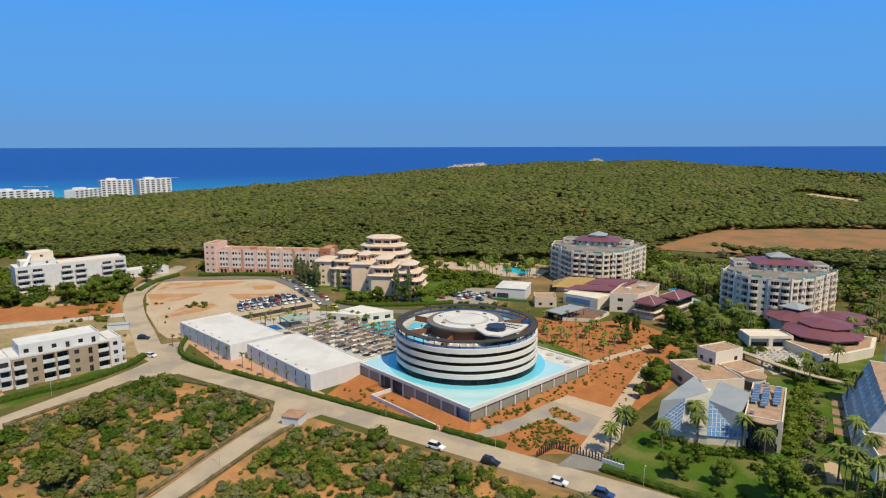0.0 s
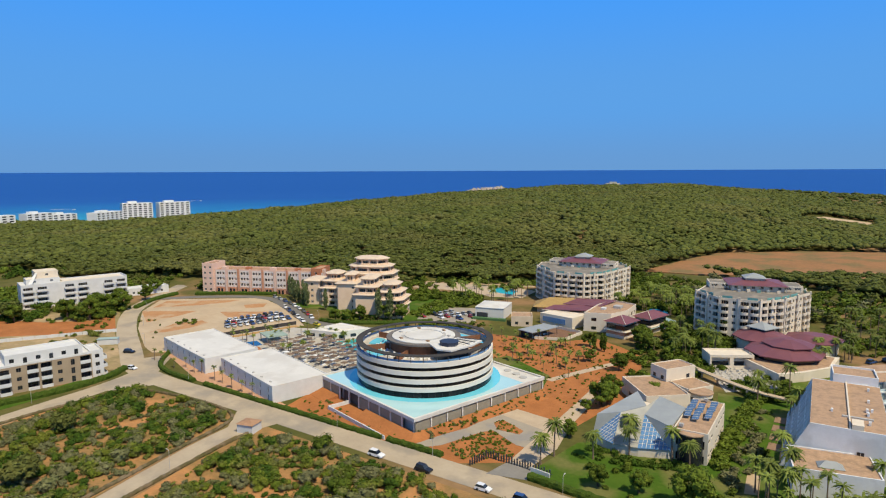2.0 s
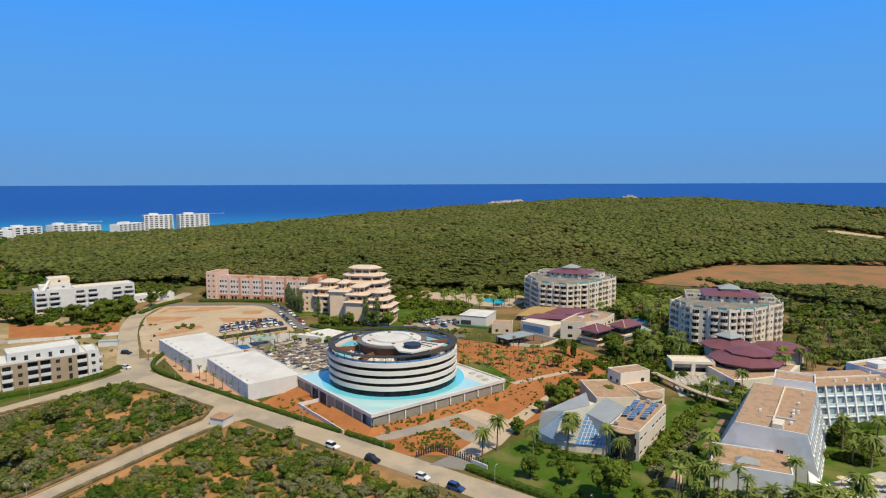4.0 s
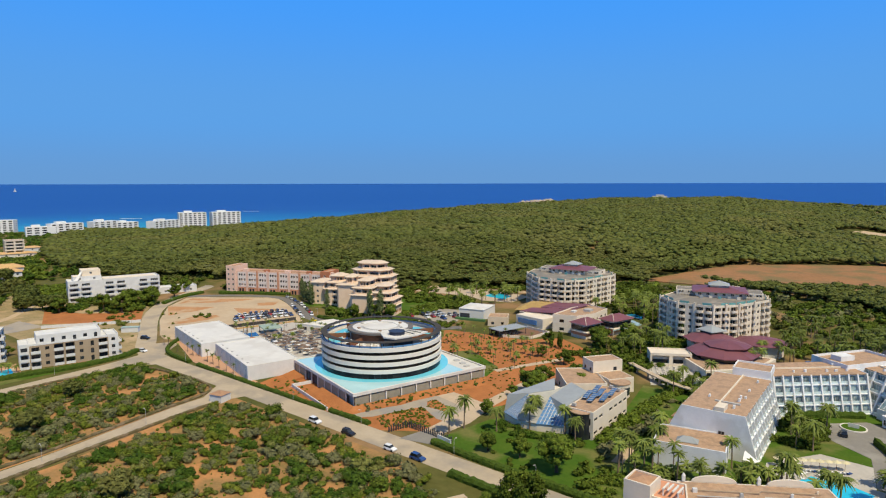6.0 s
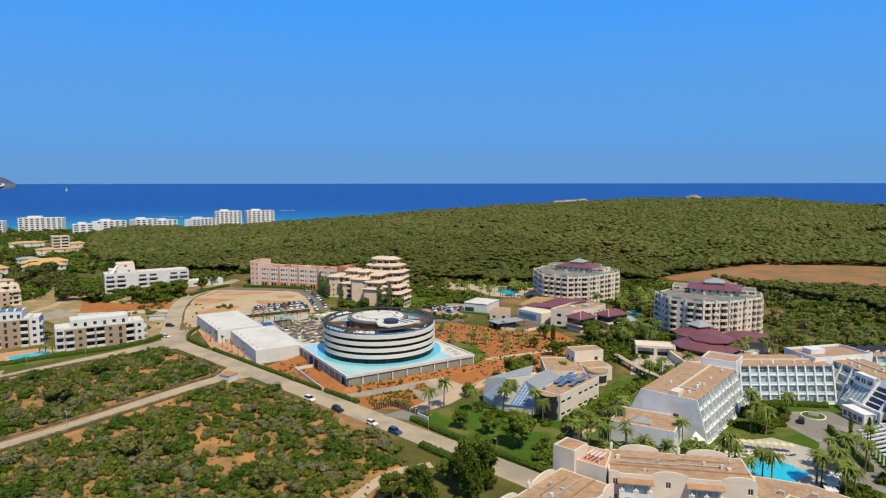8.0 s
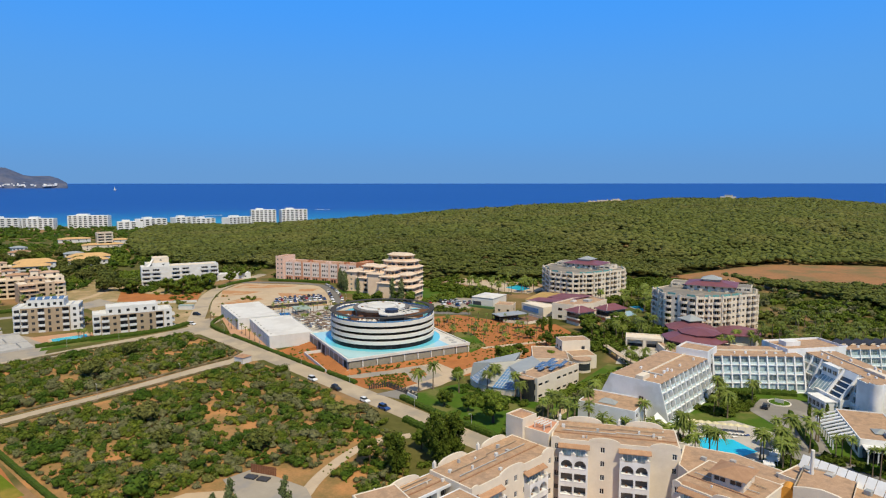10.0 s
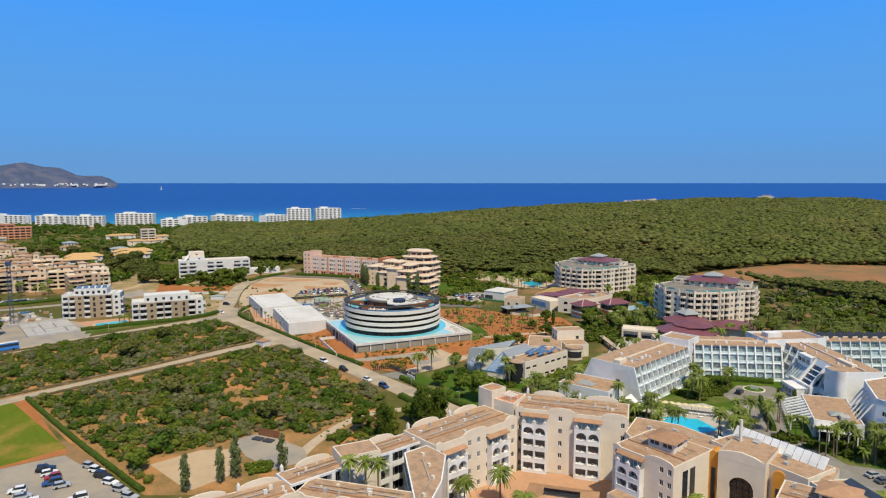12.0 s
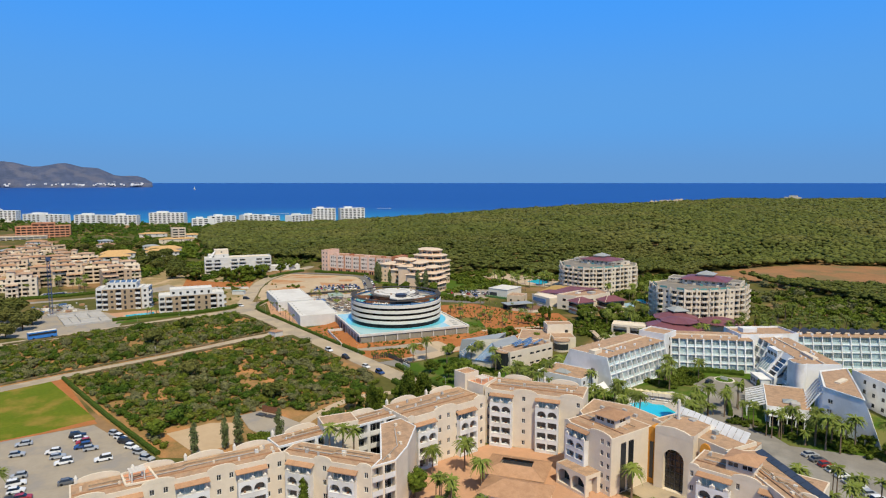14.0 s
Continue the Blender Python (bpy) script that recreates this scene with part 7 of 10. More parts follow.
for x, y, L, D in ((-560, 60, 22, 12), (-610, 118, 18, 12), (-640, 190, 40, 14), (-690, 225, 30, 14), (-600, 30, 16, 12), (-700, 60, 20, 14), (-560, 155, 16, 10), (-740, 190, 34, 16), (-660, 130, 14, 12)):
    b = thing("villa", x, y, 0, 84 + random.uniform(-10, 10), "cream villa with clay roof among trees", "house", "far villas")
    block(b, 0, 0, L, D, 2, 3.0, "wwww", "ww", "", "w", random.choice((CREAM, WHITE)), CLAY, GLASS, parapet=0, joined=True)
    hip_roof(b, 0, 0, L, D, 6.17, 1.8, random.choice((CLAY, YELLOWROOF, GREYROOF)), 0.6)

# white hotels along the shore
for x, y, x1, y1, fl, pat in ((-1338, 40, -1302, 92, 6, "bbbbbbbb"), (-1216, 96, -1135, 150, 5, "bbbb-bbbb"), (-1120, 165, -1072, 210, 5, "bbbbbb"), (-1062, 212, -1036, 250, 5, "bbbbbb"), (-1045, 272, -1008, 322, 6, "bbbbbbbb"),
                              (-920, 310, -912, 345, 4, "bbb-"), (-915, 340, -918, 384, 5, "bbbbb"), (-924, 400, -932, 438, 5, "bbbb"), (-930, 436, -934, 471, 4, "bbbb"), (-862, 462, -884, 512, 5, "bbbbbb"),
                              (-900, 520, -886, 560, 8, "bbbbbb"), (-878, 566, -868, 612, 8, "bbbbbb"), (-1420, 10, -1380, 52, 6, "bbbbbb")):
    L = math.hypot(x1 - x, y1 - y)
    b = thing("shore_hotel", x, y, -1.5, math.degrees(math.atan2(y1 - y, x1 - x)), "white multi-storey shore hotel with balcony rows", "hotel", "shore hotels")
    block(b, 0, 0, L, 16, fl, 3.2, pat, "ww", "", "", HOTELWHITE, HOTELWHITE, GLASS, base=2.5, bayfill=0.62, solid=True)
    block(b, L * 0.2, 4, L * 0.3, 8, 1, 3.0, "", "", "", "", HOTELWHITE, HOTELWHITE, GLASS, z0=fl * 3.2 + 2.5, parapet=0.4)
b = thing("apartment_tower", -640, 205, 0, 80, "narrow beige apartment tower among trees", "apartments")
block(b, 0, 0, 16, 14, 6, 3.1, "bb", "b", "", "b", CREAM, CLAY, GLASS)

# construction site, mast, small things by the west road
slab("building_site", [(-185, 22), (-188, 60), (-214, 70), (-262, 48), (-262, 10), (-200, 8)], 0.045, LOT, "sandy grey building site", "building site")
b = thing("concrete_foundation", -204, 38, 0, 90, "grey concrete foundation slab with low walls", "foundation")
part("slab", box(bmesh.new(), 0, 0, 0, 22, 34, 0.4), CONC, b)
for i, (x0, y0, x1, y1) in enumerate(((0, 0, 22, 0.3), (0, 33.7, 22, 34), (0, 0.3, 0.3, 33.7), (8, 6, 8.3, 28), (8.3, 14, 22, 14.3), (14, 14.3, 14.3, 26), (4, 6, 4.3, 20), (17, 2, 17.3, 12), (0.3, 22, 8, 22.3))):
    part("low_wall", box(bmesh.new(), x0, y0, 0.404, x1, y1, 0.9 + (i % 2) * 0.4), CONC, b)
random.seed(4)
for i in range(44):
    x, y = random.uniform(-275, -243), random.uniform(28, 56)
    s = random.uniform(0.6, 1.6)
    o = thing("material_pile", x, y, 0, random.uniform(0, 180), "stack of building material on sandy ground", "building material", "site materials")
    part("block", box(bmesh.new(), 0, 0, 0, s * 2, s, s * 0.8), random.choice((CONC, PANEL, TAN, BRIGHT, CLAY)), o)
m_ = thing("lattice_mast", -241, 36, 0, 10, "tall slim dark blue lattice crane mast", "mast")
MASTM = mat("dark blue steel", (0.05, 0.08, 0.17), None, 1.0, 0.6)
for x, y in ((-0.7, -0.7), (0.7, -0.7), (0.7, 0.7), (-0.7, 0.7)):
    part("leg", tube(bmesh.new(), [(x, y, 0), (x, y, 31)], 0.10, 5), MASTM, m_)
for k in range(15):
    z = k * 2.05
    bay = bmesh.new()
    for a, c in (((-0.7, -0.7), (0.7, -0.7)), ((0.7, -0.7), (0.7, 0.7)), ((0.7, 0.7), (-0.7, 0.7)), ((-0.7, 0.7), (-0.7, -0.7))):
        tube(bay, [(*a, z), (*c, z + 2.05)], 0.05, 4)
    part("brace", bay, MASTM, m_)
part("head", box(bmesh.new(), -1.0, -1.0, 31, 1.0, 1.0, 33), MASTM, m_)
part("foot", box(bmesh.new(), -2, -2, 0, 2, 2, 0.8), CONC, m_)

# swimming pools


def pool(pts, label, m=POOL, rim=DECK, z=0.16):
    c = Vector((sum(p[0] for p in pts) / len(pts), sum(p[1] for p in pts) / len(pts)))
    t = thing("swimming_pool", c.x, c.y, 0, 0, label, "pool")
    loc = [(p[0] - c.x, p[1] - c.y) for p in pts]
    part("water", prism(bmesh.new(), loc, -0.2, z + 0.02), m, t)
    part("rim", prism(bmesh.new(), [(x * 1.08 + (0.5 if x > 0 else -0.5), y * 1.08 + (0.5 if y > 0 else -0.5)) for x, y in loc], -0.25, z - 0.02), rim, t)


pool([(44.0, 172.5), (46.5, 178.4), (49.5, 178.0), (52, 180), (60, 176.3), (57.4, 166.6), (50, 166.8)], "free-form turquoise hotel swimming pool")
pool([(-217, 69), (-217, 84), (-206, 82), (-208, 68)], "turquoise apartment swimming pool", POOL, PAVE)
pool([(-311.5, 36), (-326, 41), (-325, 53), (-312.5, 51)], "dark blue pool before the town houses", mat("deep blue pool water", (0.04, 0.13, 0.32), (0.03, 0.11, 0.28), 0.25, 0.06, spec=0.5, fine=0.05, bump=0.02, bscale=1.2))
pool([(-164.5, 199.5), (-157.5, 212.5), (-150, 211), (-140, 201), (-143, 193.5), (-155, 195)], "turquoise lagoon pool with shallow edge", LAGOON)
pool([(-197, 176.6), (-194.6, 181.8), (-187.2, 178.6), (-189.4, 173.4)], "small dark blue pool", mat("dark pool water", (0.02, 0.10, 0.24), None, 0.3, 0.1), DECK)
pool([(-166, 336), (-149, 333), (-152, 346), (-168, 350)], "turquoise free-form resort pool")
pool([(-70, 336), (-58, 330), (-56, 338), (-66, 344)], "small blue resort swimming pool", mat("blue pool water", (0.03, 0.30, 0.60), None, 0.3, 0.1))
pool([(-322, 42), (-318, 62), (-310, 60), (-313, 40)], "blue pool among town houses", mat("town pool water", (0.05, 0.16, 0.36), None, 0.3, 0.1))
slab("apartment_garden", [(-200, 66), (-203, 84), (-224, 88), (-228, 62)], 0.05, TERRACE, "paved pool garden of the apartment blocks", "terrace")
slab("apartment_lawn", [(-196, 60), (-198, 104), (-206, 118), (-204, 84), (-202, 62)], 0.055, LAWN, "narrow lawn before the apartment block", "lawn")

# low buildings behind the round hotel
b = thing("event_tent", -137, 271, 0, 14, "white event hall with green base", "hall")
block(b, 0, 0, 14.5, 17, 1, 5.5, "d-", "", "", "", BRIGHT, ROOFWHITE, DARK, parapet=0)
# the opening is a solid panel, its inner shade given by dark colour
part("door", box(bmesh.new(), 0.8, -0.12, 0.05, 6.4, -0.004, 3.2), DARK, b, "wide opening, inner shade as a dark panel")
hip_roof(b, 0, 0, 14.5, 17, 5.67, 1.2, ROOFWHITE, 0.3)
part("green_base", box(bmesh.new(), -1, -3, 0, 16, -0.8, 1.1), mat("green hoarding", (0.08, 0.17, 0.06), None, 0.8), b)
b = thing("thatched_bar", -118, 300, 0, 20, "large thatched bar with honey yellow roof", "bar")
part("wall", box(bmesh.new(), 1, 1, 0, 25, 13, 2.8), BEIGE, b)
hip_roof(b, 0, 0, 26, 14, 2.81, 4.0, STRAW, 1.2)
b = thing("pool_bar", -102.1, 249.6, 0, -17, "flat pale canopy bar on dark posts", "bar")
part("roof", box(bmesh.new(), 0, 0, 3.3, 8.4, 17.2, 3.65), GREYROOF, b, "pale grey canopy roof")
part("counter", box(bmesh.new(), 1.2, 4, 0, 3.6, 15, 1.15), TIMBER, b)
part("rear_wall", box(bmesh.new(), 0.4, 1, 0, 0.7, 16.5, 3.2), DARK, b)
for x in (0.3, 7.9):
    for y in (0.3, 5.8, 11.2, 16.6):
        part("post", box(bmesh.new(), x, y, 0, x + 0.22, y + 0.22, 3.3), DARK, b)
for k in range(8):
    part("stool", disc(bmesh.new(), 0.28, 0, 0.8, 10, 4.6 + (k % 2) * 0.5, 4.6 + k * 1.3), FABRIC, b)
b = thing("store_house", -112, 262, 0, 28, "small beige flat-roofed store house", "building")
block(b, 0, 4, 10, 10, 1, 4.2, "ww", "w", "", "", BEIGE, ROOFTILE, GLASS)
slab("brown_court", [(-96, 273.7), (-80.4, 270.2), (-82.2, 255.3), (-94.8, 250.5)], 0.09, mat("brown court surface", (0.22, 0.12, 0.07), None, 0.3), "brown surfaced court", "court")
b = thing("lagoon_house", -169, 206, 0, 0, "low white flat-roofed house beside the lagoon pool", "building")
poly_block(b, [(-11, -8), (3, -5), (11, 9), (-7, 9.5)], 1, 3.5, ("WWW", "WWW", "", ""), BRIGHT, BRIGHT, GLASS, parapet=0.3)
part("roof_step", prism(bmesh.new(), [(-6, -3), (2, -1.5), (5, 5), (-4, 6)], 3.67, 4.2), BRIGHT, b)
w = thing("boundary_wall", -215.8, 172, 0, 71.9, "dark grey boundary wall between car park and pool garden", "wall")
for i in range(9):
    part("wall", box(bmesh.new(), i * 4.72, 0, 0, i * 4.72 + 4.66, 0.35, 1.7), RINGM, w)
slab("planting_strip", [(-214.5, 171), (-201.5, 211), (-198.5, 210), (-211, 170)], 0.085, mat("ochre planting soil", (0.47, 0.27, 0.10), (0.36, 0.22, 0.08), 0.4, 0.95, fine=0.2), "ochre planting strip along the boundary wall", "flower bed")
b = thing("pergola", -194.6, 183.4, 0, -22, "pool bar pergola with pale green roof", "pergola")
part("roof", box(bmesh.new(), 0, 0, 3.2, 11, 9, 3.6), mat("pale green roof", (0.32, 0.40, 0.33), None, 0.4), b)
for x, y in ((0.3, 0.3), (10.4, 0.3), (10.4, 8.4), (0.3, 8.4)):
    part("post", box(bmesh.new(), x, y, 0, x + 0.3, y + 0.3, 3.2), DARK, b)
part("counter", box(bmesh.new(), 2, 2, 0, 9, 7, 1.1), CREAM, b)
b = thing("kiosk", -121, 113.5, 0, 15, "small white hut with terracotta flat roof", "hut")
part("wall", box(bmesh.new(), 0, 0, 0, 5, 4.5, 2.6), WHITE, b)
hip_roof(b, 0, 0, 5, 4.5, 2.61, 0.7, CLAY, 0.3)
b = thing("terrace_cafe", -22, 249, 0, 30, "low cream cafe wing with dark opening and flat roof", "building")
block(b, 0, 0, 16, 9, 1, 4.4, "bb", "W", "", "", CREAM, CREAM, GLASS)
slab("cafe_terrace", [(-23, 248), (-12, 224), (2, 238), (-6, 262)], 0.1, DECK, "cafe terrace with rows of pale seats", "terrace")

# ---- vegetation ----
def lump_templates(level, n, amount, seed):
    """Lumpy unit balls: vertices and faces."""
    bm = bmesh.new()
    bmesh.ops.create_icosphere(bm, subdivisions=level, radius=1.0)
    base = np.array([v.co[:] for v in bm.verts])
    faces = np.array([[v.index for v in f.verts] for f in bm.faces])
    bm.free()
    rng = np.random.RandomState(seed)
    outs = []
    for _ in range(n):
        off = rng.uniform(-50, 50, 3)
        r = np.array([1 + amount * (noise.noise(Vector(p * 1.7 + off)) + 0.7 * noise.noise(Vector(p * 4.1 - off))) for p in base])
        r = r * (1 + rng.uniform(-amount * 0.45, amount * 0.45, len(base)))
        outs.append(base * r[:, None])
    return outs, faces


def leaf_templates(n, leaves, size, seed, lift0=-0.1, lift1=0.75, rad0=0.80, rad1=1.14):
    """A rough ball with a closed core and a coat of leaf sprays standing off it."""
    cores, faces = lump_templates(1, n, 0.25, seed)
    rng = np.random.RandomState(seed + 1)
    outs = []
    k = len(cores[0])
    tri = np.arange(leaves * 3).reshape(-1, 3) + k
    for core in cores:
        d = rng.normal(0, 1, (leaves, 3))
        d /= np.linalg.norm(d, axis=1)[:, None]
        d[:, 2] = np.where(d[:, 2] < -0.35, -d[:, 2], d[:, 2])
        rad = rng.uniform(rad0, rad1, leaves)
        side = np.cross(d, rng.normal(0, 1, (leaves, 3)))
        side /= np.linalg.norm(side, axis=1)[:, None]
        other = np.cross(d, side)
        lift = rng.uniform(lift0, lift1, leaves)[:, None]
        s1 = size * rng.uniform(0.7, 1.3, leaves)[:, None]
        c = d * rad[:, None]
        tip = c + (other + d * lift) * s1
        v = np.stack((c + side * s1 * 0.55, tip, c - side * s1 * 0.55), 1).reshape(-1, 3)
        outs.append(np.concatenate((core * 0.80, v)))
    return outs, np.concatenate((faces, tri))


LOW = leaf_templates(8, 54, 0.31, 1, -0.3, 0.45, 0.80, 1.08)
TINY = leaf_templates(6, 32, 0.62, 2)
FAR = leaf_templates(8, 4, 0.5, 4, -0.3, 0.1, 0.86, 1.0)
SOFT = leaf_templates(8, 16, 0.55, 5, -0.35, 0.15, 0.84, 1.02)
BARE = lump_templates(1, 8, 0.45, 3)


def spray_templates(n, leaves, size, seed):
    """A loose tuft of leaf sprays with a small core."""
    shapes, faces = leaf_templates(n, leaves, size, seed, -0.1, 0.9, 0.35, 1.1)
    core = 12
    return [np.concatenate((v[:core] * 0.45, v[core:])) for v in shapes], faces


SPRAY = spray_templates(6, 44, 0.42, 8)


def blobs(name, centers, sizes, templates, material, seed=0, soft=False):
    """One mesh of many lumpy clumps; sizes are half-axes."""
    shapes, faces = templates
    rng = np.random.RandomState(seed)
    centers, sizes = np.asarray(centers, float), np.asarray(sizes, float)
    n = len(centers)
    kind = rng.randint(0, len(shapes), n)
    ang = rng.uniform(0, 2 * np.pi, n)
    v0 = np.stack(shapes)[kind]
    c, s = np.cos(ang)[:, None], np.sin(ang)[:, None]
    v = np.stack((v0[:, :, 0] * c - v0[:, :, 1] * s, v0[:, :, 0] * s + v0[:, :, 1] * c, v0[:, :, 2]), 2)
    v = v * sizes[:, None, :] + centers[:, None, :]
    nv = v0.shape[1]
    f = faces[None] + (np.arange(n) * nv)[:, None, None]
    me = bpy.data.meshes.new(name)
    me.vertices.add(n * nv)
    me.vertices.foreach_set("co", v.reshape(-1).astype(np.float32))
    nf = n * len(faces)
    me.loops.add(nf * 3)
    me.loops.foreach_set("vertex_index", f.reshape(-1).astype(np.int32))
    me.polygons.add(nf)
    me.polygons.foreach_set("loop_start", (np.arange(nf) * 3).astype(np.int32))
    if soft:
        me.polygons.foreach_set("use_smooth", np.ones(nf, bool))
    me.update(calc_edges=True)
    me.materials.append(material)
    return me


def scatter(n, x0, x1, y0, y1, rng):
    return rng.uniform(x0, x1, n), rng.uniform(y0, y1, n)


FIELD_EDGE = [(-112, 470), (-92, 560), (-80, 600), (-20, 652), (45, 684), (280, 660), (280, 470), (40, 498), (-30, 480), (-70, 466)]
WOOD_EDGE = [(-1000, 420), (-900, 350), (-780, 285), (-640, 236), (-520, 212), (-440, 222), (-385, 255), (-330, 272), (-270, 288), (-226, 312), (-222, 352), (-170, 366), (-150, 402), (-128, 440), (-100, 470), (-60, 462), (20, 440), (60, 400), (120, 360), (400, 330), (900, 500), (900, 2200), (-200, 2330), (-600, 2230), (-1000, 2000), (-960, 1500), (-1000, 1000)]


def in_poly(poly, x, y):
    c = np.zeros(len(x), bool)
    for (x0, y0), (x1, y1) in zip(poly, poly[1:] + poly[:1]):
        if y0 != y1:
            c ^= ((y0 > y) != (y1 > y)) & (x < (x1 - x0) * (y - y0) / (y1 - y0) + x0)
    return c


def forest():
    rng = np.random.RandomState(11)
    cs, ss, cs2, ss2 = [], [], [], []
    # rings with wider spacing further off
    d = 270.0
    while d < 2250:
        step = 4.1 + max(0, d - 450) * 0.0026
        a = np.arange(-22, 76, np.degrees(step / d))
        a = a + rng.uniform(-0.45, 0.45, len(a)) * np.degrees(step / d)
        dd = d + rng.uniform(-0.5, 0.5, len(a)) * step
        x, y = -dd * np.sin(np.radians(a)), dd * np.cos(np.radians(a))
        ok = in_poly(WOOD_EDGE, x, y) & ~in_poly(FIELD_EDGE, x, y) & ~in_poly(CLEARING, x, y)
        z = height(x, y)
        ok &= z > -4
        # the far slope, out of sight behind the crest, stays thin
        peak = np.interp(a, AZ, PEAK)
        ok &= (dd < peak + 120) | (a > 40) | (rng.uniform(0, 1, len(x)) < 0.12)
        thin = np.array([noise.noise((px / 55.0, py / 55.0, 2.0)) for px, py in zip(x, y)])
        ok &= rng.uniform(0, 1, len(x)) < np.where(thin < -0.36, 0.75, 0.99)
        x, y, z = x[ok], y[ok], z[ok]
        grow = rng.uniform(0.7, 1.45, len(x)) * step * 0.68
        grove = np.array([noise.noise((px / 30.0, py / 30.0, 7.0)) for px, py in zip(x, y)])
        tall = rng.uniform(5.7, 7.1, len(x)) + 4.2 * grove
        if d < 560:
            for _ in range(2):
                ox, oy = rng.normal(0, 0.42, (2, len(x))) * grow
                cs.append(np.stack((x + ox, y + oy, z + tall * rng.uniform(0.84, 1.0, len(x)) - grow * 0.3), 1))
                r = grow * rng.uniform(0.75, 1.1, len(x))
                ss.append(np.stack((r, r, r * 0.52), 1))
        else:
            for _ in range(1):
                ox, oy = rng.normal(0, 0.2, (2, len(x))) * grow
                cs2.append(np.stack((x + ox, y + oy, z + tall * rng.uniform(0.68, 0.82, len(x))), 1))
                r = grow * rng.uniform(1.0, 1.45, len(x))
                ss2.append(np.stack((r, r, r * 0.48 + 0.3), 1))
        d += step
    near = new("pine_wood", blobs("pine_wood", np.concatenate(cs), np.concatenate(ss), SOFT, PINE, 3, True))
    far = new("pine_wood", blobs("pine_wood", np.concatenate(cs2), np.concatenate(ss2), FAR, PINE, 4, True))
    for o in (near, far):
        tagged(o, "dense green pine wood covering the low hill", "woodland", "", "stuff")
    return sum(map(len, cs)), sum(map(len, cs2))


forest()


def scrub(name, poly, n, seed, smin, smax, open_at=0.10, scale=14.0, label="green scrub bushes on orange soil", material=SHRUB, shapes=TINY, clumps=3, bare=(), mix=(), slope=None):
    """Bushes scattered over a plot, leaving bare patches and trails; mix sets further kinds of foliage, in drifts."""
    rng = np.random.RandomState(seed)
    xs, ys = [p[0] for p in poly], [p[1] for p in poly]
    x, y = scatter(n, min(xs), max(xs), min(ys), max(ys), rng)
    ok = in_poly(poly, x, y)
    x, y = x[ok], y[ok]
    den = np.array([noise.noise((a / scale, b_ / scale, seed)) + 0.5 * noise.noise((a / 5.0, b_ / 5.0, seed + 7)) for a, b_ in zip(x, y)])
    for bx, by, br in bare:
        den = den - 1.6 * np.exp(-(((x - bx) ** 2 + (y - by) ** 2) / (br * br)) ** 1.5)
    ok = den > -open_at + rng.uniform(-0.06, 0.06, len(x))
    x, y, den = x[ok], y[ok], den[ok]
    size = smin + (smax - smin) * rng.beta(1.6, 3.0, len(x)) * np.clip(0.6 + den, 0.4, 1.4)
    drift = np.array([noise.noise((a / 6.5, b_ / 6.5, seed + 19)) for a, b_ in zip(x, y)]) + rng.normal(0, 0.22, len(x))
    kinds = [material] + [m for m, _ in mix]
    pick = np.zeros(len(x), int)
    for i, (_, (lo, hi)) in enumerate(mix):
        pick[(drift > lo) & (drift < hi)] = i + 1
    for i, m in enumerate(kinds):
        own = pick == i
        k = int(own.sum())
        if not k:
            continue
        cs, ss = [], []
        for c in range(clumps):
            o = rng.normal(0, 0.5, (2, k)) * size[own] * (c > 0)
            r = size[own] * (rng.uniform(0.5, 0.8, k) if c else rng.uniform(0.75, 1.0, k))
            zz = size[own] * (rng.uniform(0.35, 1.0, k) if c else 0.5)
            cs.append(np.stack((x[own] + o[0], y[own] + o[1], zz + (slope(x[own], y[own]) if slope else 0)), 1))
            ss.append(np.stack((r, r, r * rng.uniform(0.6, 0.9, k)), 1))
        ob = new(name, blobs(name, np.concatenate(cs), np.concatenate(ss), shapes, m, seed + i, True))
        tagged(ob, label if not i else label.replace("dark green", "green").replace("green", "grey-green" if m is SAGE else "dark green" if m is DEEP else "leafy green", 1), "scrub", "", "stuff")


PLOT1 = [(-180, 117), (-142, 121), (-131, 118), (-129, 106), (-120, 70), (-116, 33), (-110, 5), (-101, -60), (-170, -60), (-173, 9), (-177, 43), (-181, 75), (-183, 95)]
PLOT2 = [(-113, 119), (-42, 118.5), (-24, 115), (-12, 110), (4, 100), (8, 86), (-4, 84), (-20, 82), (-27, 72), (-25, 62), (-27, 48), (-25, 39), (-12, 38.5), (-52, 33), (-102, 27), (-104, 65), (-112, 95)]
BARE1 = ((-152, 100.5, 3.7), (-144, 84, 3.1), (-137, 70, 3.1), (-143, 59, 4.3), (-162, 116, 4.3), (-128, 95, 2.5), (-150, 30, 3.7))
BARE2 = ((-11.5, 84.5, 3.4), (-14.5, 91, 3.4), (-17, 97, 3.4), (-18, 102.5, 3.4), (-17.8, 108, 3.4), (-15, 114, 3.0), (-94, 72, 3.7), (-95, 58, 3.1), (-92, 93, 2.5), (-67, 82, 4.3), (-53, 82, 4.3), (-69, 92, 2.5), (-49, 104, 2.5), (-41, 100, 2.5), (-111, 119, 3.1), (-91, 102, 2.2), (-78, 83, 3.1), (-107, 71, 2.5), (-61, 97, 2.5), (-87, 114, 1.9))
KINDS = ((DEEP, (0.24, 2.0)), (SAGE, (-2.0, -0.16)))
scrub("scrub", PLOT1, 3900, 31, 0.7, 2.9, 0.66, 8.0, shapes=LOW, bare=BARE1, mix=KINDS)
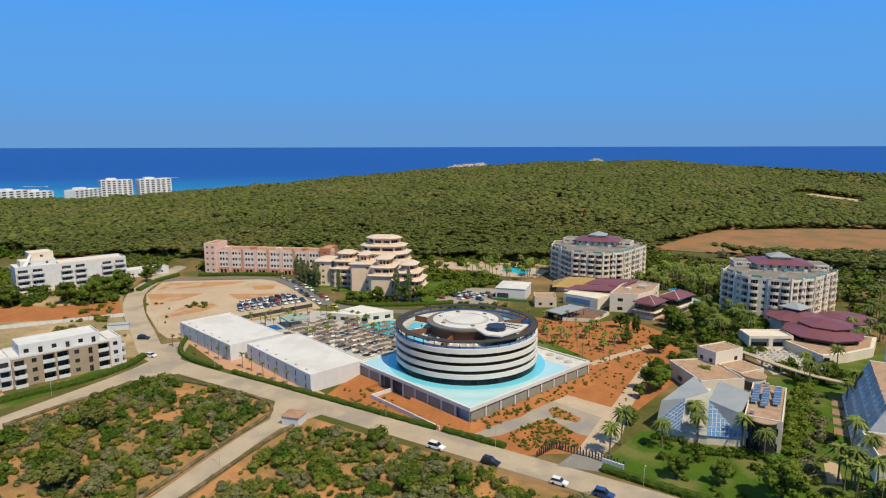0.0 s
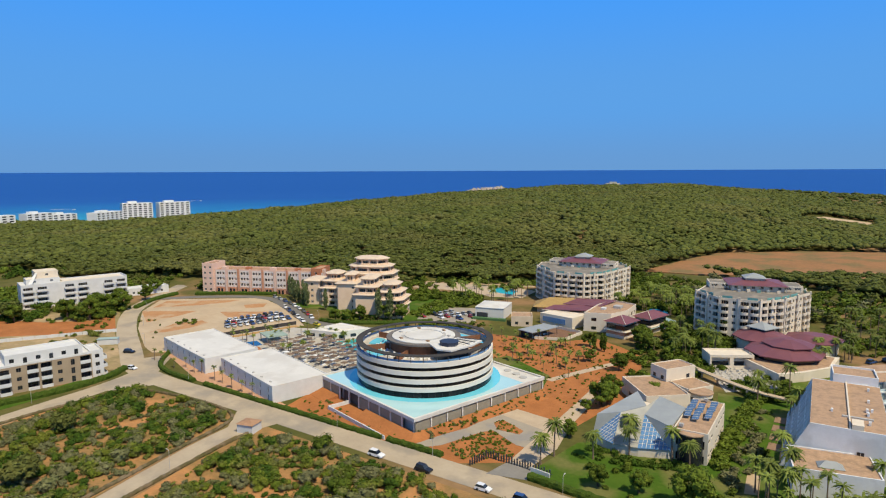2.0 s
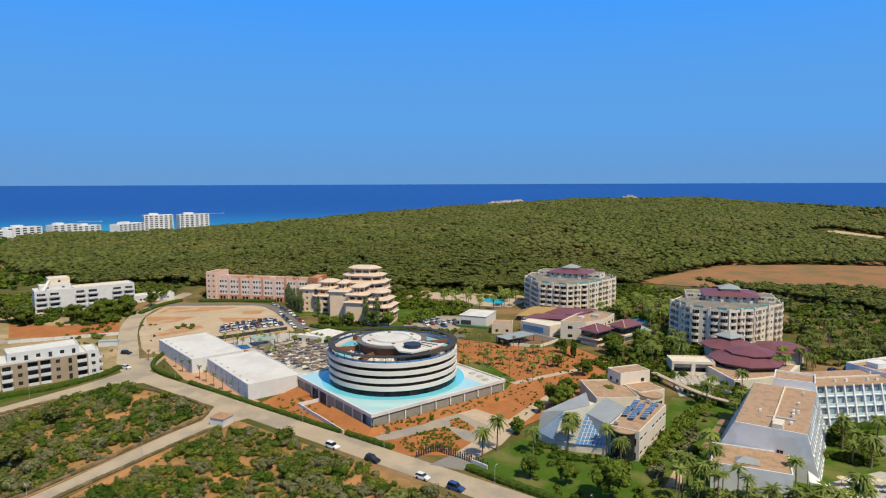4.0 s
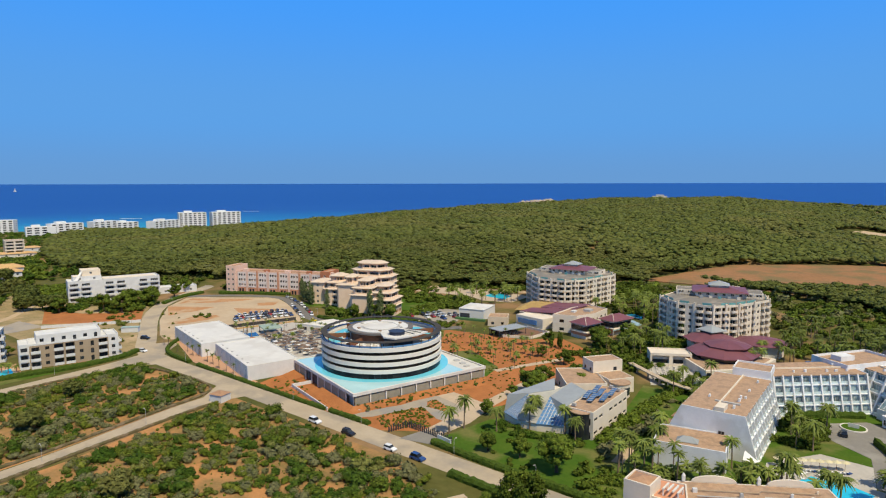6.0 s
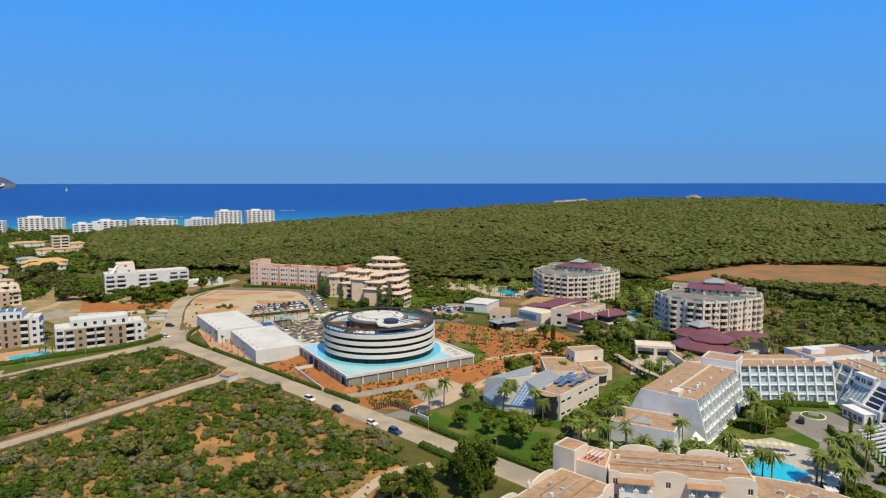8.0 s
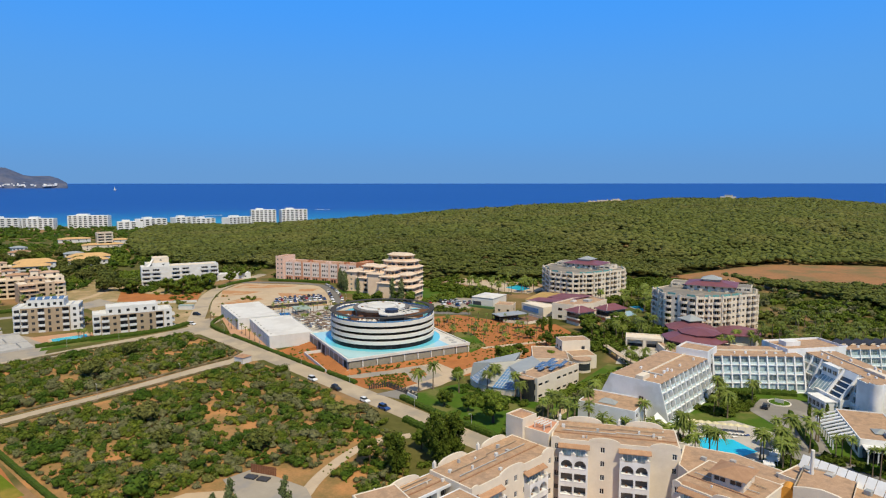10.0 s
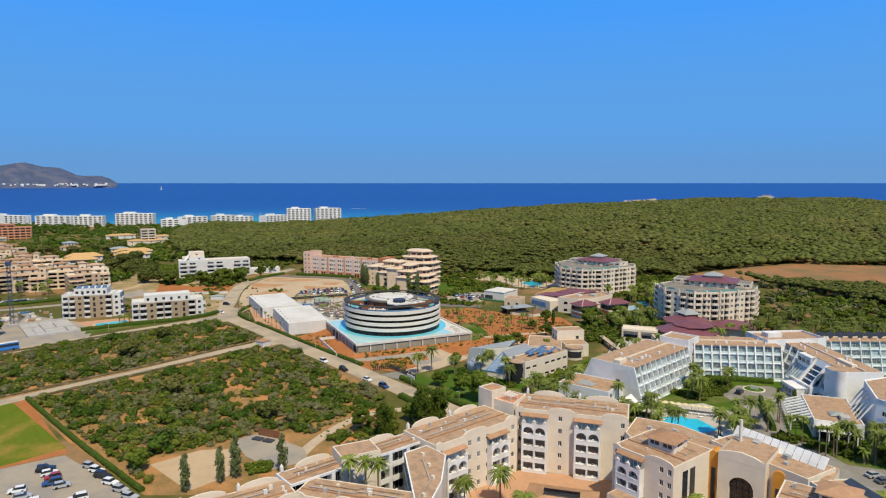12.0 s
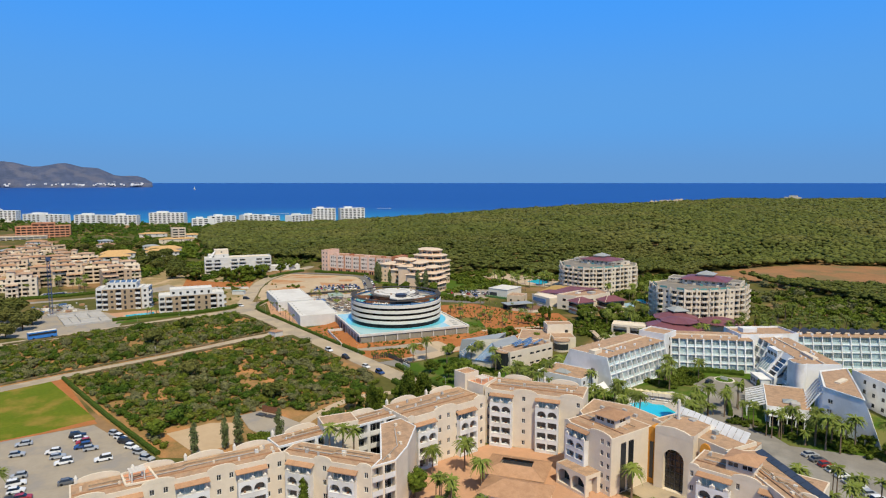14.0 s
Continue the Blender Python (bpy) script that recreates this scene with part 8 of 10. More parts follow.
scrub("scrub", PLOT2, 2900, 32, 0.7, 3.0, 0.47, 8.0, shapes=LOW, bare=BARE2, mix=KINDS)
scrub("scrub", PLOT1, 60, 90, 1.9, 3.8, 0.8, 20.0, "large dark green bushes in the scrub", DEEP, LOW, 5, mix=((SAGE, (-2.0, -0.2)), (TREE, (-0.1, 0.2))))
scrub("scrub", PLOT2, 64, 91, 1.9, 3.8, 0.8, 20.0, "large dark green bushes in the scrub", DEEP, LOW, 5, bare=BARE2, mix=((SAGE, (-2.0, -0.2)), (TREE, (-0.1, 0.2))))
scrub("scrub", PLOT1, 1300, 33, 0.25, 0.8, 0.7, 20.0, "low dry green tufts on orange soil", shapes=BARE, clumps=1)
scrub("scrub", PLOT2, 1700, 34, 0.25, 0.8, 0.7, 20.0, "low dry green tufts on orange soil", shapes=BARE, clumps=1)
scrub("garden_shrubs", [(-122, 208), (-118, 242), (-86, 250), (-62, 256), (-48, 246), (-40, 200), (-48, 172), (-62, 192), (-84, 202)], 900, 35, 0.25, 0.7, 0.35, 9.0, "young shrubs planted in orange soil")
scrub("garden_shrubs", [(-124, 148), (-80, 136), (-122, 134)], 70, 36, 0.3, 0.7, 0.5, 9.0, "young shrubs planted in orange soil")
scrub("garden_shrubs", [(-67.9, 138.0), (-63.1, 151.9), (-60.9, 154.2), (-51.4, 149.0), (-48.4, 141.6), (-58.3, 134.4)], 300, 37, 0.25, 0.7, 0.35, 6.0, "ornamental shrubs in forecourt beds")


def bank(x, y):
    """Height of the planted bank along the podium's outer wall."""
    out = (x + 77.1) * 0.964 - (y - 138.4) * 0.267
    return np.clip(1.3 - out * 0.26, 0, 1.3)


scrub("garden_shrubs", [(-76.6, 140), (-62.6, 190.5), (-58.6, 189), (-72.2, 140)], 420, 50, 0.25, 0.65, 0.6, 6.0, "ornamental green shrubs on the planted bank", slope=bank, mix=((SAGE, (0.15, 2)),))
scrub("garden_shrubs", [(-63.7, 159.5), (-62.3, 162.8), (-53.7, 158.8), (-53.7, 156.1), (-60.5, 155.8)], 60, 51, 0.25, 0.6, 0.5, 6.0, "ornamental shrubs in forecourt beds")
scrub("wood_margin", [(-45, 345), (10, 350), (130, 340), (330, 320), (330, 480), (40, 470), (-60, 455), (-100, 440), (-78, 380)], 1250, 38, 1.6, 5.6, 0.02, 30.0, "mixed green bushes and trees along the wood margin", TREE, clumps=3, mix=((PINE, (0.0, 0.3)), (SAGE, (-2.0, -0.25))))
scrub("wood_margin", [(-226, 290), (-160, 285), (-150, 300), (-158, 312), (-200, 314), (-226, 312)], 170, 39, 1.4, 3.6, 0.15, 25.0, "mixed garden trees behind the hotels", TREE)
scrub("wood_margin", [(-600, 100), (-350, 175), (-330, 128), (-380, 100), (-640, 60), (-860, 90), (-1150, 130), (-900, 400), (-700, 320), (-520, 252), (-440, 232), (-420, 200)], 2600, 40, 2.0, 5.0, 0.06, 45.0, "dark green trees and bushes between villas", DEEP, clumps=2, mix=((TREE, (0.05, 2.0)),))
scrub("wood_margin", [(-418, 122), (-440, 165), (-480, 186), (-560, 205), (-680, 250), (-690, 200), (-560, 180), (-470, 130)], 520, 72, 2.4, 5.2, 0.5, 30.0, "dense dark green trees round the villas", TREE, clumps=2)
scrub("wood_margin", [(-520, 100), (-540, 130), (-640, 165), (-700, 160), (-690, 90), (-560, 70)], 240, 73, 2.2, 4.6, 0.2, 30.0, "dark green trees behind the town", TREE, clumps=2)
scrub("wood_margin", [(-300, -40), (-180, -30), (-186, 6), (-230, 10), (-270, 14), (-300, 20)], 380, 41, 1.5, 4.5, 0.2, 25.0, "dark pine trees beside the road", PINE)
scrub("wood_margin", [(-372, 150), (-330, 148), (-300, 168), (-325, 196), (-320, 175), (-346, 146)], 160, 42, 1.2, 3.6, 0.2, 20.0, "garden trees before the white hotel", TREE)
scrub("garden_shrubs", [(-41, 135), (14, 136), (14, 150), (6, 174), (6, 240), (-2, 240), (-4, 192), (-4, 160), (-36, 158)], 420, 43, 0.5, 1.9, -0.12, 10.0, "clipped shrubs and bushes on the garden lawn", TREE)
scrub("garden_shrubs", [(-5, 164), (-1.5, 164), (-1, 226), (-5, 226)], 130, 61, 0.9, 2.3, 0.8, 9.0, "dark clipped bushes beside the spa", TREE)
scrub("wood_margin", [(-168, 236), (-150, 236), (-126, 250), (-124, 262), (-134, 262), (-158, 246)], 70, 63, 0.9, 2.4, 0.4, 9.0, "dense trees along the curved lane", TREE)
scrub("wood_margin", [(-200, 232), (-172, 232), (-160, 245), (-176, 244), (-198, 242)], 60, 64, 0.8, 2.0, 0.4, 9.0, "bushes before the stepped hotel", TREE)
scrub("wood_margin", [(-345, 134), (-300, 150), (-292, 160), (-310, 176), (-330, 150)], 70, 65, 0.8, 2.4, 0.3, 9.0, "bushes on the slope before the white hotel", TREE)
scrub("wood_margin", [(-1400, 70), (-880, 400), (-800, 330), (-640, 215), (-700, 130), (-1000, 60), (-1300, 10)], 1500, 66, 3.0, 6.5, 0.16, 45.0, "dark pine trees between the shore hotels", DEEP, FAR)
scrub("garden_shrubs", [(-258, 184), (-246, 178), (-240, 184), (-252, 191)], 26, 67, 0.6, 1.6, 0.6, 9.0, "dark bush clump in the sandy lot", TREE)
scrub("garden_shrubs", [(61, 160), (74, 160), (74, 176), (66, 178), (63, 168)], 70, 68, 0.7, 1.8, 0.4, 9.0, "bushes between pool and car park", TREE)
scrub("garden_shrubs", [(-6.7, 60.0), (-3.7, 65.9), (0.3, 63.6), (-1.6, 59.2)], 60, 69, 0.7, 1.3, 0.8, 9.0, "clipped bright green bushes beside the sand court", TREE)
scrub("garden_shrubs", [(-38, 215), (-16, 245), (-20, 300), (-45, 298), (-58, 245)], 360, 44, 1.0, 3.2, 0.5, 14.0, "garden trees beside the pavilion", TREE)
scrub("garden_shrubs", [(8, 222), (12, 246), (-8, 246), (-14, 226)], 100, 45, 0.9, 2.2, 0.3, 10.0, "dense bushes below the cafe terrace", TREE)
scrub("garden_shrubs", [(33, 195), (44, 197), (46, 206), (44, 219), (34, 222)], 260, 46, 0.8, 2.0, 0.5, 10.0, "bushes round the hotel lawn", TREE)
scrub("garden_shrubs", [(72, 181), (92, 184), (80, 188), (74, 188)], 60, 47, 0.6, 2.0, 0.4, 10.0, "bushes beside the driveway", TREE)
scrub("garden_shrubs", [(86, 186), (128, 188), (120, 197), (108, 195), (90, 198)], 150, 48, 0.8, 2.4, 0.4, 10.0, "bushes before the white gable", TREE)
scrub("garden_shrubs", [(-8, 102), (8, 108), (26, 100), (26, 58), (12, 70), (2, 88)], 150, 49, 1.0, 2.6, 0.25, 10.0, "dense bushes beside the courtyard hotel", TREE)


scrub("wood_margin", [(-330, 262), (-250, 290), (-226, 300), (-190, 335), (-205, 345), (-280, 310), (-340, 285)], 420, 52, 1.4, 3.6, 0.25, 20.0, "trees and bushes behind the pink hotel", TREE)
scrub("wood_margin", [(-138, 355), (-132, 372), (-80, 366), (-78, 330), (-50, 332), (-44, 300), (-20, 346), (12, 350), (-40, 420), (-100, 446), (-126, 430), (-150, 385), (-186, 335)], 1000, 53, 1.2, 3.6, 0.4, 22.0, "dense garden trees round the tower hotels", TREE)
scrub("wood_margin", [(14, 350), (70, 340), (110, 380), (90, 470), (40, 470), (8, 440), (-20, 440), (-20, 410), (12, 395)], 420, 70, 1.6, 3.8, 0.45, 22.0, "dense trees between tower hotel and field", TREE)
scrub("wood_margin", [(-118, 330), (-96, 326), (-80, 330), (-80, 372), (-90, 440), (-112, 452), (-124, 420), (-110, 380)], 260, 71, 1.2, 3.2, 0.4, 22.0, "dense garden trees beside the tower hotels", TREE)
scrub("wood_margin", [(10, 296), (44, 300), (70, 330), (40, 352), (12, 348)], 200, 54, 1.0, 2.8, 0.2, 16.0, "garden trees behind the pavilion", TREE)
scrub("wood_margin", [(60, 300), (90, 292), (180, 300), (260, 330), (60, 352)], 420, 55, 1.4, 3.8, 0.2, 22.0, "trees behind the terraced hotel", TREE)
scrub("garden_shrubs", [(-300, 188), (-226, 148), (-214, 156), (-232, 166), (-296, 200)], 60, 56, 0.4, 1.2, 0.0, 9.0, "weeds along the road verge")
scrub("garden_shrubs", [(-206, 104), (-232, 140), (-250, 146), (-300, 178), (-310, 172), (-262, 120), (-232, 106), (-214, 100)], 320, 57, 0.5, 1.8, 0.15, 14.0, "weeds and bushes on the bare plot")
scrub("garden_shrubs", [(8, 130), (34, 128), (30, 146), (14, 158), (2, 146)], 120, 58, 0.8, 2.2, 0.5, 10.0, "dense bushes behind the courtyard hotel", TREE)
scrub("garden_shrubs", [(60, 128), (84, 140), (96, 146), (70, 158), (40, 156), (36, 144)], 110, 59, 0.6, 1.8, 0.3, 10.0, "bushes between pool and hotel", TREE)


def hedge(name, pts, width, tall, label="clipped dark green hedge", seed=0, material=None):
    left, right = strip(pts, width)
    rng = random.Random(seed)
    mids = [((a[0] + c[0]) / 2, (a[1] + c[1]) / 2, (a[0] - c[0]) / width, (a[1] - c[1]) / width) for a, c in zip(left, right)]
    fine = []
    for p, q in zip(mids, mids[1:]):
        k = max(1, int(math.hypot(q[0] - p[0], q[1] - p[1]) / 0.7))
        fine += [tuple(p[i] + (q[i] - p[i]) * j / k for i in range(4)) for j in range(k)]
    fine.append(mids[-1])
    bm = bmesh.new()
    rows = []
    for x, y, nx, ny in fine:
        row = []
        for s, z in ((-0.5, -0.1), (-0.55, 0.55), (-0.35, 1.0), (0.35, 1.0), (0.55, 0.55), (0.5, -0.1)):
            w = s * width * (1 + rng.uniform(-0.18, 0.18))
            row.append(bm.verts.new((x + nx * w, y + ny * w, z * tall * (1 + rng.uniform(-0.14, 0.14)))))
        rows.append(row)
    for p, q in zip(rows, rows[1:]):
        for j in range(5):
            bm.faces.new((p[j], p[j + 1], q[j + 1], q[j]))
    bm.faces.new(rows[0])
    bm.faces.new(rows[-1][::-1])
    bmesh.ops.recalc_face_normals(bm, faces=bm.faces)
    return tagged(link(name, bm, material or HEDGE), label, "hedge", "hedges")


DRYBANK = mat("dry stone and weeds", (0.15, 0.11, 0.06), (0.085, 0.085, 0.03), 0.5, 0.95, fine=0.4, bump=0.2, bscale=2.0, stain=(0.20, 0.15, 0.09), sscale=0.3, spec=0.06)
hedge("hedge", [(-204, 60), (-202, 85), (-197, 103), (-199, 120), (-204, 128)], 1.8, 1.8, seed=1)
hedge("hedge", [(-212, 152), (-200, 139), (-188, 134), (-170, 133.6)], 1.6, 1.3, seed=2)
hedge("hedge", [(-164, 133.6), (-140, 133.2), (-124, 133), (-100, 132.8), (-84, 132.8)], 1.5, 1.2, seed=3)
hedge("hedge", [(-82, 132.8), (-64, 132.8)], 1.5, 1.3, seed=4)
hedge("hedge", [(-24, 122.3), (-16, 121.9), (-8, 121.7), (-4, 121.5)], 2.2, 1.6, "dark green hedge beside the road", 15)
hedge("hedge", [(-40, 134.5), (-28, 133.2), (-6, 132.6), (18, 132)], 1.8, 1.5, seed=5)
hedge("hedge", [(-184, 74), (-184.5, 95), (-181, 112), (-176, 119), (-160, 122.2), (-142, 123), (-132, 121.5), (-127.5, 114), (-126, 100), (-119, 70), (-115, 40), (-109, 5)], 0.9, 0.75, "low brown dry-stone bank with weeds along the road", 6, DRYBANK)
hedge("hedge", [(-118, 119), (-117, 103), (-110, 65), (-105, 33), (-103, 26)], 0.9, 0.75, "low brown dry-stone bank with weeds along the road", 7, DRYBANK)
hedge("hedge", [(-104, 25), (-50, 30.5), (-10, 36)], 1.3, 1.2, "dark green hedge beside the car park", 8)
hedge("hedge", [(-309, 26), (-306, 40), (-304, 54), (-306, 74)], 2.4, 2.0, "clipped dark green hedge before the town", 16)
hedge("hedge", [(-303, 190), (-316, 208), (-320, 226)], 2.4, 1.8, seed=9)
hedge("hedge", [(57, 212), (64, 199), (71, 188)], 1.4, 2.0, seed=10)
hedge("hedge", [(34, 220), (40, 226), (52, 234)], 1.8, 1.8, seed=11)
hedge("hedge", [(-185, 70), (-181, 42), (-178, 10)], 0.9, 0.75, "low brown dry-stone bank with weeds along the road", 12, DRYBANK)
hedge("hedge", [(-310, 232), (-290, 246), (-268, 258)], 2.2, 1.8, seed=13)
hedge("hedge", [(-198, 224), (-186, 224), (-164, 238), (-150, 252)], 2.0, 1.6, seed=14)


scrub("garden_shrubs", [(-36, 151), (-24, 154), (-10, 157), (-6, 161), (-14, 162.5), (-22, 158.5), (-34, 160)], 150, 80, 0.5, 1.6, 0.6, 8.0, "dark dense bushes before the spa", DEEP)
scrub("garden_shrubs", [(-0.5, 154), (3, 154), (4, 176), (1, 214), (-2, 214), (-1, 176)], 70, 81, 0.7, 2.0, 0.2, 9.0, "grey-green olive bushes on the lawn", SAGE)
scrub("garden_shrubs", [(10, 148), (34, 150), (44, 160), (44, 172), (38, 172), (30, 158.5), (12, 158)], 170, 82, 0.7, 2.0, 0.5, 9.0, "dense green bushes behind the courtyard hotel", TREE)
scrub("wood_margin", [(-256, 322), (-190, 348), (-150, 372), (-150, 384), (-200, 366), (-262, 338)], 230, 83, 1.4, 3.4, 0.4, 22.0, "garden trees along the sandy strip", TREE)
scrub("wood_margin", [(-420, 148), (-378, 142), (-352, 146), (-356, 162), (-362, 190), (-392, 196), (-420, 176)], 260, 84, 1.8, 4.2, 0.6, 22.0, "dark trees beside the white hotel", TREE)
scrub("wood_margin", [(-338, 138), (-322, 136), (-316, 148), (-330, 158)], 50, 85, 1.2, 3.0, 0.7, 22.0, "dark bush clump before the white hotel", DEEP)


scrub("garden_shrubs", [(-174, 262), (-160, 256), (-158, 298), (-172, 297)], 90, 86, 1.0, 2.8, 0.6, 14.0, "dense garden trees beside the stepped hotel", TREE)
scrub("wood_margin", [(-396, 98), (-392, 128), (-430, 140), (-470, 96), (-430, 84)], 200, 87, 1.4, 3.6, 0.5, 18.0, "dark trees between town and villas", TREE)
scrub("wood_margin", [(-470, 60), (-560, 80), (-700, 96), (-700, 40), (-560, 30), (-500, 50)], 260, 88, 1.4, 4.0, 0.2, 18.0, "dark trees at the edge of the town", TREE)


scrub("wood_margin", [(-314, 160), (-298, 158), (-291, 168), (-303, 185), (-318, 192)], 60, 92, 2.0, 4.0, 0.7, 18.0, "large green trees before the white hotel", TREE, LOW, 4)
scrub("wood_margin", [(-362, 216), (-350, 236), (-368, 264), (-388, 294), (-440, 270), (-402, 220)], 190, 93, 2.0, 4.4, 0.6, 22.0, "green pine trees beside the road", TREE, clumps=3, mix=((PINE, (0.0, 2.0)),))
scrub("wood_margin", [(-324, 244), (-298, 270), (-336, 300), (-360, 288), (-342, 258)], 120, 94, 1.8, 4.0, 0.6, 22.0, "green pine trees behind the pink hotel", TREE, clumps=3, mix=((PINE, (0.0, 2.0)),))


# palms: one of each build, then copies
def palm(tall, fronds, seed, droop=1.0, length=3.2, trunk=1.0):
    rng = random.Random(seed)
    p = thing("palm_tree", 0, 0, 0, 0, "tall palm tree with arching green fronds", "palm tree", "palms")
    bm = bmesh.new()
    lean = rng.uniform(-0.3, 0.3)
    tube(bm, [(lean * (k / 5) ** 2, 0, tall * k / 5) for k in range(6)], [0.30 * trunk, 0.20 * trunk, 0.17 * trunk, 0.16 * trunk, 0.17 * trunk, 0.25 * trunk], 7)
    part("trunk", bm, TRUNK, p)
    bm = bmesh.new()
    for i in range(fronds):
        a = 2 * math.pi * i / fronds * 2.618 + rng.uniform(-0.2, 0.2)
        up = rng.uniform(-0.5, 1.2)
        L = length * rng.uniform(0.85, 1.1)
        rows = []
        for k in range(6):
            t = k / 5
            r = L * t * math.cos(up * 0.55)
            z = tall + L * (math.sin(up) * t * 0.9 - droop * 0.62 * t * t) + 0.1
            w = (0.04 + 0.24 * math.sin(math.pi * min(1, t * 0.92 + 0.06))) * rng.uniform(0.8, 1.2) * (1.15 if k % 2 else 0.5)
            ca, sa = math.cos(a), math.sin(a)
            c = Vector((r * ca + lean, r * sa, z))
            side = Vector((-sa, ca, 0)) * w
            rows.append([bm.verts.new(c + side - Vector((0, 0, w * 0.45))), bm.verts.new(c), bm.verts.new(c - side - Vector((0, 0, w * 0.45)))])
        for q, s in zip(rows, rows[1:]):
            bm.faces.new((q[0], q[1], s[1], s[0]))
            bm.faces.new((q[1], q[2], s[2], s[1]))
    part("crown", bm, FROND, p)
    return p


PALMS = [palm(8.3, 58, 1, 1.0, 2.7), palm(7.2, 60, 2, 1.15, 2.9), palm(9.3, 52, 3, 1.0, 2.6), palm(3.6, 30, 4, 0.9, 1.9), palm(8.0, 30, 5, 0.8, 2.0, 0.8), palm(4.2, 16, 6, 0.7, 1.1, 0.6), palm(13.5, 34, 7, 0.9, 2.0)]
used = {}


def plant(kinds, which, x, y, scale, rng):
    m = Matrix.Translation((x, y, 0)) @ Matrix.Rotation(rng.uniform(0, 6.28), 4, "Z")
    ob = kinds[which]
    if which in used.setdefault(id(kinds), set()):
        ob = copy_thing(ob, m)
    else:
        used[id(kinds)].add(which)
        ob.matrix_basis = m
    ob.scale = (scale, scale, scale)
    return ob


rng = random.Random(77)
EXACT = [(-24, 160), (-14, 163), (-31, 153), (-41, 143), (-40, 149), (9, 155), (6, 157), (13, 155), (30, 170), (37, 205), (9, 176), (44, 196), (40, 199), (66, 183), (70, 186), (43, 168), (50, 160),
         (-26, 166), (-9, 160), (12, 167), (8, 210), (10, 213), (60, 92), (49, 96), (46, 88), (84, 118), (96, 110), (100, 189), (103, 191), (112, 193)]
for x, y in EXACT:
    plant(PALMS, rng.choice((0, 1, 1)), x, y, rng.uniform(0.9, 1.15), rng)
for x, y in ((19.5, 150.5), (21.8, 153), (24.5, 152.5), (26.5, 156), (29.5, 155), (31.5, 157.5), (34.5, 161), (36.5, 163.5), (39.5, 164.5), (42, 167), (43.8, 170), (37, 159.5), (33, 154)):
    plant(PALMS, 3, x, y, rng.uniform(1.2, 1.6), rng)
for x, y in ((52.4, 163.5), (54.6, 163)):
    plant(PALMS, 1, x, y, 1.1, rng)
for x, y in ((-206, 141), (-200, 140), (-190, 139), (-187, 142), (-179, 140), (-176, 141), (-165, 138.5), (-160, 138), (-153, 136.5), (-147, 136), (-141, 135.2)):
    plant(PALMS, 5, x, y, rng.uniform(0.85, 1.2), rng)
for x, y in ((38.2, 63.2), (40.6, 65.5), (43, 67)):
    plant(PALMS, 6, x, y, 1.22, rng)
FAR_GROVES = (((-84, 322, -44, 372), 40, (0, 1, 2)), ((14, 290, 60, 345), 50, (0, 2)), ((-180, 300, -136, 350), 26, (0, 4)), ((-360, 30, -300, 90), 12, (0, 4)))
GROVES = (((-48, 250, -22, 300), 18, (0, 1)), ((8, 270, 40, 292), 10, (0, 1)), ((90, 184, 112, 194), 8, (0, 1)), ((34, 204, 45, 218), 3, (0, 1)), ((62, 164, 72, 178), 8, (0, 1)), ((100, 140, 132, 152), 8, (4, 0)), ((-206, 172, -150, 208), 34, (5, 5, 3)),
          ((-122, 208, -60, 250), 60, (5, 5, 5, 3)), ((6, 148, 34, 158), 22, (3, 4)), ((62, 181, 68, 186), 5, (4, 3)), ((76, 180, 98, 188), 9, (4, 3)), ((34, 188, 42, 196), 4, (1, 3)), ((58, 76, 78, 88), 12, (4, 3)),
          ((66, 190, 70, 198), 3, (4,)), ((112, 150, 132, 160), 10, (4, 3)), ((40, 64, 50, 74), 6, (4,)), ((-4, 190, 6, 240), 4, (0, 1)), ((60, 250, 90, 262), 4, (4,)), ((-215, 78, -208, 84), 3, (3,)))


def palm_grove(spots):
    """Many far palms in one mesh: trunks and crowns."""
    verts, faces, slots = [], [], []
    for which, x, y, sc, turn in spots:
        for child in PALMS[which].children:
            me = child.data
            co = np.empty(len(me.vertices) * 3, np.float32)
            me.vertices.foreach_get("co", co)
            co = co.reshape(-1, 3) * sc
            c, s_ = math.cos(turn), math.sin(turn)
            base = len(verts)
            verts += np.stack((co[:, 0] * c - co[:, 1] * s_ + x, co[:, 0] * s_ + co[:, 1] * c + y, co[:, 2]), 1).tolist()
            faces += [[base + i for i in p.vertices] for p in me.polygons]
            slots += [0 if child.name.startswith("trunk") else 1] * len(me.polygons)
    me = bpy.data.meshes.new("palm_grove")
    me.from_pydata(verts, [], faces)
    me.materials.append(TRUNK)
    me.materials.append(FROND)
    me.polygons.foreach_set("material_index", slots)
    return tagged(new("palm_grove", me), "grove of tall palms between the hotels", "palms", "", "stuff")


for (x0, y0, x1, y1), n, kinds in FAR_GROVES:
    palm_grove([(rng.choice(kinds), rng.uniform(x0, x1), rng.uniform(y0, y1), rng.uniform(0.8, 1.15), rng.uniform(0, 6.28)) for _ in range(n)])
SOLID = [((-37, 163), (-4, 215)), ((12, 176), (36, 236))]
for (x0, y0, x1, y1), n, kinds in GROVES:
    for _ in range(n):
        x, y = rng.uniform(x0, x1), rng.uniform(y0, y1)
        if any(a[0] < x < c[0] and a[1] < y < c[1] for a, c in SOLID):
            continue
        plant(PALMS, rng.choice(kinds), x, y, rng.uniform(0.8, 1.15), rng)


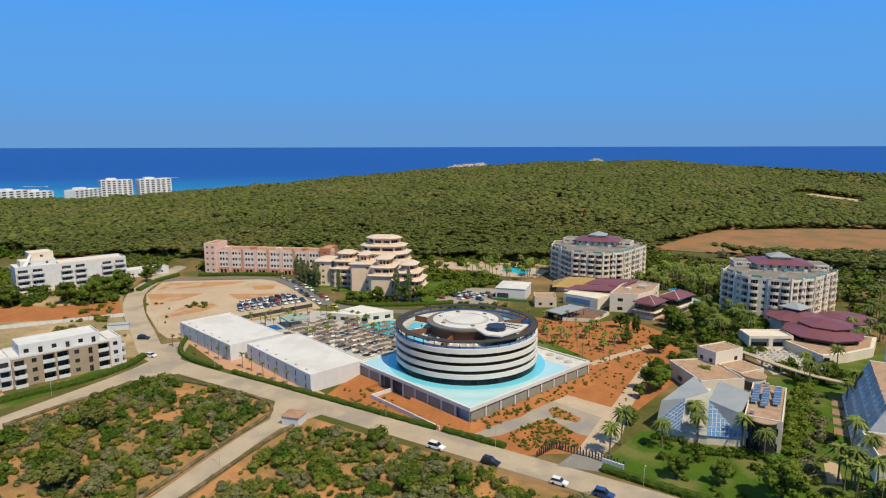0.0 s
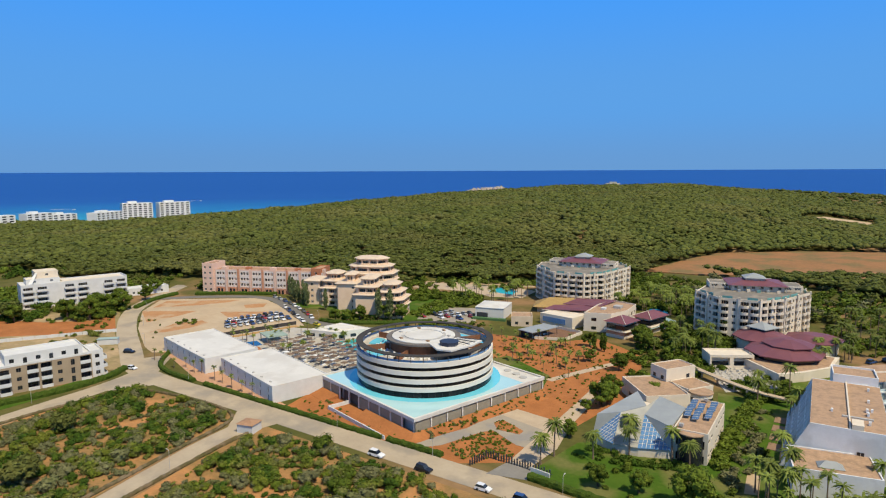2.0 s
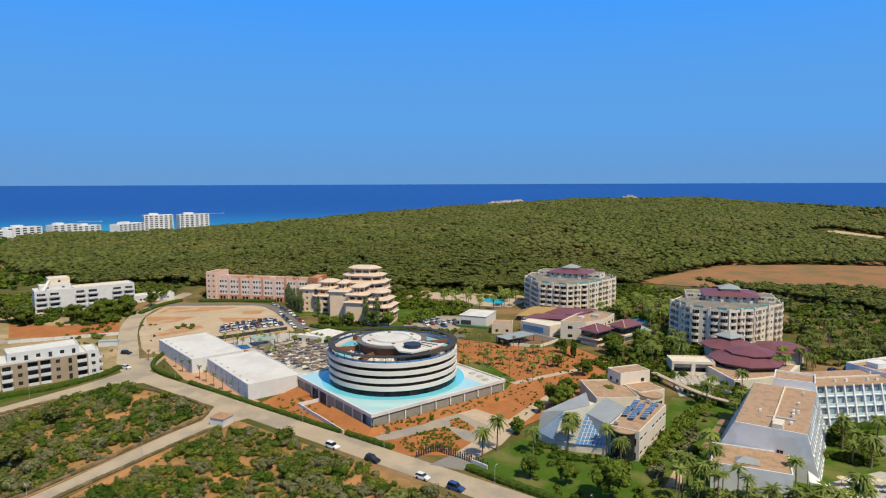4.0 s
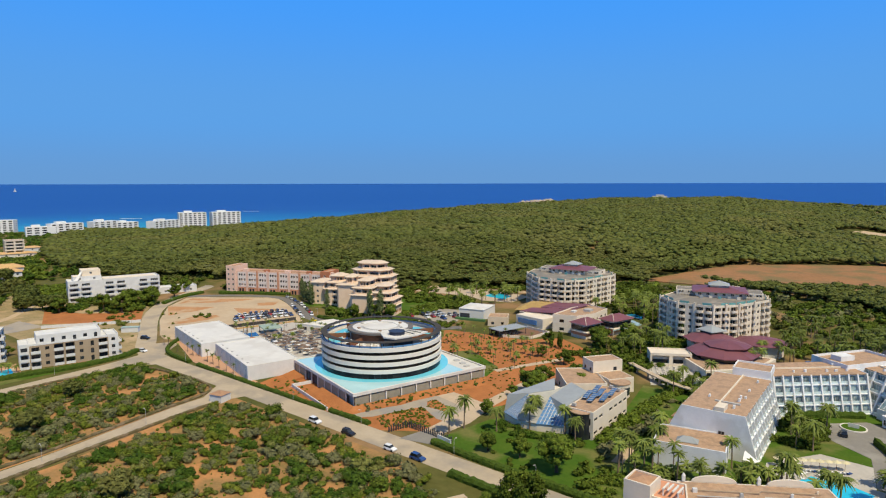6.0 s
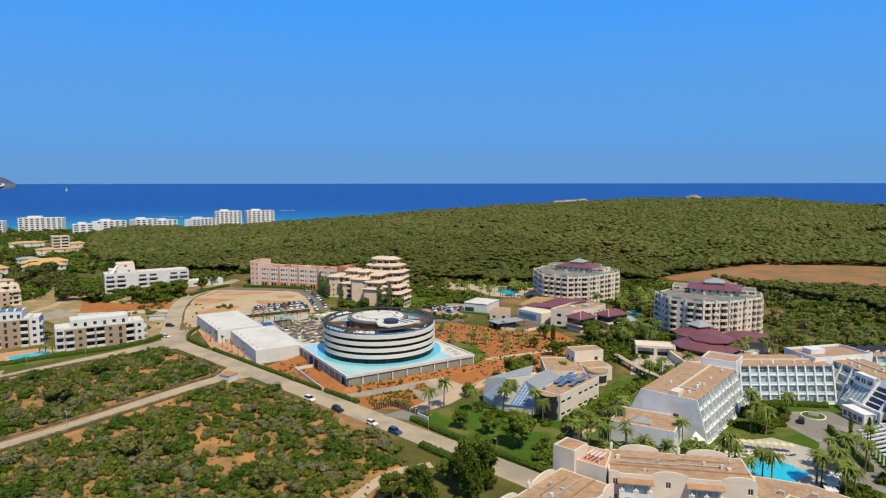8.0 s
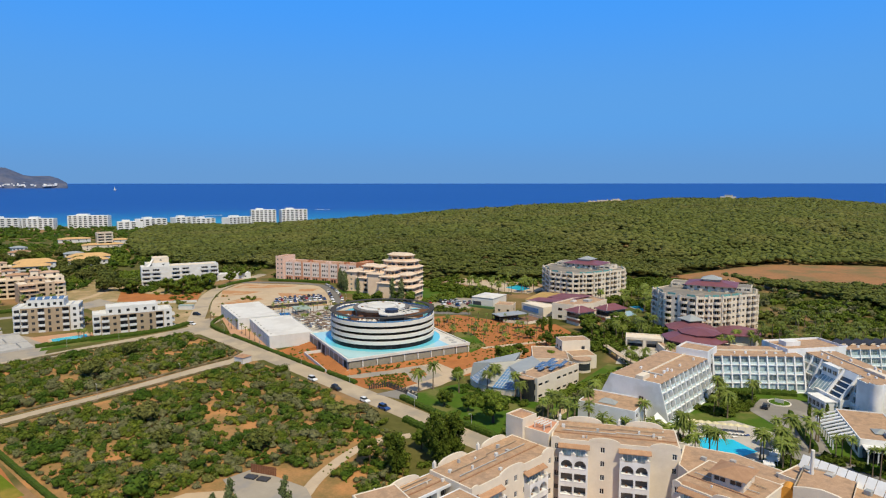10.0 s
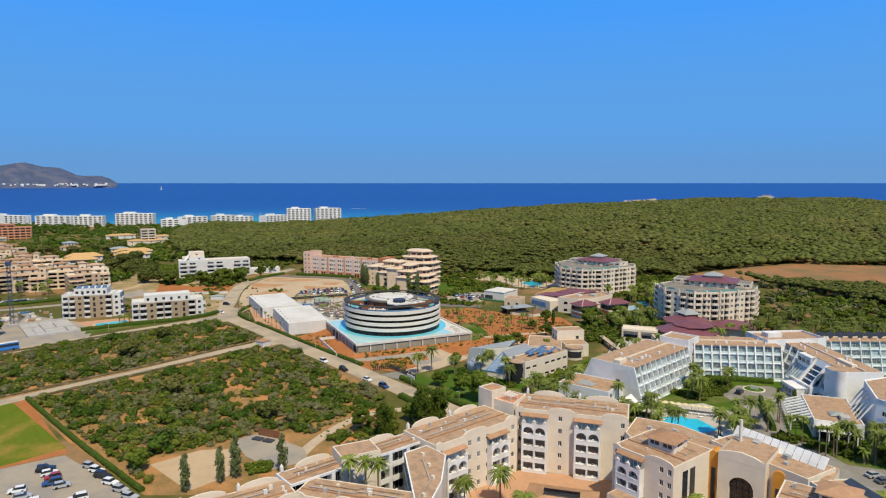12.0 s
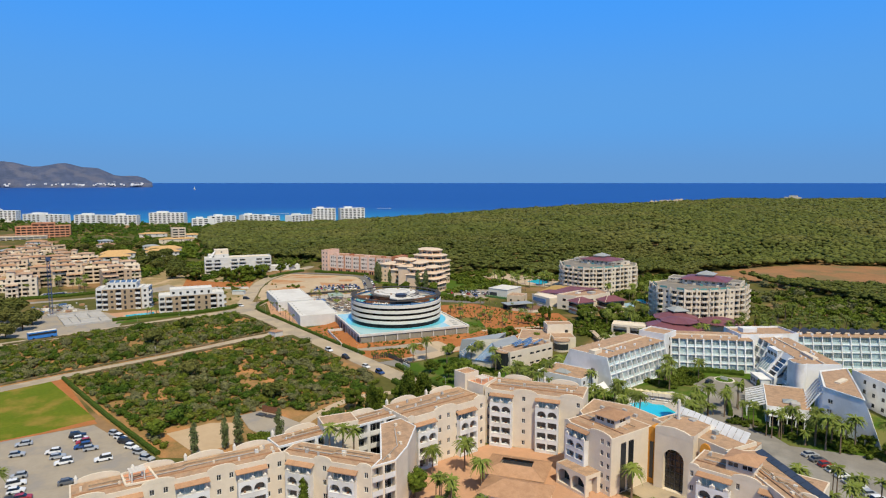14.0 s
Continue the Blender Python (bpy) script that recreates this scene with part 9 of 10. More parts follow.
# broadleaf trees, poplars, cypresses
def tree(kind, seed):
    rng = np.random.RandomState(seed)
    if kind == "round":
        t = thing("tree", 0, 0, 0, 0, "leafy round-crowned garden tree", "tree", "garden trees")
        hgt, rad, n, m = 6.0, 2.6, 26, TREE
    elif kind == "poplar":
        t = thing("poplar_tree", 0, 0, 0, 0, "slim grey-green poplar tree", "tree", "poplars")
        hgt, rad, n, m = 13.0, 1.5, 36, CYPRESS
    elif kind == "aspen":
        t = thing("aspen_tree", 0, 0, 0, 0, "tall loose dark green broadleaf tree", "tree", "roadside trees")
        hgt, rad, n, m = 12.0, 3.2, 70, TREE
    elif kind == "cypress":
        t = thing("cypress_tree", 0, 0, 0, 0, "narrow dark cypress tree", "tree", "cypresses")
        hgt, rad, n, m = 9.0, 0.85, 26, TREE
    else:
        t = thing("pine_tree", 0, 0, 0, 0, "broad bright green pine tree", "tree", "pines")
        hgt, rad, n, m = 7.0, 3.6, 40, PINE
    bm = bmesh.new()
    tube(bm, [(0, 0, 0), (0.1, 0.05, hgt * 0.3), (0, 0.1, hgt * 0.65)], [0.28, 0.2, 0.08], 7)
    for k in range(4):
        a = k * 1.6 + seed
        tube(bm, [(0.08, 0.05, hgt * (0.25 + 0.06 * k)), (rad * 0.5 * math.cos(a), rad * 0.5 * math.sin(a), hgt * (0.5 + 0.05 * k))], [0.11, 0.04], 5)
    part("trunk", bm, BARK, t)
    u = rng.normal(0, 1, (n, 3))
    u /= np.linalg.norm(u, axis=1)[:, None]
    if kind in ("poplar", "cypress"):
        z = np.linspace(0.12, 0.98, n) * hgt
        w = rad * np.sin(np.pi * np.clip(z / hgt * 0.9 + 0.08, 0, 1)) ** 0.7
        a = rng.uniform(0, 6.28, n)
        c = np.stack((np.cos(a) * w * 0.55, np.sin(a) * w * 0.55, z), 1)
        r = w * rng.uniform(0.38, 0.7, n) + 0.2
        s = np.stack((r, r, r * 1.5), 1)
    elif kind == "aspen":
        z = np.linspace(0.16, 0.97, n) * hgt
        w = rad * np.sin(np.pi * np.clip(z / hgt * 0.85 + 0.12, 0, 1)) ** 0.8 + 0.2
        a = rng.uniform(0, 6.28, n)
        q = rng.uniform(0.3, 0.95, n)
        c = np.stack((np.cos(a) * w * q, np.sin(a) * w * q, z), 1)
        r = rng.uniform(0.7, 1.3, n)
        s = np.stack((r, r, r * 1.25), 1)
    else:
        c = u * np.array((rad, rad, hgt * 0.33)) * rng.uniform(0.55, 0.95, n)[:, None] + np.array((0, 0, hgt * 0.6))
        c[:, 2] = np.maximum(c[:, 2], hgt * 0.22)
        r = rad * rng.uniform(0.28, 0.46, n)
        s = np.stack((r, r, r * 0.8), 1)
    o = new("crown", blobs("crown", c, s, {"round": LOW, "poplar": SPRAY, "aspen": SPRAY}.get(kind, TINY), m, seed))
    o.parent = t
    return t


TREES = [tree("round", 1), tree("round", 2), tree("pine", 3), tree("poplar", 4), tree("poplar", 5), tree("cypress", 6), tree("aspen", 7)]
for which, x, y, sc in ((0, -25, 140, 1.0), (1, -16, 142, 0.95), (0, -4, 140.5, 1.75), (0, -42.7, 200, 1.2), (1, -42, 188, 1.5), (1, -52.5, 264, 1.5), (0, -47, 258, 1.4), (0, -54, 272, 1.3), (1, -46, 282, 1.5), (0, -41, 268, 1.4), (1, -41, 192, 1.3), (0, -49, 227, 1.1), (1, -41, 162, 0.7), (0, -38, 253, 1.2), (0, -306, 168, 1.9), (1, -316, 176, 1.7), (0, -333, 198, 1.3), (1, -336, 222, 1.5),
                        (0, -41, 192, 0.9), (1, -42, 163, 0.8), (0, -44, 182, 0.7), (1, -172, 243, 1.4), (0, -190, 226, 1.2), (1, -185, 229, 1.2), (0, -183, 236, 1.3), (1, -165, 247, 1.4), (3, -213, 243, 0.95), (3, -229, 245, 1.0), (4, -234, 247, 1.05), (3, -240, 249, 1.0), (4, -246, 252, 0.95), (3, -252, 256, 1.0), (3, -268, 266, 1.1), (4, -262, 263, 0.9), (4, -175, 241, 1.2), (3, -170, 244, 1.25), (0, -22, 38, 1.0), (0, -308, 157, 1.9), (1, -296, 162, 1.9), (0, -300, 172, 2.0), (1, -305, 183, 1.9), (0, -323, 139, 1.6), (1, -320, 206, 1.6), (2, -342, 137, 1.3), (2, -376, 140, 1.4), (2, -415, 144, 1.5), (2, -228, 16, 1.3), (2, -209, 20, 1.2), (2, -193, 12, 1.1), (2, -221, 25, 1.2), (2, -256, 14, 1.4), (2, -430, 126, 1.5), (2, -463, 143, 1.5), (2, -479, 157, 1.5),
                        (6, 1, 111.5, 1.0), (6, 5.5, 108.5, 0.95), (6, 4.5, 115.5, 0.9), (6, 0.5, 117.5, 0.8), (6, 1.5, 97.5, 0.8), (3, -3.0, 43.8, 0.75), (4, -2.3, 51.8, 0.75), (3, -2.3, 55.7, 0.85), (4, 2.5, 65.8, 0.8), (0, -7.5, 96, 1.2), (1, -7, 104, 1.1), (0, -5, 112, 1.0), (2, -75.5, 64, 1.0), (2, -137.8, 65.5, 1.05), (2, -162.7, 86, 0.85), (2, -35, 79, 0.8), (2, -57, 61, 0.7),
                        (5, 47, 52, 1.1), (5, 62, 213, 0.6), (5, 66, 216, 0.6), (0, 115, 190, 1.0), (1, 108, 192, 0.9), (0, 52, 78, 1.2), (1, -62, 232, 0.9), (0, -30, 205, 1.0), (5, -62, 248, 0.8), (5, -64, 250, 0.8), (5, -66, 247, 0.85), (1, -70, 252, 1.0),
                        (0, -240, 90, 0.8), (1, -222, 118, 0.7), (2, -240, 12, 1.6), (2, -225, 2, 1.7), (2, -252, 20, 1.5), (2, -262, 6, 1.6), (2, -330, 140, 1.4), (2, -345, 128, 1.5), (2, -360, 135, 1.6), (2, -380, 140, 1.5)):
    plant(TREES, which, x, y, sc * rng.uniform(0.95, 1.05), rng)
for _ in range(120):
    x = rng.uniform(-640, -385)
    plant(TREES, rng.choice((0, 1, 2, 2)), x, rng.uniform(0.02, 0.24) * (169 - x) - 4, rng.uniform(0.7, 1.4), rng)

for _ in range(46):
    x = rng.uniform(-420, -306)
    plant(PALMS, rng.choice((1, 3, 4)), x, rng.uniform(0.04, 0.21) * (169 - x) - 4, rng.uniform(0.8, 1.1), rng)
# ---- vehicles ----
def car_model(kind, paint, label):
    """A car facing +x: body, glazed cabin, roof and four wheels."""
    c = thing("car", 0, 0, 0, 0, label, "car", "cars")
    L, W, H = {"saloon": (4.4, 1.78, 1.45), "hatch": (3.9, 1.72, 1.5), "suv": (4.5, 1.86, 1.68)}[kind]
    bm = bmesh.new()
    side = [(-L / 2, 0.32), (-L / 2 + 0.05, 0.78), (-L * 0.36, 0.92), (L * 0.2, 0.95), (L * 0.42, 0.80), (L / 2, 0.58), (L / 2 - 0.04, 0.30)]
    for s0, s1, w0, w1 in ((0, 1, W / 2, W / 2),):
        a = [bm.verts.new((x, -W / 2 + (0.08 if z > 0.7 else 0), z)) for x, z in side]
        b_ = [bm.verts.new((x, W / 2 - (0.08 if z > 0.7 else 0), z)) for x, z in side]
        bm.faces.new(a)
        bm.faces.new(b_[::-1])
        for i in range(len(side)):
            j = (i + 1) % len(side)
            bm.faces.new((a[j], a[i], b_[i], b_[j]))
    bmesh.ops.recalc_face_normals(bm, faces=bm.faces)
    part("body", bm, paint, c)
    bm = bmesh.new()
    back = -L * (0.47 if kind != "saloon" else 0.40)
    lo = [(back, -W / 2 + 0.1), (L * 0.22, -W / 2 + 0.1), (L * 0.22, W / 2 - 0.1), (back, W / 2 - 0.1)]
    hi = [(back + 0.35, -W / 2 + 0.26), (L * 0.06, -W / 2 + 0.26), (L * 0.06, W / 2 - 0.26), (back + 0.35, W / 2 - 0.26)]
    v0 = [bm.verts.new((x, y, 0.91)) for x, y in lo]
    v1 = [bm.verts.new((x, y, H - 0.05)) for x, y in hi]
    for i in range(4):
        bm.faces.new((v0[i], v0[(i + 1) % 4], v1[(i + 1) % 4], v1[i]))
    bm.faces.new(v1)
    part("cabin", bm, GLASS, c, "dark car windows")
    bm = bmesh.new()
    box(bm, hi[0][0] - 0.04, hi[0][1] - 0.03, H - 0.055, hi[1][0] + 0.04, hi[2][1] + 0.03, H)
    part("roof", bm, paint, c)
    wheel = CACHE.get("wheel")
    if not wheel:
        bm = bmesh.new()
        tube(bm, [(0, -0.11, 0), (0, 0.11, 0)], 0.32, 12)
        wheel = CACHE["wheel"] = mesh_of(bm, "wheel", RUBBER)
    for x in (-L * 0.3, L * 0.31):
        for y in (-W / 2 + 0.1, W / 2 - 0.1):
            share("wheel", wheel, c, Matrix.Translation((x, y, 0.32)))
    return c


NAMES = ("white", "silver", "black", "grey", "blue", "red", "yellow")
CARS = []
for i, kind in ((0, "hatch"), (0, "suv"), (1, "hatch"), (2, "suv"), (3, "saloon"), (4, "suv"), (5, "hatch"), (1, "saloon"), (6, "hatch")):
    CARS.append(car_model(kind, CARPAINT[i], {"hatch": "small %s hatchback parked on the asphalt", "suv": "%s sport utility car on the road", "saloon": "%s saloon car parked in a row"}[kind] % NAMES[i]))
seen_car = set()


def park(which, x, y, heading, z=0.08):
    m = pose(x, y, z, 0, 0, heading)
    if which in seen_car:
        return copy_thing(CARS[which], m)
    seen_car.add(which)
    CARS[which].matrix_basis = m


rng = random.Random(5)
for which, x, y, a in ((3, -224, 141, 28), (0, -202, 129.5, 12), (1, -78.4, 123.7, 0), (3, -63.4, 123.8, 0), (0, -46.3, 123.6, 1), (5, -36.4, 123.9, 0)):
    park(which, x, y, a)
DULL = (0, 0, 1, 2, 2, 3, 4, 5, 6, 7, 0)
for which, x, y in ((2, -32.3, 29.5), (0, -28.5, 30.3), (3, -24.1, 30.7), (0, -19.1, 31.3), (2, -13.7, 32.2), (7, -8.6, 32.9)):
    park(which, x, y, 28 + rng.uniform(-4, 4))
for which, x, y in ((3, -37.6, 20.6), (0, -34.3, 20.9), (6, -31.3, 21.2), (5, -28.0, 20.6), (2, -24.9, 22.1), (0, -28.8, 13.5), (2, -24.4, 14.1), (1, -19.5, 14.9), (1, -15.4, 23.6), (7, -40.0, 7.6), (2, -32.6, 5.5), (2, -17.2, 4.7), (1, -12.8, 3.9), (0, -8.3, 3.6), (4, -6.0, 14.1), (6, -3.3, 4.6), (0, -22, -3), (2, -26, -2.6), (6, -1, 27), (0, -14, -8), (2, -10, -7.4)):
    park(which, x, y, 80 + rng.uniform(-5, 5) + (180 if rng.random() < 0.4 else 0))
# rows in the sandy lot and the small hotel car park
for x0, y0, x1, y1, n in ((-235, 199, -227, 222, 9), (-230.5, 194, -222, 220.5, 10), (-225.5, 190, -214.5, 218, 11)):
    for i in range(n):
        t = i / (n - 1)
        park(rng.choice(DULL), x0 + (x1 - x0) * t + rng.uniform(-0.2, 0.2), y0 + (y1 - y0) * t, -18 + rng.uniform(-6, 6))
for i in range(9):
    park(rng.choice(DULL), -262 + i * 7.0, 251.5 - 0.45 * i * i * 0.28 - i * 2.2, -20 - i * 2)
for i in range(5):
    park(rng.choice(DULL), -236 + i * 8.0, 235.5 - i * 4.4, -28)
park(8, -193, 216.5, -5)
for k in range(3):
    for i in range(6):
        if rng.random() < 0.85:
            park(rng.choice(DULL), -160 + k * 9 + i * 1.4, 258 + i * 3.2 + k * 3, -25 + rng.uniform(-5, 5))
for i in range(9):
    park(rng.choice(DULL), 99.5 + i * 2.6, 176.5 - i * 1.75, 62 + rng.uniform(-3, 3))
    park(rng.choice(DULL), 106.5 + i * 2.6, 181.5 - i * 1.75, 62 + rng.uniform(-3, 3)) if i > 4 else None
for i in range(6):
    park(rng.choice(DULL), 28 + i * 5, 288 + i * 5.5, 60)
park(3, 49, 214, 100)

# blue coach on the west road
c = thing("coach", -183.5, 26, 0.08, 97, "blue and white touring coach on the road", "coach")
COACH = mat("coach blue", (0.05, 0.22, 0.60), (0.04, 0.18, 0.52), 0.5, 0.3, spec=0.5)
part("body", box(bmesh.new(), -6, -1.25, 0.45, 6, 1.25, 3.4), COACH, c)
part("window", box(bmesh.new(), -5.8, -1.27, 1.9, 5.9, 1.27, 2.9), GLASS, c)
part("roof", box(bmesh.new(), -5.9, -1.2, 3.404, 5.9, 1.2, 3.55), BRIGHT, c)
for x in (-3.8, 3.9):
    for y in (-1.1, 1.1):
        o = share("wheel", CACHE["wheel"], c, Matrix.Translation((x, y, 0.48)) @ Matrix.Scale(1.5, 4))

# ---- poolside and terrace things ----
bm = bmesh.new()
prof = [(-0.95, 0.28), (0.35, 0.28), (0.95, 0.72), (0.98, 0.64), (0.40, 0.16), (-0.95, 0.16)]
a = [bm.verts.new((x, -0.33, z)) for x, z in prof]
d = [bm.verts.new((x, 0.33, z)) for x, z in prof]
bm.faces.new(a)
bm.faces.new(d[::-1])
for i in range(6):
    bm.faces.new((a[(i + 1) % 6], a[i], d[i], d[(i + 1) % 6]))
for x in (-0.8, 0.3):
    for y in (-0.28, 0.22):
        box(bm, x, y, 0, x + 0.06, y + 0.06, 0.17)
bmesh.ops.recalc_face_normals(bm, faces=bm.faces)
LOUNGE = {}
for key, m in (("white", FABRIC), ("blue", BLUECLOTH), ("grey", mat("grey mesh fabric", (0.26, 0.24, 0.22), None, 0.8))):
    b2 = bm.copy()
    LOUNGE[key] = mesh_of(b2, "sun_lounger", m)
bm.free()


def lounger(x, y, a, key, z=0.1):
    o = new("sun_lounger", LOUNGE[key])
    o.matrix_basis = pose(x, y, z, 0, 0, a)
    tagged(o, {"white": "white sun lounger on the pool deck", "blue": "blue sun lounger on the pool deck", "grey": "grey sun lounger on the pool deck"}[key], "sun lounger", "sun loungers")


def parasol_model(m, r, label):
    p = thing("parasol", 0, 0, 0, 0, label, "parasol", "parasols")
    part("pole", tube(bmesh.new(), [(0, 0, 0), (0, 0, 2.5)], 0.04, 6), WOOD, p)
    bm = bmesh.new()
    top = bm.verts.new((0, 0, 2.75))
    ring_ = [bm.verts.new((r * math.cos(i * math.pi / 5), r * math.sin(i * math.pi / 5), 2.2)) for i in range(10)]
    for i in range(10):
        bm.faces.new((top, ring_[i], ring_[(i + 1) % 10]))
    bm.faces.new(ring_[::-1])
    part("canopy", bm, m, p)
    return p


THATCH = mat("grey brown thatch", (0.20, 0.14, 0.10), (0.145, 0.10, 0.072), 0.9, 0.95, fine=0.3, obj=0.25)
par = [parasol_model(THATCH, 1.6, "grey-brown thatched parasol on the pool deck"), parasol_model(mat("yellow canvas", (0.66, 0.58, 0.36), None, 0.5), 1.15, "pale yellow canvas parasol by the pool")]
seen_par = set()


def shade(which, x, y, z=0.1):
    m = pose(x, y, z, 0, 0, (x * 37) % 90)
    if which in seen_par:
        copy_thing(par[which], m)
    else:
        seen_par.add(which)
        par[which].matrix_basis = m


rng = random.Random(9)
DECKPOLY = [(-146, 166), (-184, 176), (-186, 196), (-174, 204), (-158, 199), (-148, 209), (-132, 206), (-128, 172)]
for i in range(11):
    for j in range(13):
        x, y = -184 + i * 5.0 + rng.uniform(-0.8, 0.8) + j * 0.9, 166 + j * 3.3 + rng.uniform(-0.6, 0.6) - i * 0.6
        if not inside(DECKPOLY, x, y) or math.hypot(x - HC[0], y - HC[1]) < 32 or rng.random() < 0.1:
            continue
        if 169 < y < 206:
            shade(0, x, y)
        lounger(x + 1.2, y + 0.9, rng.choice((70, 80, 250)), rng.choice(("grey", "grey", "grey", "white", "blue")))
        if rng.random() < 0.6:
            lounger(x - 1.1, y + 0.9, rng.choice((70, 80, 250)), rng.choice(("grey", "grey", "grey", "white")))
for i in range(8):
    b = thing("daybed", -166 + i * 3.4, 172.5 + (i % 3) * 2.4, 0.1, -15, "white curtained daybed on the deck", "daybed", "daybeds")
    part("base", box(bmesh.new(), -0.9, -0.9, 0, 0.9, 0.9, 0.5), FABRIC, b)
    part("roof", box(bmesh.new(), -1, -1, 1.9, 1, 1, 2.05), FABRIC, b)
    for x, y in ((-0.9, -0.9), (0.8, -0.9), (0.8, 0.8), (-0.9, 0.8)):
        part("post", box(bmesh.new(), x, y, 0.5, x + 0.1, y + 0.1, 1.9), FABRIC, b)
# resort pool
for i in range(9):
    x, y = 38.6 + i * 1.75, 179.6 + i * 0.95
    shade(1, x, y)
    lounger(x + 0.3, y - 2.0, 245, "white")
    lounger(x + 1.1, y - 1.6, 247, "blue" if i % 4 == 0 else "white")
    if i % 2:
        lounger(x + 0.8, y - 4.3, 240, "white")
for i in range(14):
    x, y = 40.5 + (i % 3) * 2.4, 167 + (i // 3) * 4.2
    lounger(x, y, 20 + rng.uniform(-20, 20), "white")
for i in range(4):
    b = thing("cabana", 65.3 + i * 0.4, 176 - i * 3.4, 0.1, 25, "white curtained poolside cabana", "cabana", "cabanas")
    part("base", box(bmesh.new(), -1.2, -1.2, 0, 1.2, 1.2, 0.35), FABRIC, b)
    part("roof", box(bmesh.new(), -1.3, -1.3, 2.2, 1.3, 1.3, 2.4), FABRIC, b)
    for x, y in ((-1.2, -1.2), (1.1, -1.2), (1.1, 1.1), (-1.2, 1.1)):
        part("post", box(bmesh.new(), x, y, 0.35, x + 0.1, y + 0.1, 2.2), FABRIC, b)
b = thing("shade_sail", 33, 168, 0, 0, "white tensioned shade sail beside the pavilion", "shade sail")
shed(b, [(0, 0, 4.2), (3.5, 4.5, 2.4), (-1, 6, 4.4)], 0.05, FABRIC, "sail")
for x, y, z in ((0, 0, 4.2), (3.5, 4.5, 2.4), (-1, 6, 4.4)):
    part("mast", tube(bmesh.new(), [(x, y, 0), (x, y, z)], 0.07, 6), DARK, b)
# cafe seats
bm = bmesh.new()
box(bm, -0.4, -0.35, 0, 0.4, 0.35, 0.42)
bm.faces.ensure_lookup_table()
box(bm, -0.4, 0.25, 0.42, 0.4, 0.35, 0.85)
SEAT = mesh_of(bm, "cafe_seat", mat("pale wicker", (0.55, 0.50, 0.43), None, 1.0, obj=0.2))
for i in range(10):
    for j in range(9):
        x, y = -21 + i * 1.9 + j * 1.05, 246 - j * 2.2 + i * 1.35
        if inside([(-22.5, 247), (-12, 225.5), (1, 238), (-7, 260)], x, y):
            o = new("cafe_seat", SEAT)
            o.matrix_basis = pose(x, y, 0.1, 0, 0, rng.uniform(0, 360))
            tagged(o, "pale wicker seat on the cafe terrace", "seat", "cafe seats")

# street lamps, gate posts, garden lights
lamp = thing("street_lamp", -30, 131.4, 0, 90, "grey street lamp with single arm", "street lamp", "street lamps")
part("pole", tube(bmesh.new(), [(0, 0, 0), (0, 0, 4.6), (0.3, 0, 4.9), (0.8, 0, 5.0)], 0.05, 6), CONC, lamp)
part("lamp_head", box(bmesh.new(), 0.6, -0.12, 4.92, 1.15, 0.12, 5.04), CONC, lamp)
for x, y, a in ((-5, 132, -90), (-66, 131.4, -90), (-100, 132, -90), (-136, 132.6, -90), (-172, 132.8, -90), (-200, 116, 0), (-195, 92, 0), (-193, 70, 0), (-117, 90, 180), (-112, 60, 180), (-231, 152, -60), (-262, 170, -60), (-292, 190, -60), (-200, 225, -90), (20, 131.5, -90)):
    copy_thing(lamp, pose(x, y, 0, 0, 0, a))
g = thing("gate_fence", 0, 0, 0, 0, "dark slatted entrance fence and gate", "fence")
bm = bmesh.new()
box(bm, -0.14, -0.14, 0, 0.14, 0.14, 1.9)
slat = mesh_of(bm, "slat", DARK)
line = [(-55.4, 132.6), (-53.7, 138.9), (-44.7, 138.9), (-35.4, 137.9)]
for (xa, ya), (xb, yb) in zip(line, line[1:]):
    n = max(2, int(math.hypot(xb - xa, yb - ya) / 0.75))
    for i in range(n):
        share("slat", slat, g, Matrix.Translation((xa + (xb - xa) * i / n, ya + (yb - ya) * i / n, 0.05)) @ Matrix.Scale(0.8 + 0.4 * ((i * 7) % 5) / 4, 4, (0, 0, 1)))
    part("rail", tube(bmesh.new(), [(xa, ya, 0.9), (xb, yb, 0.9)], 0.05, 4), DARK, g)
w = thing("garden_wall", -41.5, 138.2, 0, -8, "low pale entrance wall", "wall")
part("wall", box(bmesh.new(), 0, 0, 0, 5.5, 0.3, 1.1), WHITE, w)
w = thing("ramp_wall", -112, 140.5, 0, -15.5, "low white ramp wall beside the podium", "wall")
part("wall", box(bmesh.new(), 0, 0, 0, 30, 0.35, 1.2), WHITE, w)
part("wall", box(bmesh.new(), 0, 0.36, 0, 0.35, 8, 1.2), WHITE, w)
w = thing("garden_footbridge", 0, 0, 0, 0, "pale raised garden walkway", "walkway")
part("deck", band(bmesh.new(), [(-26, 239), (-5.5, 223.5), (8, 220)], 2.2, 2.2, 2.6), PAVE, w)
for x, y in ((-22, 236), (-16, 231.5), (-10, 227), (-5.5, 223.5), (0, 222)):
    part("pier", box(bmesh.new(), x - 0.3, y - 0.3, 0, x + 0.3, y + 0.3, 2.2), PAVE, w)
b = thing("driveway_planter", 50.5, 222, 0, 0, "round planted island with white sign in the driveway", "planter")
part("kerb", ring(bmesh.new(), 3.2, 3.6, 0, 0.35, 32), BRIGHT, b)
part("soil", disc(bmesh.new(), 3.2, 0, 0.28, 32), LAWN, b)
part("sign", box(bmesh.new(), -1.4, -0.1, 0.28, 1.4, 0.1, 1.5), BRIGHT, b)
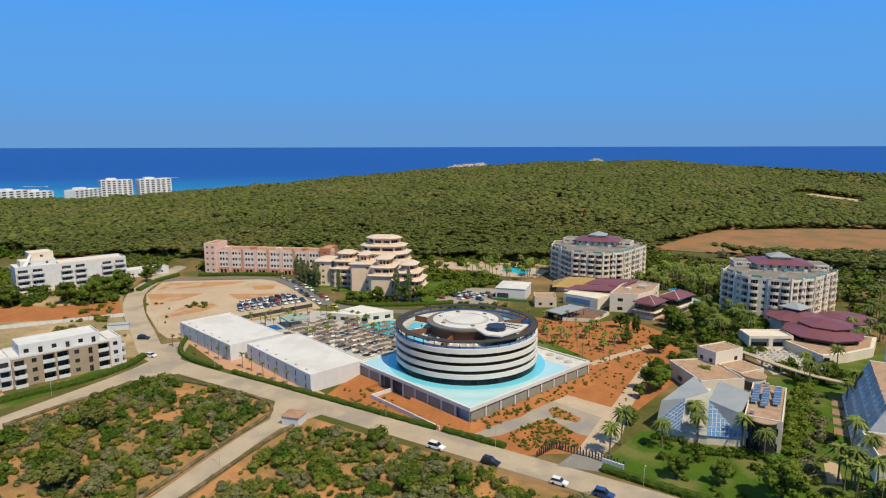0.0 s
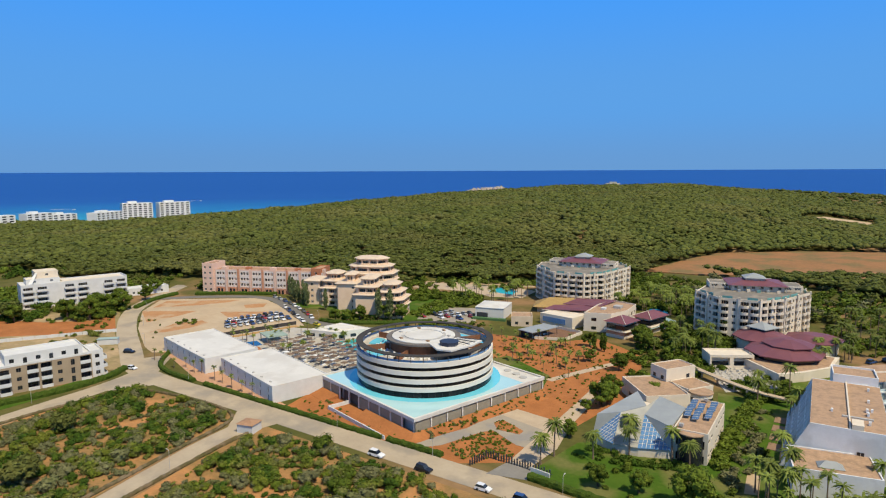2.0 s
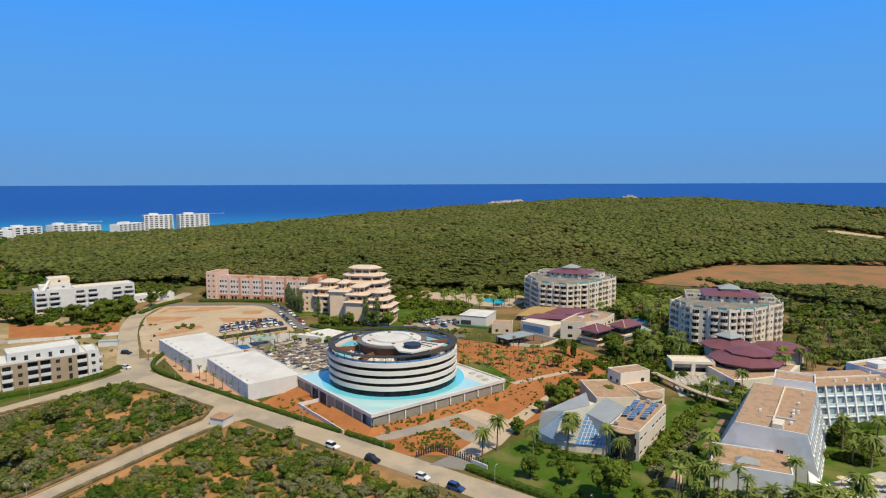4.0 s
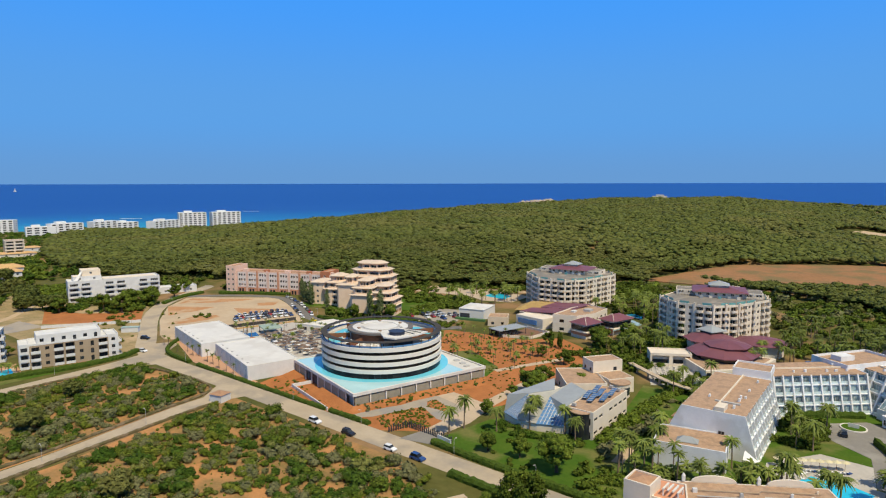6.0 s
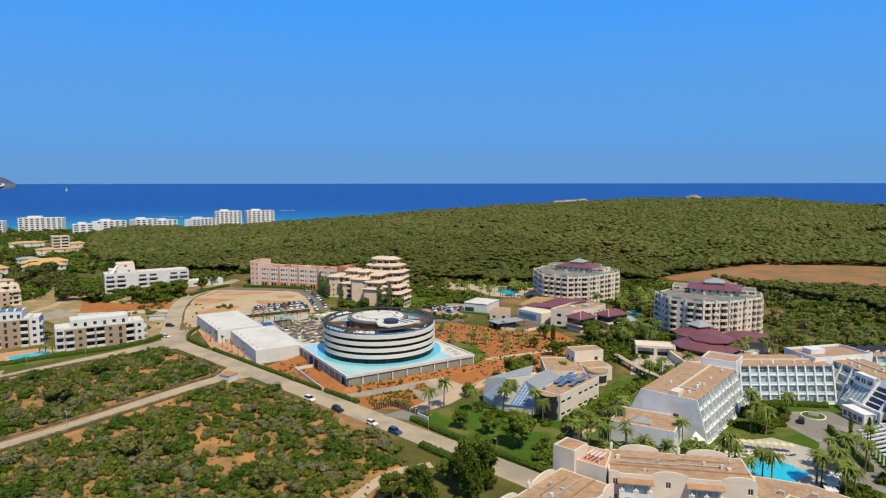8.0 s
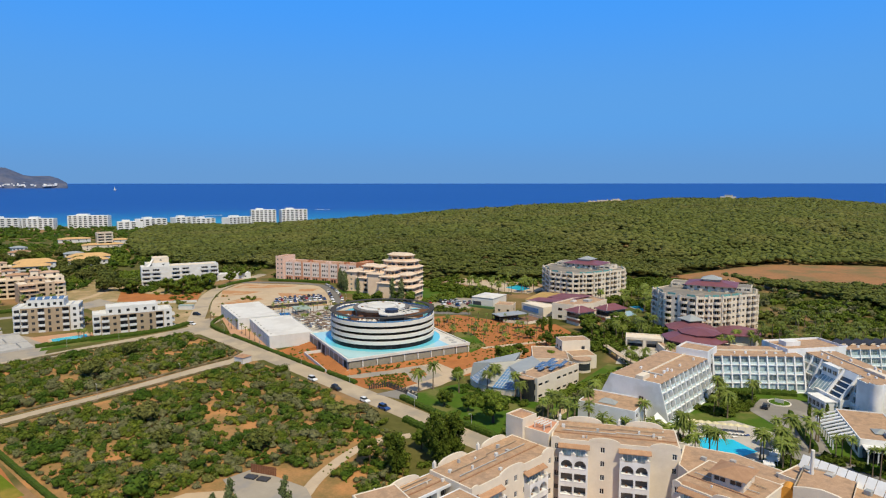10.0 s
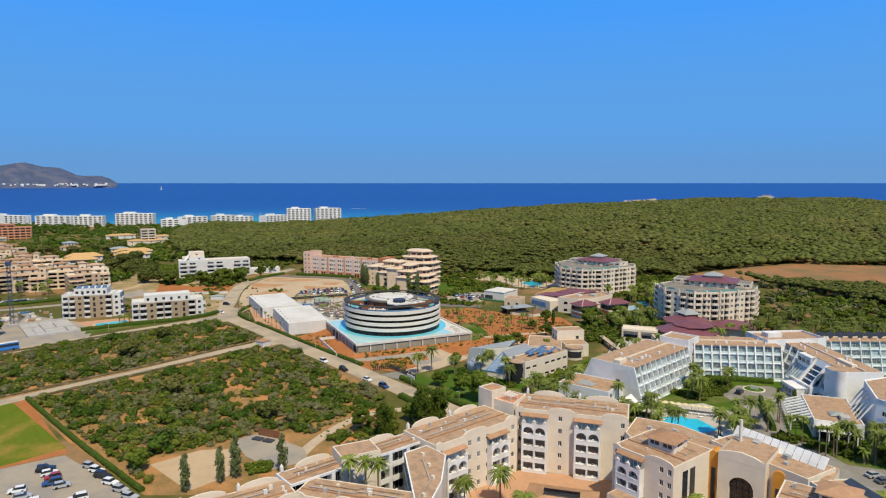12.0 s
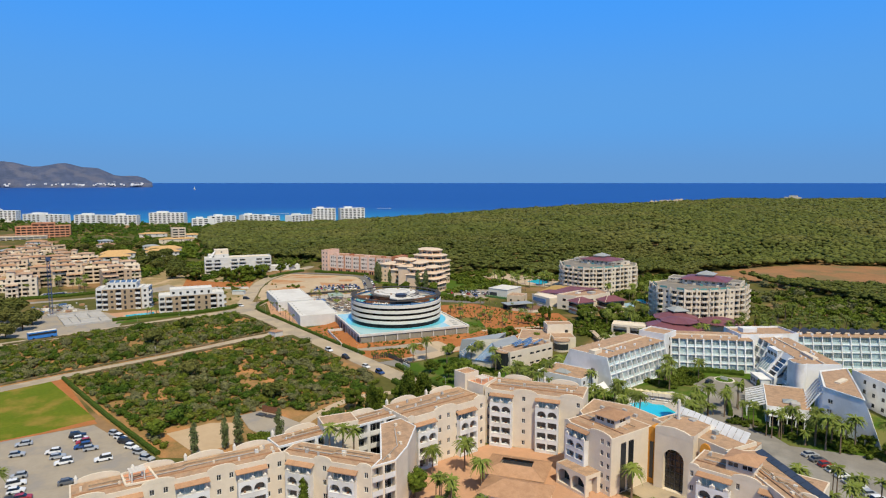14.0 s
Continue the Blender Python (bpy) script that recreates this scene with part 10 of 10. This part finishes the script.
b = thing("timber_screen", -24.2, 71.3, 0.1, 27.2, "rust brown slatted timber screen with benches", "screen")
for i in range(int(7.6 / 0.5)):
    part("slat", box(bmesh.new(), i * 0.5, 0, 0, i * 0.5 + 0.42, 0.08, 2.3), WOOD, b)
part("rail", box(bmesh.new(), 0, 0.085, 1.6, 7.6, 0.2, 1.8), WOOD, b)
for i in range(2):
    part("bench", box(bmesh.new(), 0.5 + i * 3.6, -3.6, 0.1, 3.4 + i * 3.6, -1.6, 0.5), DARK, b)
# boats
for k, (az, dist, size) in enumerate(((73.6, 3900, 16), (66, 1750, 6), (57, 2050, 5))):
    x, y = 169 - dist * math.sin(radians(az)), -4 + dist * math.cos(radians(az))
    z = float(sea_level(np.array(x), np.array(y)))
    b = thing("boat", x, y, z, 30, "small white boat on the sea", "boat", "boats")
    part("hull", prism(bmesh.new(), [(-size / 2, -size / 8), (size * 0.3, -size / 8), (size / 2, 0), (size * 0.3, size / 8), (-size / 2, size / 8)], 0, size / 6), BRIGHT, b)
    if k == 0:
        shed(b, [(-size * 0.3, 0, size * 0.2), (size * 0.3, 0, size * 0.2), (0, 0.2, size * 1.3)], 0.3, BRIGHT, "sail")
    else:
        part("cabin", box(bmesh.new(), -size * 0.2, -size / 10, size / 6, size * 0.1, size / 10, size / 3), BRIGHT, b)
        part("wake", prism(bmesh.new(), [(-size / 2, -0.6), (-size / 2, 0.6), (-size * 9, 4), (-size * 9, -4)], 0.05, 0.3), FABRIC, b)

# plot wall and site cabin
w = thing("plot_wall", -287.2, 118.0, 0, 57.7, "long low whitewashed plot wall", "wall")
for i in range(10):
    part("wall", box(bmesh.new(), i * 4.64, 0, 0, (i + 1) * 4.64 - 0.15, 0.3, 1.5), WHITE, w)
c = thing("site_cabin", -246.5, 139.8, 0, 46, "small white site cabin with pale green roof", "cabin")
part("wall", box(bmesh.new(), 0, 0, 0, 8, 3, 2.4), WHITE, c)
part("roof", box(bmesh.new(), -0.2, -0.2, 2.4, 8.2, 3.2, 2.6), mat("pale green sheet", (0.35, 0.45, 0.42), None, 0.6), c)

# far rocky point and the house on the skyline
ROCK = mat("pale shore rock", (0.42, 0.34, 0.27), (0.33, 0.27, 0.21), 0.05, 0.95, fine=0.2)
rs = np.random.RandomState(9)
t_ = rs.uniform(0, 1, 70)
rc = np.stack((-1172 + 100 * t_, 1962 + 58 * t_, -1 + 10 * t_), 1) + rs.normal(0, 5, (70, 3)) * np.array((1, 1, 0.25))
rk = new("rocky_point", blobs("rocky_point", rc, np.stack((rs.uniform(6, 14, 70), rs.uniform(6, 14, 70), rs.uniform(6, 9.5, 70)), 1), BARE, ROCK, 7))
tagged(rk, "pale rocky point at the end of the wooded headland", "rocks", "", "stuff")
hz = float(height(np.array(-530.0), np.array(1607.0)))
c = tagged(new("villa"), "pale far villa standing among pines on the wooded skyline", "villa")
c.matrix_world = pose(-545, 1602, hz, 0, 0, 19)
part("wall", box(bmesh.new(), 10, 0, -1, 28, 9, 43.6 - hz), CREAM, c)
part("annex", box(bmesh.new(), 0, 1, -1, 9.99, 8, 40.5 - hz), CREAM, c)
part("roof", box(bmesh.new(), 9.6, -0.4, 43.6 - hz, 28.4, 9.4, 44.2 - hz), CREAM, c)
part("terrace", box(bmesh.new(), 28.01, 1, -1, 36, 8, 40.5 - hz), CREAM, c)
